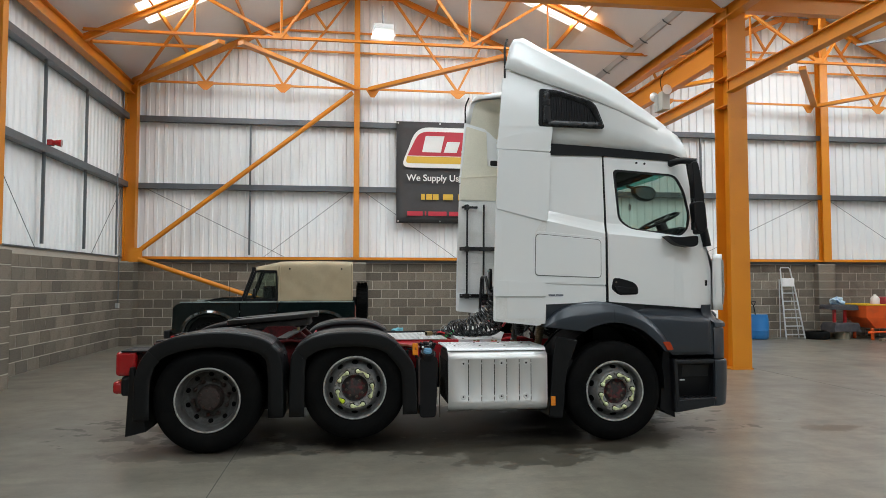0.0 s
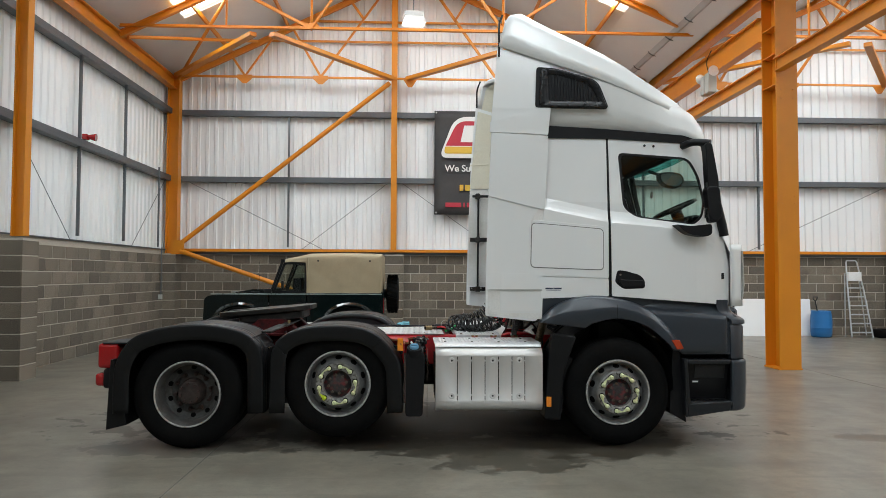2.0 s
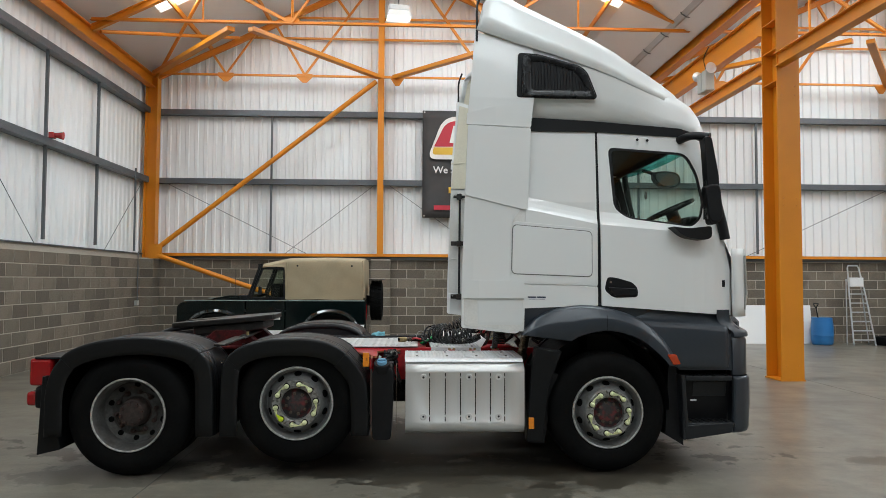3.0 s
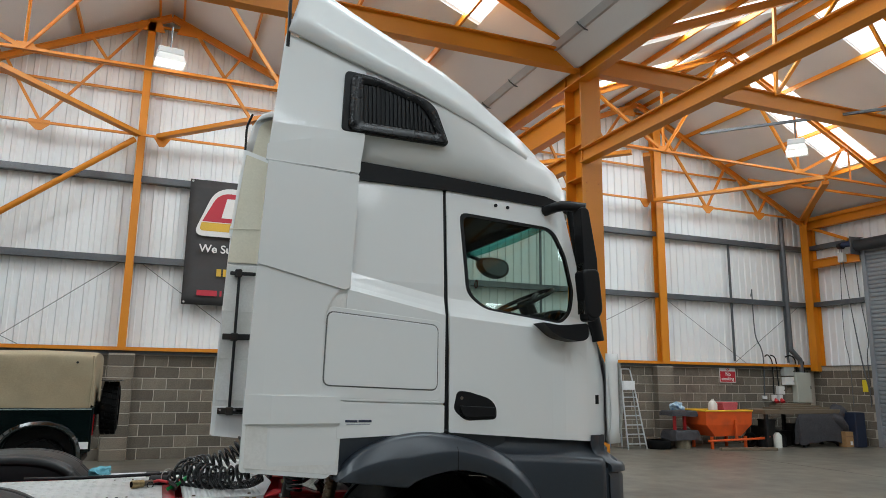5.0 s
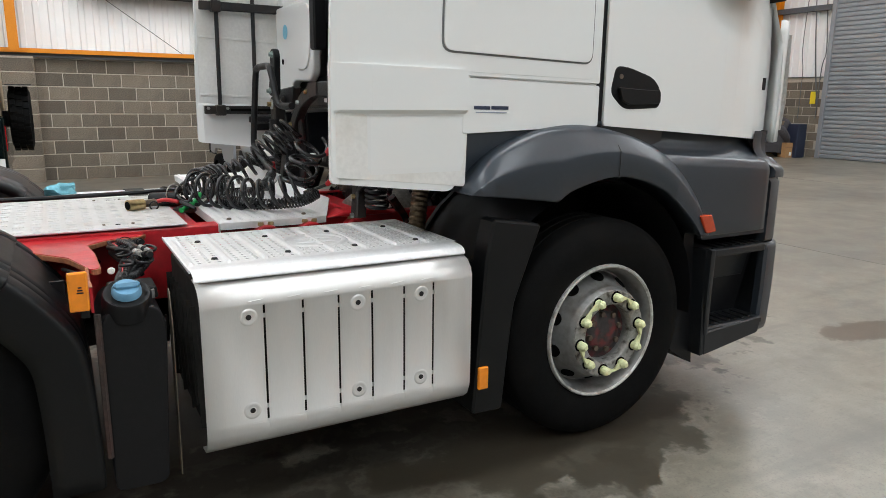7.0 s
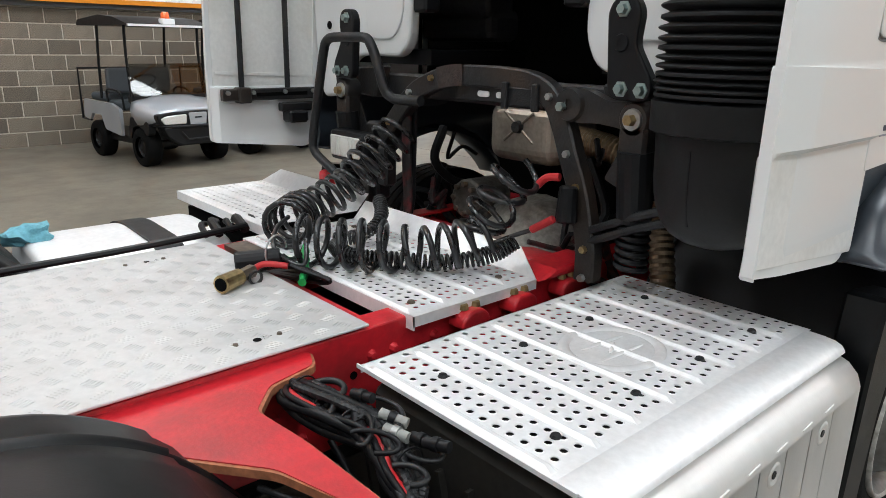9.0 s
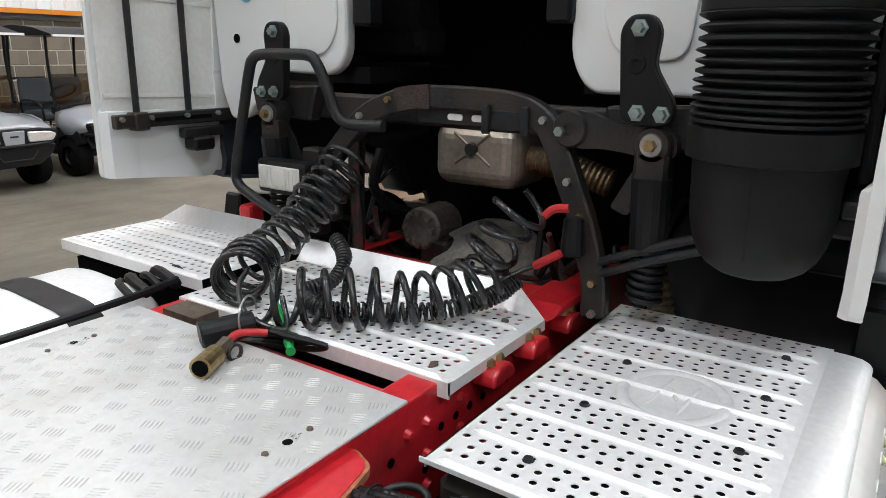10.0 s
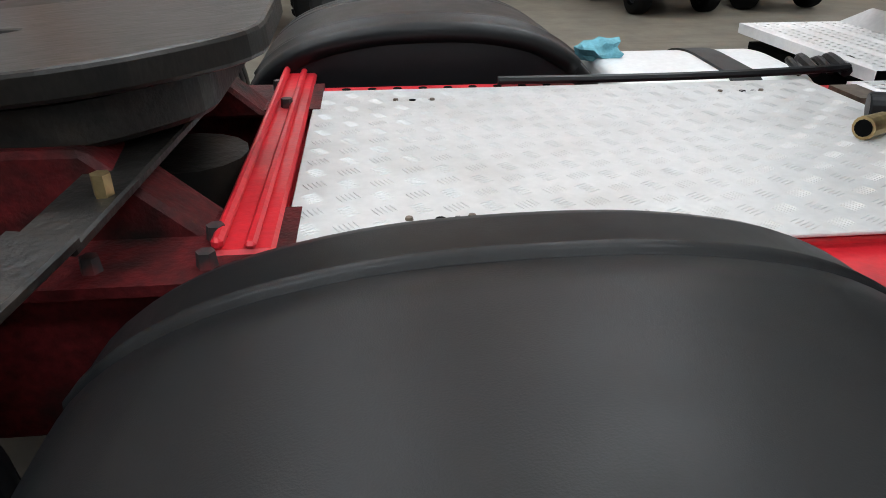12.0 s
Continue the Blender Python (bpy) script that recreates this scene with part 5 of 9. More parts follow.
add_prism(fw, outline, "z", -0.025, 0.025)
bmesh.ops.transform(fw, matrix=tilt @ Matrix.Diagonal((1.05, 0.92, 1, 1)), verts=fw.verts)
fifth = tp("fifth_wheel", fw, COUPLING, "greasy black fifth-wheel coupling plate", bevel=0.008, segs=2)
sk = bmesh.new()
add_prism(sk, rounded([(-0.30, 0.40), (0.22, 0.42), (0.38, 0.28), (0.38, -0.28), (0.22, -0.42), (-0.30, -0.40)], 0.08), "z", -0.11, -0.026)
bmesh.ops.transform(sk, matrix=tilt @ Matrix.Diagonal((1, 0.90, 1, 1)), verts=sk.verts)
part("skirt", sk, GREASY, fifth, bevel=0.01)
for s in (NEAR, FAR):
    y0, y1 = sorted((0.28 * s, 0.40 * s))
    tp("pedestal", prism([(-1.05, 0.96), (-0.40, 0.96), (-0.58, 1.12), (-0.86, 1.12)], "y", y0, y1), REDGRIMESHADE, "grimy red fifth-wheel pedestal", bevel=0.01)
    y0, y1 = sorted((0.30 * s, 0.55 * s))
    tp("mounting_plate", prism([(-1.30, 0.958), (-0.28, 0.958), (-0.28, 0.976), (-1.30, 0.976)], "y", y0, y1), REDGRIMESHADE)
    scatter("mounting_bolt", cyl((0, 0, 0), (0, 0, 0.024), 0.016, 0.014, 6), REDHUB, truck, [(-1.2 + k * 0.16, 0.5 * s, 0.976) for k in range(6)])
# guide ramps behind the coupling, and the flat bar towards the guard
for s in (NEAR, FAR):
    bm = bmesh.new()
    add_member(bm, (-1.15, 0.36 * s, 1.08), (-1.98, 0.52 * s, 0.98), 0.10, 0.02)
    tp("guide_ramp", bm, BLACKSTEEL, bevel=0.004)
bm = bmesh.new()
add_member(bm, (-0.50, -0.12, 1.10), (-0.57, -0.60, 1.06), 0.09, 0.018)
add_member(bm, (-0.57, -0.58, 1.07), (-0.66, -0.98, 1.03), 0.10, 0.018)
fb = tp("guard_stay", bm, GREASY, "flat black stay", bevel=0.004)
part("stay_bolt", cyl((-0.53, -0.47, 1.07), (-0.53, -0.47, 1.112), 0.014, n=6), BRASS, fb)
for k, (x, y, z, r) in enumerate(((-0.55, 0.05, 0.80, 0.13), (-0.62, -0.20, 0.78, 0.10), (-0.9, 0.1, 0.76, 0.14), (0.0, 0.0, 0.62, 0.2))):
    tp("underframe_unit", lathe([(0.0001, 0), (r, 0.01), (r, 0.16), (0.0001, 0.17)], (x, y, z), "z", 16), GREASY, smooth=True)
tp("propshaft", cyl((-1.2, 0, 0.60), (2.2, 0, 0.72), 0.06, n=12), GREASY)
tp("suspension_arm", box(((-1.9, -0.60, 0.45), (0.4, -0.52, 0.53)), ((-1.9, 0.52, 0.45), (0.4, 0.60, 0.53))), GREASY)
for x in (-1.62, -0.95, -0.30, 0.42):
    for s in (NEAR, FAR):
        tp("air_spring", lathe([(0.0001, 0), (0.10, 0.0), (0.13, 0.05), (0.12, 0.12), (0.13, 0.18), (0.10, 0.24), (0.0001, 0.24)], (x, 0.62 * s, 0.55), "z", 20), BLACK, smooth=True)
# sump, casing, reservoirs and far box are added to block light underneath
tp("sump", box(((2.30, -0.40, 0.34), (3.70, 0.40, 0.80))), GREASY, "greasy engine sump added to block light under the lorry", bevel=0.06, segs=2)
tp("gearbox_case", prism(rounded([(1.15, 0.62), (1.35, 0.40), (2.35, 0.34), (2.40, 0.80), (1.15, 0.80)], 0.05, 3), "y", -0.28, 0.28), GREASY, "greasy gearbox casing added to block light under the lorry", bevel=0.03, segs=2)
for x, y in ((0.55, -0.36), (0.78, -0.36), (0.55, 0.36)):
    tp("air_reservoir", lathe([(0.0001, -0.36), (0.08, -0.35), (0.11, -0.30), (0.11, 0.30), (0.08, 0.35), (0.0001, 0.36)], (x + 0.3, y * 0.4, 0.50), "x", 20), BLACKSTEEL, "black air reservoir added to block light under the lorry", smooth=True)
tp("far_side_box", box(((1.66, 0.62, 0.34), (2.04, 1.22, 0.94))), BLACK, "unseen black box added on the far side to block light", bevel=0.03, segs=2)
tp("axle_beam", box(((2.66, -0.85, 0.36), (2.84, 0.85, 0.46))), GREASY, bevel=0.02)
for s in (NEAR, FAR):
    tp("leaf_spring", prism([(2.02, 0.56), (2.75, 0.50), (3.5, 0.60), (3.5, 0.64), (2.75, 0.56), (2.02, 0.61)], "y", *sorted((0.42 * s, 0.52 * s))), GREASY)
# fuel tank on the far side, strapped
ft = tp("fuel_tank", prism(rounded([(0.60, 0.36), (1.20, 0.36), (1.24, 0.90), (1.05, 0.945), (0.66, 0.93), (0.56, 0.80)], 0.14, 6), "x", 0.62, 1.27), ALUDULL, "rounded pale metal fuel tank", smooth=True, bevel=0.03, segs=3)
part("strap", prism(rounded([(0.59, 0.35), (1.21, 0.35), (1.25, 0.905), (1.05, 0.953), (0.655, 0.94), (0.55, 0.80)], 0.14, 6), "x", 0.98, 1.08), BLACK, ft, smooth=True)
cloth = thing("blue_cloth", (0.66, 9.13, 0.955), "crumpled pale blue rag on the tank", "cloth")
bm = bmesh.new()
bmesh.ops.create_icosphere(bm, subdivisions=3, radius=0.07)
for v in bm.verts:
    v.co *= 0.8 + 0.5 * noise.noise(v.co * 22)
    v.co.x *= 1.5
    v.co.z = max(0.0, v.co.z * 0.8 + 0.03)
part("fold", bm, material("blue_rag", (0.16, 0.42, 0.50), 0.9, grain=0.2, bump=0.4, bump_scale=200), cloth, smooth=True)


# ---- cab ----
def both(name, outline, mat, y=1.25, thick=0.02, holes=(), shape=body_in, cuts_x=(), cuts_z=(), label="", bevel=0.006, sides=(NEAR, FAR), segs=2, creases=(), **kw):
    made = []
    for s in sides:
        made.append(tp(name, plate(outline, holes, y * s, thick, shape, cuts_x, cuts_z, creases), mat, label, bevel=bevel, segs=segs, **kw))
    return made


CUTZ = (1.5, 1.7, 1.9, 2.3, 2.5, 2.7)
both("cab_side", rounded([(1.985, 1.585), (2.645, 1.567), (2.645, 2.925), (2.05, 2.935)], 0.012, 3), WHITE, 1.243, 0.03, cuts_z=CUTZ, creases=CREASES[:4], label="white painted cab side panel")
both("cab_side_lower", rounded([(1.985, 1.37), (2.645, 1.395), (2.645, 1.558), (1.985, 1.577)], 0.010, 3), WHITE, 1.243, 0.03, shape=None, label="white lower strip of the cab side")
both("side_joint", [(1.985, 1.567), (2.645, 1.550), (2.645, 1.576), (1.985, 1.594)], WHITE, 1.228, 0.01, shape=None, bevel=0)
both("locker_flap", rounded([(1.895, 1.672), (2.590, 1.648), (2.590, 2.034), (1.905, 2.090)], 0.042, 5), WHITE, 1.2525, 0.008, shape=None, label="white storage locker flap", bevel=0.003)
both("flap_gap", rounded([(1.888, 1.665), (2.597, 1.641), (2.597, 2.041), (1.898, 2.098)], 0.047, 5), material("seal_grey", (0.16, 0.16, 0.16), 0.7, grain=0.1), 1.2465, 0.004, shape=None, bevel=0)
both("flap_surround", rounded([(1.872, 1.60), (2.625, 1.582), (2.625, 2.062), (1.90, 2.125)], 0.05, 5), WHITE, 1.2445, 0.004, shape=None, bevel=0.004)
WINDOW = rounded([(2.755, 2.79), (3.46, 2.745), (3.56, 2.56), (3.615, 2.31), (3.585, 2.16), (3.49, 2.085), (2.92, 2.155), (2.795, 2.25)], [0.06, 0.08, 0.05, 0.05, 0.05, 0.05, 0.06, 0.06], 4)
DOOR = rounded([(2.665, 2.925), (3.555, 2.885), (3.66, 2.48), (3.79, 2.02), (3.865, 1.70), (3.865, 1.31), (2.675, 1.395)], 0.012, 3)
doors = both("door", DOOR, WHITE, 1.246, 0.035, [WINDOW], cuts_z=CUTZ, cuts_x=(3.4, 3.5, 3.6, 3.7, 3.8), creases=CREASES[4:], label="white cab door with black handle")


def grow(loop, f):
    c = Vector((sum(p[0] for p in loop) / len(loop), sum(p[1] for p in loop) / len(loop)))
    return [tuple(c + (Vector(p) - c) * f) for p in loop]


for s, d in zip((NEAR, FAR), doors):
    part("window_seal", plate(grow(WINDOW, 1.004), [grow(WINDOW, 0.945)], 1.243 * s, 0.012, body_in, (3.4, 3.5), (2.2, 2.45, 2.7)), BLACK, d)
    pane = part("window_pane", plate(grow(WINDOW, 0.96), [], 1.232 * s, 0.004, body_in, (3.4, 3.5), (2.2, 2.45, 2.7)), GLASS, d)
    pane.visible_shadow = False
    part("door_card", plate(grow(DOOR, 0.97), [grow(WINDOW, 0.985)], 1.205 * s, 0.01, body_in, (3.4, 3.5, 3.6, 3.7), (2.3, 2.5, 2.7)), material("door_trim", (0.012, 0.012, 0.013), 0.75, grain=0.15, spec=0.25), d, "dark inner door trim")
    y0, y1 = sorted((1.249 * s, 1.222 * s))
    part("handle_recess", prism(rounded([(2.725, 1.645), (2.80, 1.64), (2.945, 1.60), (2.995, 1.55), (2.995, 1.47), (2.78, 1.462), (2.70, 1.53)], [0.03, 0.03, 0.04, 0.04, 0.03, 0.04, 0.03], 5), "y", y0, y1), BLACK, d, bevel=0.004)
    y0, y1 = sorted((1.268 * s, 1.249 * s))
    part("handle", prism(rounded([(2.735, 1.555), (2.86, 1.548), (2.975, 1.545), (2.978, 1.49), (2.80, 1.482), (2.755, 1.50)], 0.012, 3), "y", y0, y1), BLACK, d, bevel=0.008)
    part("lock", cyl((2.755, 1.249 * s, 1.60), (2.755, 1.253 * s, 1.60), 0.010, n=12), WORNSTEEL, d)
    part("door_dot", cyl((3.02, 1.178 * s, 2.86), (3.02, 1.185 * s, 2.86), 0.012, n=10), BLACK, d)
    part("door_dot", cyl((3.11, 1.176 * s, 2.855), (3.11, 1.183 * s, 2.855), 0.012, n=10), BLACK, d)
both("door_gap", [(2.640, 1.38), (2.672, 1.38), (2.668, 2.93), (2.640, 2.93)], BLACK, 1.235, 0.02, cuts_z=CUTZ, bevel=0)
both("roof_band", rounded([(2.06, 2.925), (2.06, 3.045), (2.6, 3.02), (3.40, 2.965), (3.62, 2.905), (3.66, 2.85), (3.55, 2.88), (2.66, 2.925)], 0.01, 2), BLACK, 1.185, 0.03, shape=lambda x, z: 0.3 * max(0, x - 3.3) ** 2, cuts_x=(3.3, 3.4, 3.5, 3.6), label="black band under the roof")

# side air deflectors with a moulded step
both("side_deflector", rounded([(1.488, 2.345), (1.995, 2.222), (2.028, 2.24), (2.058, 2.93), (1.512, 2.955)], [0.01, 0.02, 0.02, 0.01, 0.01], 3), WHITE, 1.266, 0.03, shape=lambda x, z: 0.005 * max(0, (1.56 - x) / 0.1), cuts_x=(1.56,), label="white moulded side air deflector", bevel=0.012, segs=3)
both("lower_deflector", rounded([(1.462, 1.60), (1.882, 1.60), (1.888, 2.10), (1.925, 2.17), (1.99, 2.25), (1.488, 2.36)], [0.01, 0.01, 0.04, 0.05, 0.02, 0.01], 4), WHITE, 1.254, 0.02, shape=lambda x, z: 0.005 * max(0, (1.56 - x) / 0.1), cuts_x=(1.56,), label="white lower part of the side deflector", bevel=0.008, segs=2)
both("upper_deflector", rounded([(1.503, 2.962), (2.058, 2.937), (2.085, 3.16), (2.085, 3.645), (1.90, 3.70), (1.575, 3.79)], 0.012, 3), WHITE, 1.25, 0.02, shape=lambda x, z: 0.05 * max(0, z - 3.2), cuts_z=(3.2, 3.4, 3.6), label="white upper deflector panel", bevel=0.008)
both("deflector_band", rounded([(1.499, 2.964), (2.062, 2.942), (2.066, 3.157), (1.90, 3.150), (1.73, 3.122), (1.60, 3.085), (1.503, 3.062)], [0.005, 0.02, 0.02, 0.1, 0.1, 0.1, 0.005], 4), WHITE, 1.262, 0.02, shape=lambda x, z: 0.010 * max(0, min(1, (1.75 - x) / 0.25)), cuts_x=(1.5, 1.58, 1.66, 1.75), label="white moulded band of the deflector", bevel=0.012, segs=3)
SK = rounded([(1.458, 1.205), (1.955, 1.150), (2.0, 1.30), (1.995, 1.605), (1.462, 1.615)], [0.02, 0.05, 0.02, 0.02, 0.01], 4)
both("deflector_skirt", SK, WHITE, 1.262, 0.025, shape=lambda x, z: 0.021 * min(1, max(0, (1.458 - z) / 0.014)) * min(1, max(0, (x - 1.465) / 0.03)) + 0.05 * max(0, 1.25 - z) + 0.012 * max(0, (1.61 - x) / 0.14), cuts_x=(1.466, 1.495, 1.56, 1.61), cuts_z=(1.25, 1.436, 1.445, 1.458), label="white lower deflector skirt", bevel=0.012, segs=3)
for k, (x, w) in enumerate(((2.032, 0.072), (2.110, 0.078))):
    both("dealer_mark", [(x, 1.447 + 0.014), (x + w, 1.446 + 0.014), (x + w, 1.459 + 0.014), (x, 1.460 + 0.014)], material("navy_print", (0.03, 0.04, 0.075), 0.5), 1.2454, 0.002, shape=None, bevel=0, sides=(NEAR,), label="small printed line in navy")
both("dealer_mark", [(2.04, 1.448), (2.18, 1.447), (2.18, 1.451), (2.04, 1.452)], material("pale_navy_print", (0.28, 0.30, 0.36), 0.5), 1.2454, 0.002, shape=None, bevel=0, sides=(NEAR,))
# roof lining edges seen from behind: cream inside of the deflectors
both("deflector_lining", rounded([(1.50, 2.72), (2.05, 2.72), (2.05, 3.18), (1.90, 3.20), (1.88, 3.66), (1.60, 3.74)], 0.01, 2), CREAM, 1.222, 0.006, shape=lambda x, z: 0.05 * max(0, z - 3.2), cuts_z=(3.2, 3.4), label="cream unpainted inside of the deflector")
both("lining_seam", [(1.50, 3.02), (2.05, 3.06), (2.05, 3.075), (1.50, 3.035)], CREAM, 1.215, 0.006, shape=None, bevel=0.002)
for side_, y_ in ((NEAR, 1.240), (FAR, 1.224)):
    both("deflector_back", rounded([(1.475, 1.225), (2.0, 1.17), (2.05, 2.70), (1.50, 2.70)], 0.01, 2), material("grey_white_panel", (0.78, 0.775, 0.75), 0.45, grain=0.05, stain=(0.56, 0.53, 0.46), stain_amount=0.55, stain_scale=3), y_, 0.004, shape=None, label="dusty inside of the deflector", sides=(side_,))
for z in (1.50, 1.86, 2.28):
    both("panel_fold", [(1.49, z), (2.03, z - 0.02), (2.03, z - 0.005), (1.49, z + 0.015)], MATS["grey_white_panel"], 1.2195, 0.004, shape=None, bevel=0.002, sides=(FAR,))
for s in (NEAR, FAR):
    y0, y1 = sorted((1.20 * s, 1.16 * s))
    tp("hinge_arm", box(((1.78, y0, 1.33), (1.98, y1, 1.37))), BLACKSTEEL, bevel=0.006)
    for x in ((1.60, 1.83) if s == FAR else (1.88,)):
        tp("deflector_stay", tube([(x, 1.19 * s, 1.40), (x + 0.01, 1.19 * s, 2.66)], 0.013, 8), BLACKSTEEL, "black upright stay")
    for z in ((1.41, 2.05, 2.62) if s == FAR else ()):
        arm = tp("stay_bracket", box(((1.50, 1.165, z - 0.024), (2.06, 1.20, z + 0.028))) if z < 2.5 else box(((1.53, 1.165, z - 0.015), (1.75, 1.20, z + 0.015))), RUSTYSTEEL if z < 1.5 else BLACKSTEEL, "black steel stay bracket", bevel=0.004)
        part("stay_clamp", box(((1.57, 1.15, z - 0.034), (1.63, 1.215, z + 0.034))), RUSTYSTEEL, arm, bevel=0.006)
        if z < 1.5:
            part("arm_slot", box(((1.66, 1.163, z - 0.006), (1.92, 1.166, z + 0.010))), DARK, arm)
            for x in (1.52, 1.64, 1.80, 1.95):
                part("arm_bolt", cyl((x, 1.165, z + 0.012), (x, 1.15, z + 0.012), 0.010, n=6), STEEL, arm)
    tp("hinge_block", box(((1.80, *sorted((1.20 * s, 1.12 * s))[:1], 1.28), (1.90, sorted((1.20 * s, 1.12 * s))[1], 1.335))), BLACK, bevel=0.01)


def loft(stations, closed=False):
    """Skin over stations, each a list of points with one count."""
    bm = bmesh.new()
    rows = [[bm.verts.new(p) for p in st] for st in stations]
    for a, b in zip(rows, rows[1:]):
        for i in range(len(a) - (0 if closed else 1)):
            j = (i + 1) % len(a)
            bm.faces.new((a[i], a[j], b[j], b[i]))
    return bm


def arch_section(x, w, low, top, r, crown=0.03, lean=0.02):
    """Cross-section over the cab from one side's foot to the other's."""
    pts = [(-w, low), (-w + lean * 0.5, low + (top - r - low) * 0.5), (-w + lean, top - r)]
    for k in range(1, 7):
        a = math.pi / 2 * k / 6
        pts.append((-w + lean + r * 1.25 * (1 - math.cos(a)), top - r + r * math.sin(a)))
    pts += [(-w * 0.45, top + crown * 0.75), (-w * 0.2, top + crown * 0.95)]
    full = pts + [(0, top + crown)] + [(-y, z) for y, z in reversed(pts)]
    return [(x, y, z) for y, z in full]


roof = loft([arch_section(x, w, low, top, r, 0.03, lean) for x, w, low, top, r, lean in ((2.06, 1.18, 3.03, 3.85, 0.15, -0.05), (2.4, 1.18, 3.02, 3.73, 0.15, -0.046), (2.6, 1.18, 3.01, 3.65, 0.13, -0.048), (2.8, 1.172, 3.0, 3.56, 0.12, -0.036), (2.95, 1.163, 2.99, 3.495, 0.12, -0.022), (3.1, 1.156, 2.975, 3.43, 0.13, 0.0), (3.3, 1.150, 2.965, 3.36, 0.2, 0.02),
              (3.45, 1.13, 2.95, 3.31, 0.18, 0.02), (3.57, 1.09, 2.93, 3.245, 0.16, 0.02), (3.66, 1.02, 2.91, 3.16, 0.13, 0.02), (3.72, 0.95, 2.90, 3.07, 0.09, 0.02), (3.75, 0.88, 2.89, 2.96, 0.03, 0.02))])
tp("cab_roof", roof, WHITE, "white high cab roof", smooth=True).modifiers.new("thickness", "SOLIDIFY").thickness = 0.012


def swept(station, amount):
    """A cross-section whose middle is drawn forward of its two ends."""
    w = max(abs(p[1]) for p in station)
    return [(x + amount * (1 - min(1, abs(y) / w) ** 2.2), y, z - 0.28 * amount * (1 - min(1, abs(y) / w) ** 2.2)) for x, y, z in station]


spoiler = loft([swept(arch_section(x, w, low, top, r, 0.02, 0.05), a) for x, w, low, top, r, a in ((1.585, 1.250, 3.80, 4.15, 0.13, 0.62), (1.62, 1.252, 3.79, 4.205, 0.13, 0.60), (1.70, 1.254, 3.765, 4.215, 0.13, 0.55), (1.94, 1.256, 3.685, 4.10, 0.13, 0.38), (2.31, 1.254, 3.575, 3.935, 0.12, 0.12), (2.63, 1.240, 3.475, 3.79, 0.11, 0.0),
              (2.85, 1.212, 3.40, 3.67, 0.09, 0.0), (3.0, 1.185, 3.34, 3.57, 0.07, 0.0), (3.15, 1.155, 3.285, 3.48, 0.05, 0.0), (3.28, 1.12, 3.235, 3.40, 0.03, 0.0), (3.42, 1.06, 3.18, 3.325, 0.02, 0.0), (3.56, 0.95, 3.12, 3.235, 0.02, 0.0))])
sp = tp("roof_spoiler", spoiler, WHITE, "white raked roof spoiler", smooth=True)
sp.modifiers.new("thickness", "SOLIDIFY").thickness = 0.02
lining = loft([swept(arch_section(x, w, low, top, 0.13, 0.02, 0.05), a) for x, w, low, top, a in ((1.64, 1.225, 3.70, 4.12, 0.60), (1.94, 1.215, 3.6, 4.04, 0.40), (2.31, 1.19, 3.5, 3.87, 0.14))])
tp("spoiler_lining", lining, CREAM, "cream unpainted inside of the spoiler", smooth=True)
for s in (NEAR, FAR):
    tp("spoiler_seal", tube([(1.588, 1.225 * s, 3.70), (1.590, 1.226 * s, 3.86), (1.592, 1.216 * s, 4.02), (1.63, 1.16 * s, 4.13)], 0.011, 6, 4), BLACK, "black rubber seal along the spoiler's rear edge")
# vent in the roof flank
for s in (NEAR, FAR):
    y0, y1 = sorted((1.256 * s, 1.226 * s))
    v = tp("roof_vent", prism(rounded([(1.95, 3.60), (2.13, 3.59), (2.50, 3.49), (2.56, 3.44), (2.645, 3.225), (2.63, 3.20), (1.935, 3.205)], [0.03, 0.05, 0.04, 0.04, 0.03, 0.03, 0.03], 4), "y", y0, y1), BLACK, "black air intake grille in the roof flank", bevel=0.012, segs=2)
    rim_out = rounded([(1.985, 3.578), (2.15, 3.575), (2.49, 3.475), (2.545, 3.43), (2.63, 3.225), (2.615, 3.208), (1.975, 3.215)], [0.05, 0.08, 0.06, 0.05, 0.03, 0.03, 0.04], 5)
    rim_in = rounded([(2.055, 3.525), (2.17, 3.522), (2.43, 3.445), (2.48, 3.41), (2.555, 3.275), (2.545, 3.265), (2.06, 3.268)], [0.03, 0.05, 0.04, 0.04, 0.02, 0.02, 0.03], 5)
    rings = [[(x, y * s, z) for x, z in ring] for ring, y in ((rim_out, 1.254), (rim_out, 1.266), ([(x * 0.97 + 0.03 * 2.3, z * 0.97 + 0.03 * 3.4) for x, z in rim_out], 1.276), ([(x * 0.8 + 0.2 * a, z * 0.8 + 0.2 * c) for (x, z), (a, c) in zip(rim_in, rim_out)], 1.277), (rim_in, 1.270), (rim_in, 1.256))]
    part("grille_rim", loft(rings, True), GLOSSBLACK, v, smooth=True)
    for k in range(17):
        x = 2.075 + k * 0.0275
        y0, y1 = sorted((1.267 * s, 1.255 * s))
        top = 3.515 if x < 2.16 else (3.518 - (x - 2.16) * 0.27 if x < 2.44 else 3.43 - (x - 2.44) * 1.45)
        part("grille_slat", prism([(x, 3.275), (x + 0.012, 3.275), (x + 0.004, top), (x - 0.008, top)], "y", y0, y1), BLACK, v)

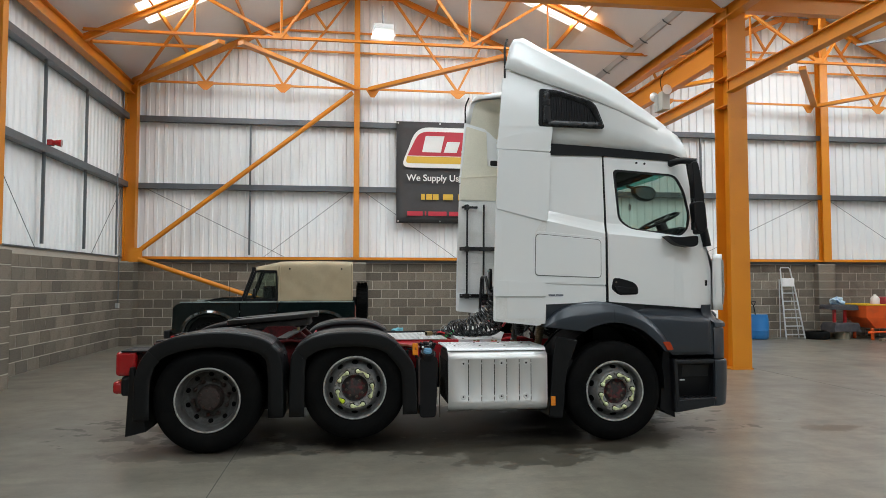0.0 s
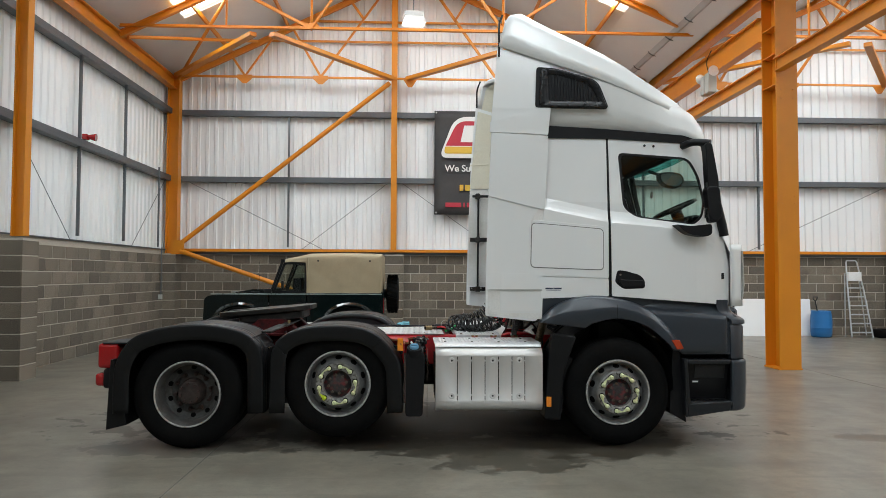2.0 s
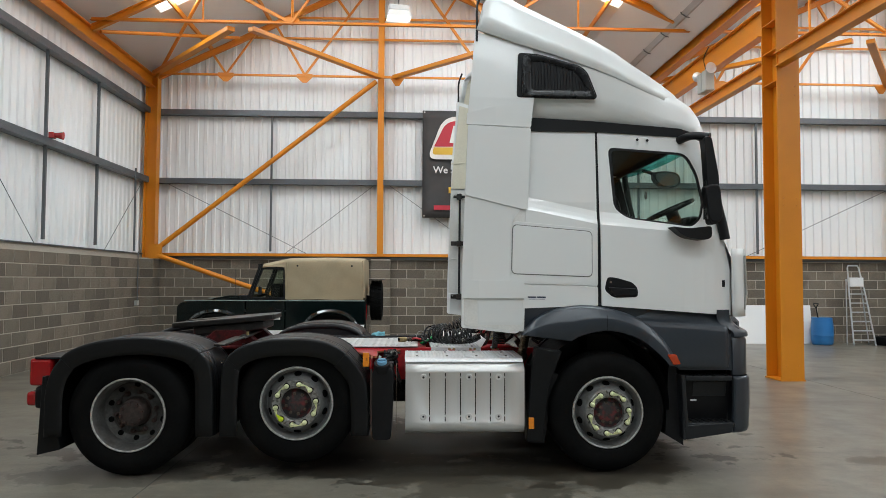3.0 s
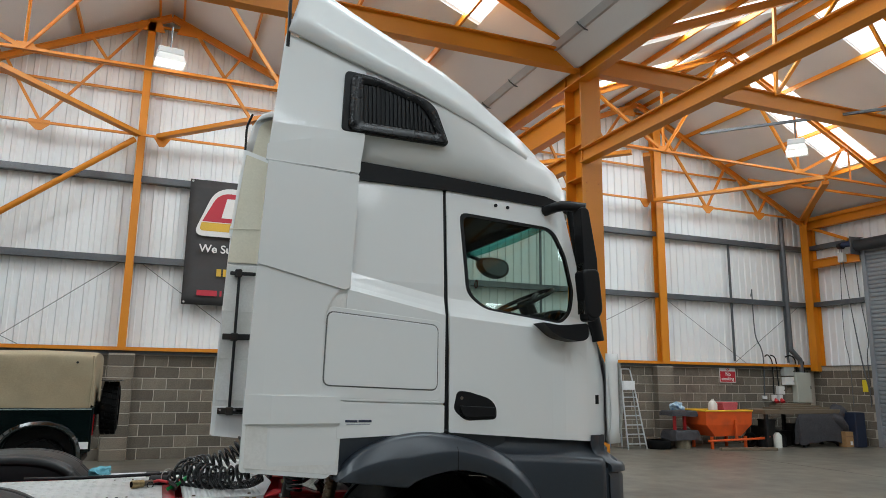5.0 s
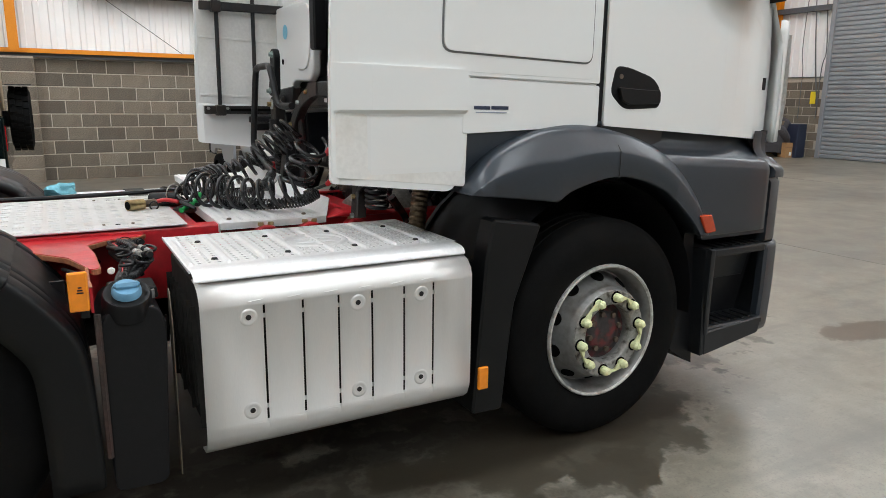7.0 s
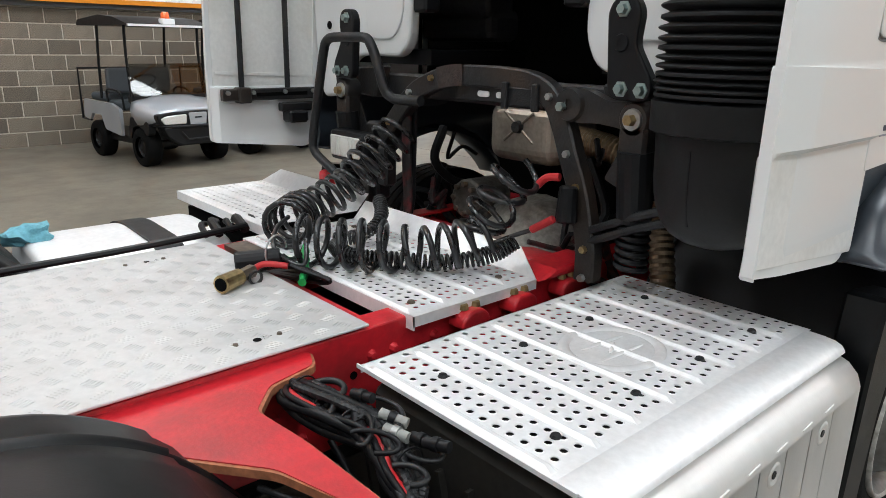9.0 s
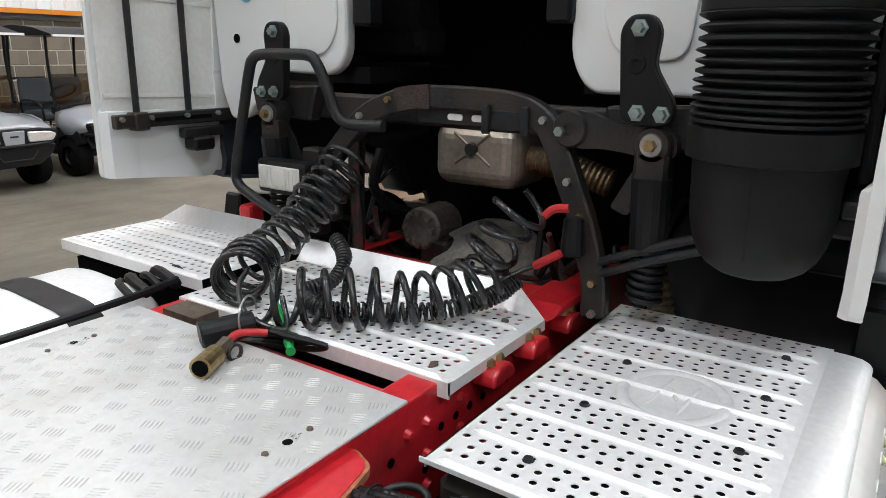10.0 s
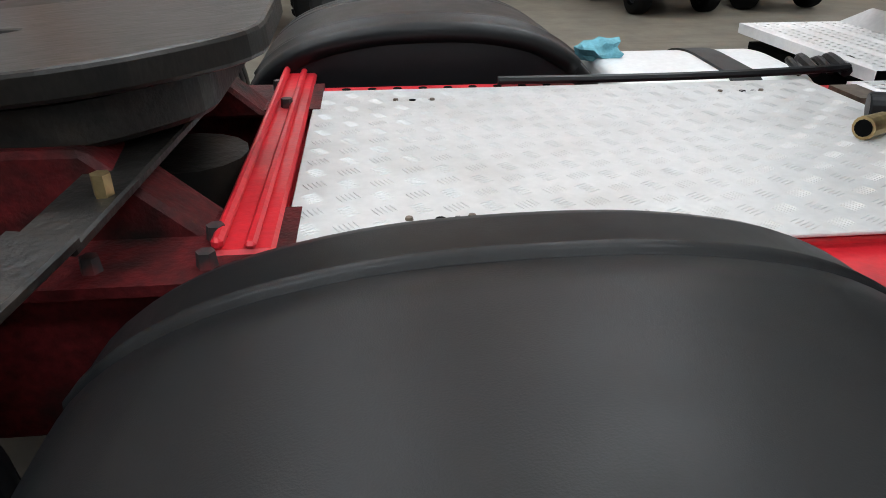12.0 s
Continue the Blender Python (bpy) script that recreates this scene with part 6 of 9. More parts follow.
# back wall of the cab with its two white lower panels and the dark engine tunnel
tp("cab_back", box(((2.03, -1.20, 2.05), (2.06, 1.20, 3.60))), WHITE, "white cab back wall", bevel=0.01)
for s in (NEAR, FAR):
    if s == FAR:
        o = rounded([(0.46, 2.06), (0.465, 1.66), (0.53, 1.588), (0.80, 1.594), (0.88, 1.575), (0.97, 1.46), (1.03, 1.405), (1.12, 1.395), (1.17, 1.52), (1.20, 2.06)], [0, 0.08, 0.05, 0.03, 0.04, 0.04, 0.03, 0.03, 0.03, 0], 4)
    else:
        o = rounded([(-0.40, 2.06), (-0.40, 1.66), (-0.46, 1.565), (-0.78, 1.565), (-1.14, 1.56), (-1.20, 2.06)], [0, 0.12, 0.05, 0.04, 0.04, 0], 4)
    bp = tp("back_panel", prism(o, "x", 1.985, 2.04), WHITE, "white lower back panel of the cab", bevel=0.015, segs=3)
    part("pressed_field", prism(rounded([(0.50 * s, 2.03), (0.50 * s, 1.75), (0.56 * s, 1.66), (0.74 * s, 1.66), (0.78 * s, 2.03)], 0.06, 4), "x", 1.975, 1.986), WHITE, bp, bevel=0.008, segs=2)
    part("panel_hole", cyl((1.984, 1.05 * s, 1.72), (1.981, 1.05 * s, 1.72), 0.018, n=12), DARK, bp)
    y0, y1 = sorted((0.41 * s, 0.33 * s))
    tp("foam_edge", box(((1.95, y0, 1.76), (2.03, y1, 2.06))), BLACK, bevel=0.01)
lab = tp("round_label", cyl((1.983, 0.98, 1.90), (1.98, 0.98, 1.90), 0.045, n=20), material("pale_blue_label", (0.22, 0.55, 0.72), 0.5, grain=0.1), "pale blue round label")
# near-black sheets added for the tunnel's unlit depth
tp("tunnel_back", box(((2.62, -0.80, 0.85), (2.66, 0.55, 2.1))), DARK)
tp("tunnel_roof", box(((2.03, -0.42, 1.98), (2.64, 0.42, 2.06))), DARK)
tp("tunnel_lintel", box(((2.02, -0.42, 1.88), (2.10, 0.42, 2.06))), BLACK, bevel=0.02)
tp("cab_floor", box(((2.06, -1.17, 1.56), (3.8, -0.42, 1.62)), ((2.06, 0.42, 1.56), (3.8, 1.17, 1.62)), ((2.4, -0.42, 1.95), (3.8, 0.42, 2.0))), BLACK)

# windscreen, front and corner
def front_ring(xf, z, w=1.2, bow=0.10):
    pts = []
    for k in range(13):
        u = -1 + 2 * k / 12
        pts.append((xf + bow * (1 - u * u) - 0.16 * max(0, abs(u) - 0.7) ** 1.5 * 3, w * u, z))
    return pts


ws = tp("windscreen", loft([front_ring(3.80, 2.02, 1.19), front_ring(3.74, 2.3, 1.17), front_ring(3.68, 2.6, 1.15), front_ring(3.62, 2.9, 1.12)]), glass("windscreen_glass", (0.80, 0.92, 0.89)), "tinted windscreen", smooth=True)
ws.visible_shadow = False
tp("sunstrip", loft([front_ring(3.610, 2.845, 1.115), front_ring(3.595, 2.92, 1.11)]), glass("teal_sunstrip", (0.14, 0.55, 0.54)), "teal tinted sunstrip", smooth=True)
for s in (NEAR, FAR):
    bm = bmesh.new()
    add_tube(bm, [(3.62, 1.15 * s, 2.92), (3.68, 1.165 * s, 2.55), (3.78, 1.175 * s, 2.1), (3.80, 1.18 * s, 1.98)], [0.035, 0.04, 0.045, 0.045], 10)
    tp("windscreen_pillar", bm, BLACK, "black windscreen pillar", smooth=True)
tp("front_panel", loft([front_ring(3.93, 1.30, 1.21, 0.08), front_ring(3.95, 1.5, 1.21, 0.08), front_ring(3.94, 1.78, 1.2, 0.08), front_ring(3.86, 1.98, 1.19, 0.08), front_ring(3.80, 2.04, 1.18, 0.08)]), WHITE, "white front panel", smooth=True)
for s in (NEAR, FAR):
    bm = loft([[(3.86 + dx, (1.20 - 0.03 * k) * s, z) for k, dx in enumerate((0.0, 0.07, 0.12, 0.15))] for z in (1.30, 1.40, 1.70, 1.84, 1.90)])
    ob = tp("corner_fairing", bm, WHITE, "white wind deflector at the front corner", smooth=True)
    ob.modifiers.new("thickness", "SOLIDIFY").thickness = 0.02
    tp("corner_strip", tube([(3.99, 1.13 * s, 1.36), (4.01, 1.13 * s, 1.5), (4.0, 1.13 * s, 1.84)], 0.012, 8), STEEL, "bright corner strip")

# mirrors
for s in (NEAR, FAR):
    mir = tp("mirror_arm", tube([(3.40, 1.17 * s, 2.86), (3.46, 1.30 * s, 2.875), (3.58, 1.40 * s, 2.85)], 0.035, 10, 3), BLACK, "black exterior mirror", smooth=True)
    y0, y1 = sorted((1.43 * s, 1.33 * s))
    part("mirror_head", prism(rounded([(3.52, 2.85), (3.585, 2.845), (3.645, 2.50), (3.65, 2.12), (3.60, 2.09), (3.56, 2.10)], 0.03, 4), "y", y0, y1), BLACK, mir, bevel=0.03, segs=3)
    part("lower_mirror", prism(rounded([(3.52, 2.43), (3.65, 2.44), (3.675, 2.16), (3.63, 2.10), (3.55, 2.13)], 0.045, 4), "y", *sorted((1.44 * s, 1.33 * s))), BLACK, mir, bevel=0.03, segs=3)
    part("lower_arm", prism(rounded([(3.26, 2.078), (3.40, 2.062), (3.60, 2.085), (3.60, 1.985), (3.54, 1.962), (3.37, 1.985)], [0.01, 0.05, 0.03, 0.04, 0.05, 0.06], 5), "y", *sorted((1.375 * s, 1.215 * s))), BLACK, mir, bevel=0.02, segs=3)
    part("mirror_glass", box(((3.54, y0 + 0.012, 2.14), (3.546, y1 - 0.012, 2.80))), material("mirror_glass", (0.9, 0.9, 0.9), 0.03, 1.0, grain=0.0), mir)

# inside the cab
tp("dashboard", prism(rounded([(3.30, 1.62), (3.70, 1.62), (3.74, 2.10), (3.60, 2.20), (3.45, 2.18), (3.36, 2.05)], 0.06, 4), "y", -1.10, 1.10), BLACK, "dark dashboard", bevel=0.02)
for yc in (-0.70, 0.72):
    seat = tp("seat_back", prism(rounded([(2.42, 1.75), (2.62, 1.75), (2.50, 2.62), (2.36, 2.62)], 0.05, 4), "y", yc - 0.24, yc + 0.24), material("seat_cloth", (0.03, 0.03, 0.034), 0.9, grain=0.2), "dark cab seat", bevel=0.04, segs=2)
    part("seat_cushion", box(((2.45, yc - 0.25, 1.66), (2.98, yc + 0.25, 1.80))), MATS["seat_cloth"], seat, bevel=0.04, segs=2)
wheel_m = Matrix.Translation((3.50, -0.68, 2.29)) @ Matrix.Rotation(radians(-25), 4, "Y")
bm = bmesh.new()
add_tube(bm, [wheel_m @ Vector((0.225 * math.cos(a), 0.225 * math.sin(a), 0)) for a in [2 * math.pi * k / 28 for k in range(29)]], 0.016, 8)
sw = tp("steering_wheel", bm, BLACK, "black steering wheel", smooth=True)
bm = bmesh.new()
for a in (0.5, 2.6, 4.7):
    add_member(bm, wheel_m @ Vector((0, 0, -0.03)), wheel_m @ Vector((0.22 * math.cos(a), 0.22 * math.sin(a), 0)), 0.04, 0.015)
add_cyl(bm, wheel_m @ Vector((0, 0, -0.25)), wheel_m @ Vector((0, 0, 0.01)), 0.06, n=12)
part("steering_spokes", bm, BLACK, sw)
tp("sun_visor", box(((3.50, -1.08, 2.84), (3.54, 1.08, 2.92))), MATS["seat_cloth"], "dark cab sun visor", bevel=0.01)
kerb = tp("front_mirror", prism(rounded([(4.03, 2.965), (4.20, 2.985), (4.36, 2.955), (4.385, 2.83), (4.29, 2.755), (4.12, 2.78), (4.03, 2.87)], 0.07, 4), "y", 1.27, 1.38), BLACK, "black front-view mirror on a bent arm", bevel=0.03, segs=3)
part("front_mirror_glass", prism(rounded([(4.06, 2.945), (4.20, 2.962), (4.335, 2.935), (4.355, 2.84), (4.28, 2.78), (4.13, 2.80), (4.06, 2.875)], 0.06, 4), "y", 1.264, 1.269), material("dull_mirror", (0.30, 0.32, 0.32), 0.12, 0.9, grain=0.02), kerb)
part("front_mirror_arm", tube([(3.66, 1.10, 2.93), (3.80, 1.22, 2.99), (4.05, 1.33, 2.95)], 0.022, 8, 4), BLACK, kerb, smooth=True)
for yc in (-0.70, 0.72):
    tp("head_restraint", prism(rounded([(2.36, 2.60), (2.52, 2.60), (2.48, 2.86), (2.36, 2.85)], 0.05, 4), "y", yc - 0.15, yc + 0.15), MATS["seat_cloth"], "dark head restraint", bevel=0.035, segs=2)
tp("bunk_curtain", prism([(2.62, 1.70), (2.74, 1.70), (2.72, 2.90), (2.60, 2.90)], "y", 0.80, 1.17), MATS["seat_cloth"], "dark gathered bunk curtain", bevel=0.03)
tp("headlining", box(((2.10, -1.14, 2.90), (3.60, 1.14, 2.94))), material("cab_headlining", (0.06, 0.058, 0.055), 0.9, grain=0.1), "grey cab headlining", bevel=0.01)
tp("interior_back", box(((2.07, -1.15, 2.02), (2.10, 1.15, 3.0))), material("cab_trim", (0.035, 0.034, 0.034), 0.8, grain=0.1), "dark grey rear trim of the cab")
disc = tp("no_smoking_sticker", cyl((3.742, 0.72, 2.60), (3.746, 0.72, 2.60), 0.045, n=24), PRINTW_EARLY, "round no-smoking sticker on the windscreen")
part("sticker_ring", lathe([(0.030, 0.0), (0.042, 0.0), (0.042, 0.002), (0.030, 0.002)], (3.741, 0.72, 2.60), "x", 24, -1), REDLENS, disc)

# grey lower cab
def sill_in(x, z):
    """Hollow band between the door and the panel over the steps."""
    return 0.03 * max(0, 1 - abs(z - 1.22) / 0.09) ** 0.7 + (0.075 if x > 2.95 and z > 1.21 else 0.0) * min(1, (z - 1.21) / 0.05 if z > 1.21 else 0) + 0.44 * max(0, x - 3.35) ** 2 * min(1, max(0, (z - 1.215) / 0.06))


both("grey_sill", [(1.99, 1.14), (1.995, 1.385), (2.66, 1.415), (3.865, 1.335), (3.90, 1.20), (3.89, 0.84), (3.36, 0.84), (3.26, 1.0), (3.10, 1.13), (2.92, 1.20), (2.72, 1.22), (2.52, 1.18), (2.40, 1.10)], GREY, 1.236, 0.03, shape=sill_in,
     cuts_x=(3.62, 3.7, 3.78, 3.85), cuts_z=(1.15, 1.18, 1.2, 1.22, 1.24, 1.26, 1.29), bevel=0, label="dark grey hollow panel under the door", smooth=True)


def arch_panel(s):
    """Moulded wheel arch: a sloped upper band, a crease, and an upright face down to the lip."""
    outer = smooth_path([(1.975, 0, 1.150), (2.09, 0, 1.282), (2.26, 0, 1.364), (2.42, 0, 1.395), (2.56, 0, 1.399), (2.70, 0, 1.380), (2.88, 0, 1.334), (3.04, 0, 1.258), (3.17, 0, 1.150), (3.265, 0, 1.030), (3.335, 0, 0.885)], 5)
    foot = [Vector((1.975, 0, 1.146)).lerp(Vector((2.395, 0, 1.094)), k / 15) for k in range(15)]
    inner = foot + smooth_path([(2.395, 0, 1.094), (2.475, 0, 1.138), (2.67, 0, 1.182), (2.84, 0, 1.164), (2.99, 0, 1.108), (3.105, 0, 1.022), (3.19, 0, 0.945), (3.24, 0, 0.885)], 5)
    rows = []
    for a, b in zip(outer, inner):
        row = []
        for f, y in ((0, 1.19), (0.0, 1.250), (0.015, 1.266), (0.05, 1.281), (0.12, 1.294), (0.38, 1.322), (0.42, 1.327), (0.47, 1.330), (0.96, 1.327), (0.99, 1.322), (1.0, 1.314), (1.0, 1.304), (0.98, 1.10)):
            p = a.lerp(b, f)
            row.append((p.x, y * s, p.z))
        rows.append(row)
    return loft(rows)


for s in (NEAR, FAR):
    tp("wheel_arch", arch_panel(s), GREY, "dark grey moulded wheel arch", smooth=True).modifiers.new("thickness", "SOLIDIFY").thickness = 0.006
    for (x, z0, z1), (ya, yb) in zip(((2.70, 1.182, 1.295), (2.70, 1.293, 1.378)), ((1.3325, 1.3325), (1.3325, 1.270))):
        tp("arch_joint", loft([[(x, ya * s, z0), (x + 0.005, ya * s, z0)], [(x, yb * s if z0 > 1.2 else ya * s, z1), (x + 0.005, yb * s if z0 > 1.2 else ya * s, z1)]]), BLACK)
    # liner
    if s == NEAR:
        bm = loft([[(2.66 + 0.585 * math.cos(a), y * s, 0.56 + 0.60 * math.sin(a)) for a in [math.pi * (k / 20) * 1.06 - 0.1 for k in range(21)]] for y in (1.29, 0.62)])
        tp("arch_liner", bm, BLACK, "black wheel arch liner", smooth=True)
        y0, y1 = sorted((0.63 * s, 0.60 * s))
        tp("liner_wall", prism([(2.66 + 0.60 * math.cos(math.pi * k / 16), 0.56 + 0.62 * math.sin(math.pi * k / 16)) for k in range(17)] + [(2.06, 0.45), (3.26, 0.45)], "y", y0, y1), BLACK)
        y0, y1 = sorted((1.20 * s, 0.70 * s))
        tp("liner_front", prism([(3.24, 0.28), (3.40, 0.185), (3.34, 0.86), (3.28, 0.95)], "y", y0, y1), BLACK, "black liner between wheel and steps")
    y0, y1 = sorted((1.20 * s, 0.70 * s))
    tp("flap_inner", prism([(2.05, 0.22), (2.18, 0.21), (2.22, 0.45), (2.30, 0.80), (2.10, 0.84)], "y", y0, y1), BLACK, "black inner guard")
    y0, y1 = sorted((1.325 * s, 1.22 * s))
    tp("front_arch_flap", prism(rounded([(2.005, 0.255), (2.148, 0.250), (2.172, 0.50), (2.195, 0.70), (2.315, 1.012), (2.085, 1.048), (2.055, 0.90)], 0.012, 2), "y", y0, y1), FENDER, "dark grey guard behind the front wheel", bevel=0.01)
    y0, y1 = sorted((1.338 * s, 1.322 * s))
    tp("marker_lamp", box(((2.024, y0, 0.362), (2.070, y1, 0.456))), AMBER, "amber rectangular side marker lamp", bevel=0.004)
    y0, y1 = sorted((1.340 * s, 1.30 * s))
    tp("arch_lamp", prism(rounded([(3.214, 0.985), (3.292, 0.985), (3.332, 0.902), (3.266, 0.896)], 0.008, 2), "y", y0, y1), material("orange_red_lens", (0.45, 0.045, 0.008), 0.2, grain=0.08, coat=0.5), "orange-red side repeater", bevel=0.004)
    # panel over the steps with a rolled shoulder
    cols = ((0.0, 0.0), (3.40, 0.0), (3.6, 0.0), (3.74, 0.003), (3.775, 0.009), (3.786, 0.02), (3.788, 0.05))
    rows = ((0.868, 0.05, 3.325), (0.866, 0.006, 3.325), (0.872, 0.0, 3.322), (0.95, 0.0, 3.285), (1.03, 0.0, 3.238), (1.10, 0.0, 3.175), (1.165, 0.0, 3.10), (1.180, 0.003, 3.08), (1.205, 0.016, 3.04), (1.212, 0.024, 3.03))
    rise = lambda x, z: z + (0.07 * (3.79 - x) if z > 1.1 else 0.0)
    tp("step_panel", loft([[(x or back, (1.274 - d - e) * s, rise(x or back, z)) for x, d in cols] for z, e, back in rows]), GREY, "dark grey panel over the steps", smooth=True)
    cols = ((2.66, 0.0), (2.95, 0.0), (3.2, 0.0), (3.4, 0.0), (3.6, 0.0), (3.72, 0.004), (3.76, 0.012), (3.80, 0.03), (3.83, 0.07))
    rows = ((1.20, 0.05), (1.208, 0.020), (1.214, 0.026), (1.228, 0.040), (1.248, 0.056), (1.275, 0.072), (1.31, 0.084), (1.38, 0.090))
    tp("sill_cove", loft([[(x + 0.5 * d * (z - 1.21) / 0.1, (1.274 - d - e - 0.40 * max(0, x - 3.35) ** 2 * min(1, max(0, (z - 1.215) / 0.08))) * s, z + 0.06 * max(0, 1 - (z - 1.20) / 0.15) * (3.79 - x)) for x, d in cols] for z, e in rows]), GREY, "dark grey coved sill under the cab door", smooth=True)
    # bumper corner column, with a joint and a neck up to the cab
    col = ((3.822, 0.05), (3.822, 0.012), (3.835, 0.0), (3.90, 0.004), (3.965, 0.045), (4.015, 0.12), (4.045, 0.25), (4.06, 0.5))
    low = ((0.30, 0.02, -0.02), (0.315, 0.005, -0.004), (0.34, 0.0, 0.0), (0.55, 0.0, 0.012), (0.755, 0.0, 0.012), (0.775, 0.004, 0.008), (0.785, 0.02, 0.0))
    ob = tp("bumper_corner", loft([[(x + g, (1.252 - d - e) * s, z) for x, d in col] for z, e, g in low]), GREY, "dark grey bumper corner", smooth=True)
    top = ((0.79, 0.02, -0.012), (0.80, 0.008, -0.010), (1.10, 0.006, -0.012), (1.118, 0.016, -0.022), (1.124, 0.016, -0.022), (1.128, -0.004, 0.0), (1.16, -0.004, -0.002), (1.178, 0.004, -0.014), (1.194, 0.016, -0.040), (1.212, 0.030, -0.070), (1.235, 0.042, -0.098), (1.265, 0.050, -0.118), (1.30, 0.052, -0.128), (1.36, 0.048, -0.128))
    part("upper_corner", loft([[(x + (g if x > 3.83 else 0), (1.252 - d - e) * s, z) for x, d in col] for z, e, g in top]), GREY, ob, smooth=True)
    part("corner_gap", prism([(3.80, 0.86), (3.83, 0.86), (3.83, 1.20), (3.80, 1.20)], "y", *sorted((1.225 * s, 1.18 * s))), BLACK, ob)
    ys = lambda a, b: sorted((a * s, b * s))
    y0, y1 = ys(1.262, 1.07)
    st = tp("cab_step", box(((3.40, y0, 0.748), (3.815, y1, 0.790))), STEPGREY, "dark grey cab step", bevel=0.01, segs=2)
    y0, y1 = ys(1.272, 1.06)
    part("lower_step", box(((3.39, y0, 0.355), (3.835, y1, 0.392))), STEPGREY, st, bevel=0.008)
    # riser in black: the recess's shade is put into its colour
    part("step_riser", prism([(1.095 * s, 0.39), (1.175 * s, 0.76), (1.145 * s, 0.76), (1.065 * s, 0.39)], "x", 3.42, 3.83), BLACK, st)
    part("riser_back", prism([(1.085 * s, 0.788), (1.13 * s, 0.88), (1.10 * s, 0.88), (1.06 * s, 0.788)], "x", 3.36, 3.83), STEPGREY, st)
    part("step_pocket", prism([(1.146 * s, 0.60), (1.174 * s, 0.73), (1.166 * s, 0.73), (1.138 * s, 0.60)], "x", 3.50, 3.80), STEPGREY, st, bevel=0.004)
    part("small_sticker", box(((3.49, ys(1.137, 1.134)[0], 0.557), (3.545, ys(1.137, 1.134)[1], 0.572))), ALUDULL, st)
    part("lower_skirt", prism(rounded([(3.392, 0.250), (3.80, 0.310), (3.815, 0.398), (3.386, 0.372)], 0.012, 2), "y", *ys(1.280, 1.25)), STEPGREY, st, bevel=0.006)
    part("step_post", loft([[(x + a, (y - b) * s, z) for a, b in ((0, 0.03), (0, 0.004), (0.005, 0), (0.030, 0.003), (0.036, 0.008), (0.036, 0.03))] for x, y, z in ((3.345, 1.300, 0.806), (3.342, 1.318, 0.800), (3.352, 1.308, 0.66), (3.366, 1.294, 0.50), (3.384, 1.282, 0.36))]), STEPGREY, st, "pale-edged upright of the step", smooth=True)
    part("step_side", prism([(3.372, 0.25), (3.396, 0.25), (3.375, 0.80), (3.35, 0.80)], "y", *ys(1.276, 0.98)), STEPGREY, st, bevel=0.004)
    for z, n, ya, yb in ((0.790, 6, 1.236, 1.11), (0.392, 6, 1.246, 1.12)):
        for k in range(n):
            y0, y1 = ys(ya, yb)
            part("step_tread", box(((3.47 + k * 0.058, y0, z), (3.50 + k * 0.058, y1, z + 0.008))), BLACK, st, bevel=0.002)
tp("front_bumper", box(((3.95, -0.9, 0.30), (4.07, 0.9, 1.28))), GREY, bevel=0.04)


# ---- gear behind the cab ----
arch_pts = [(1.82, -0.598, 0.965), (1.83, -0.59, 1.05), (1.84, -0.565, 1.13), (1.85, -0.53, 1.226), (1.85, -0.488, 1.322), (1.855, -0.448, 1.41), (1.86, -0.40, 1.485), (1.865, -0.326, 1.524), (1.87, -0.223, 1.538), (1.87, -0.082, 1.542), (1.87, 0.052, 1.538), (1.865, 0.16, 1.516), (1.855, 0.274, 1.46), (1.85, 0.399, 1.337), (1.84, 0.52, 1.20), (1.82, 0.56, 0.97)]


def strip_sweep(pts, w, h, steps=4):
    """A flat bar bent in the y-z plane, w deep along x and h across."""
    p = smooth_path(pts, steps)
    rows = []
    for i, q in enumerate(p):
        t = (p[min(i + 1, len(p) - 1)] - p[max(i - 1, 0)]).normalized()
        n = Vector((0, -t.z, t.y)).normalized()
        rows.append([q + n * a + Vector((b, 0, 0)) for a, b in ((-h / 2, -w / 2), (h / 2, -w / 2), (h / 2, w / 2), (-h / 2, w / 2))])
    bm = loft(rows, True)
    return bm


arch = tp("cab_support_arch", strip_sweep(arch_pts, 0.05, 0.072), RUSTYSTEEL, "black steel cab support arch with rust", bevel=0.006)
for i in (0, 1, 3, 4, 6, 11, 12, 13):
    x, y, z = arch_pts[i]
    part("arch_bolt", cyl((x - 0.024, y, z + 0.01), (x - 0.038, y, z + 0.01), 0.013, 0.011, 6), BRASS if i % 2 else STEEL, arch)
part("rust_patch", strip_sweep([(1.866, 0.13, 1.527), (1.866, 0.07, 1.538), (1.866, 0.0, 1.543)], 0.05, 0.0735), RUST, arch)
part("arch_plate", box(((1.84, -0.38, 1.455), (1.86, -0.20, 1.515)), ((1.825, -0.355, 1.445), (1.845, -0.33, 1.53)), ((1.825, -0.225, 1.445), (1.845, -0.20, 1.53))), BLACKSTEEL, arch, bevel=0.004)
for y in (-0.173, -0.085):
    part("light_slot", prism(rounded([(y - 0.028, 1.474), (y + 0.028, 1.474), (y + 0.028, 1.494), (y - 0.028, 1.494)], 0.012, 3), "x", 1.862, 1.866), ALUDULL, arch)
part("slot_plate", box(((1.866, -0.38, 1.458), (1.88, 0.06, 1.52))), BLACKSTEEL, arch, bevel=0.004)

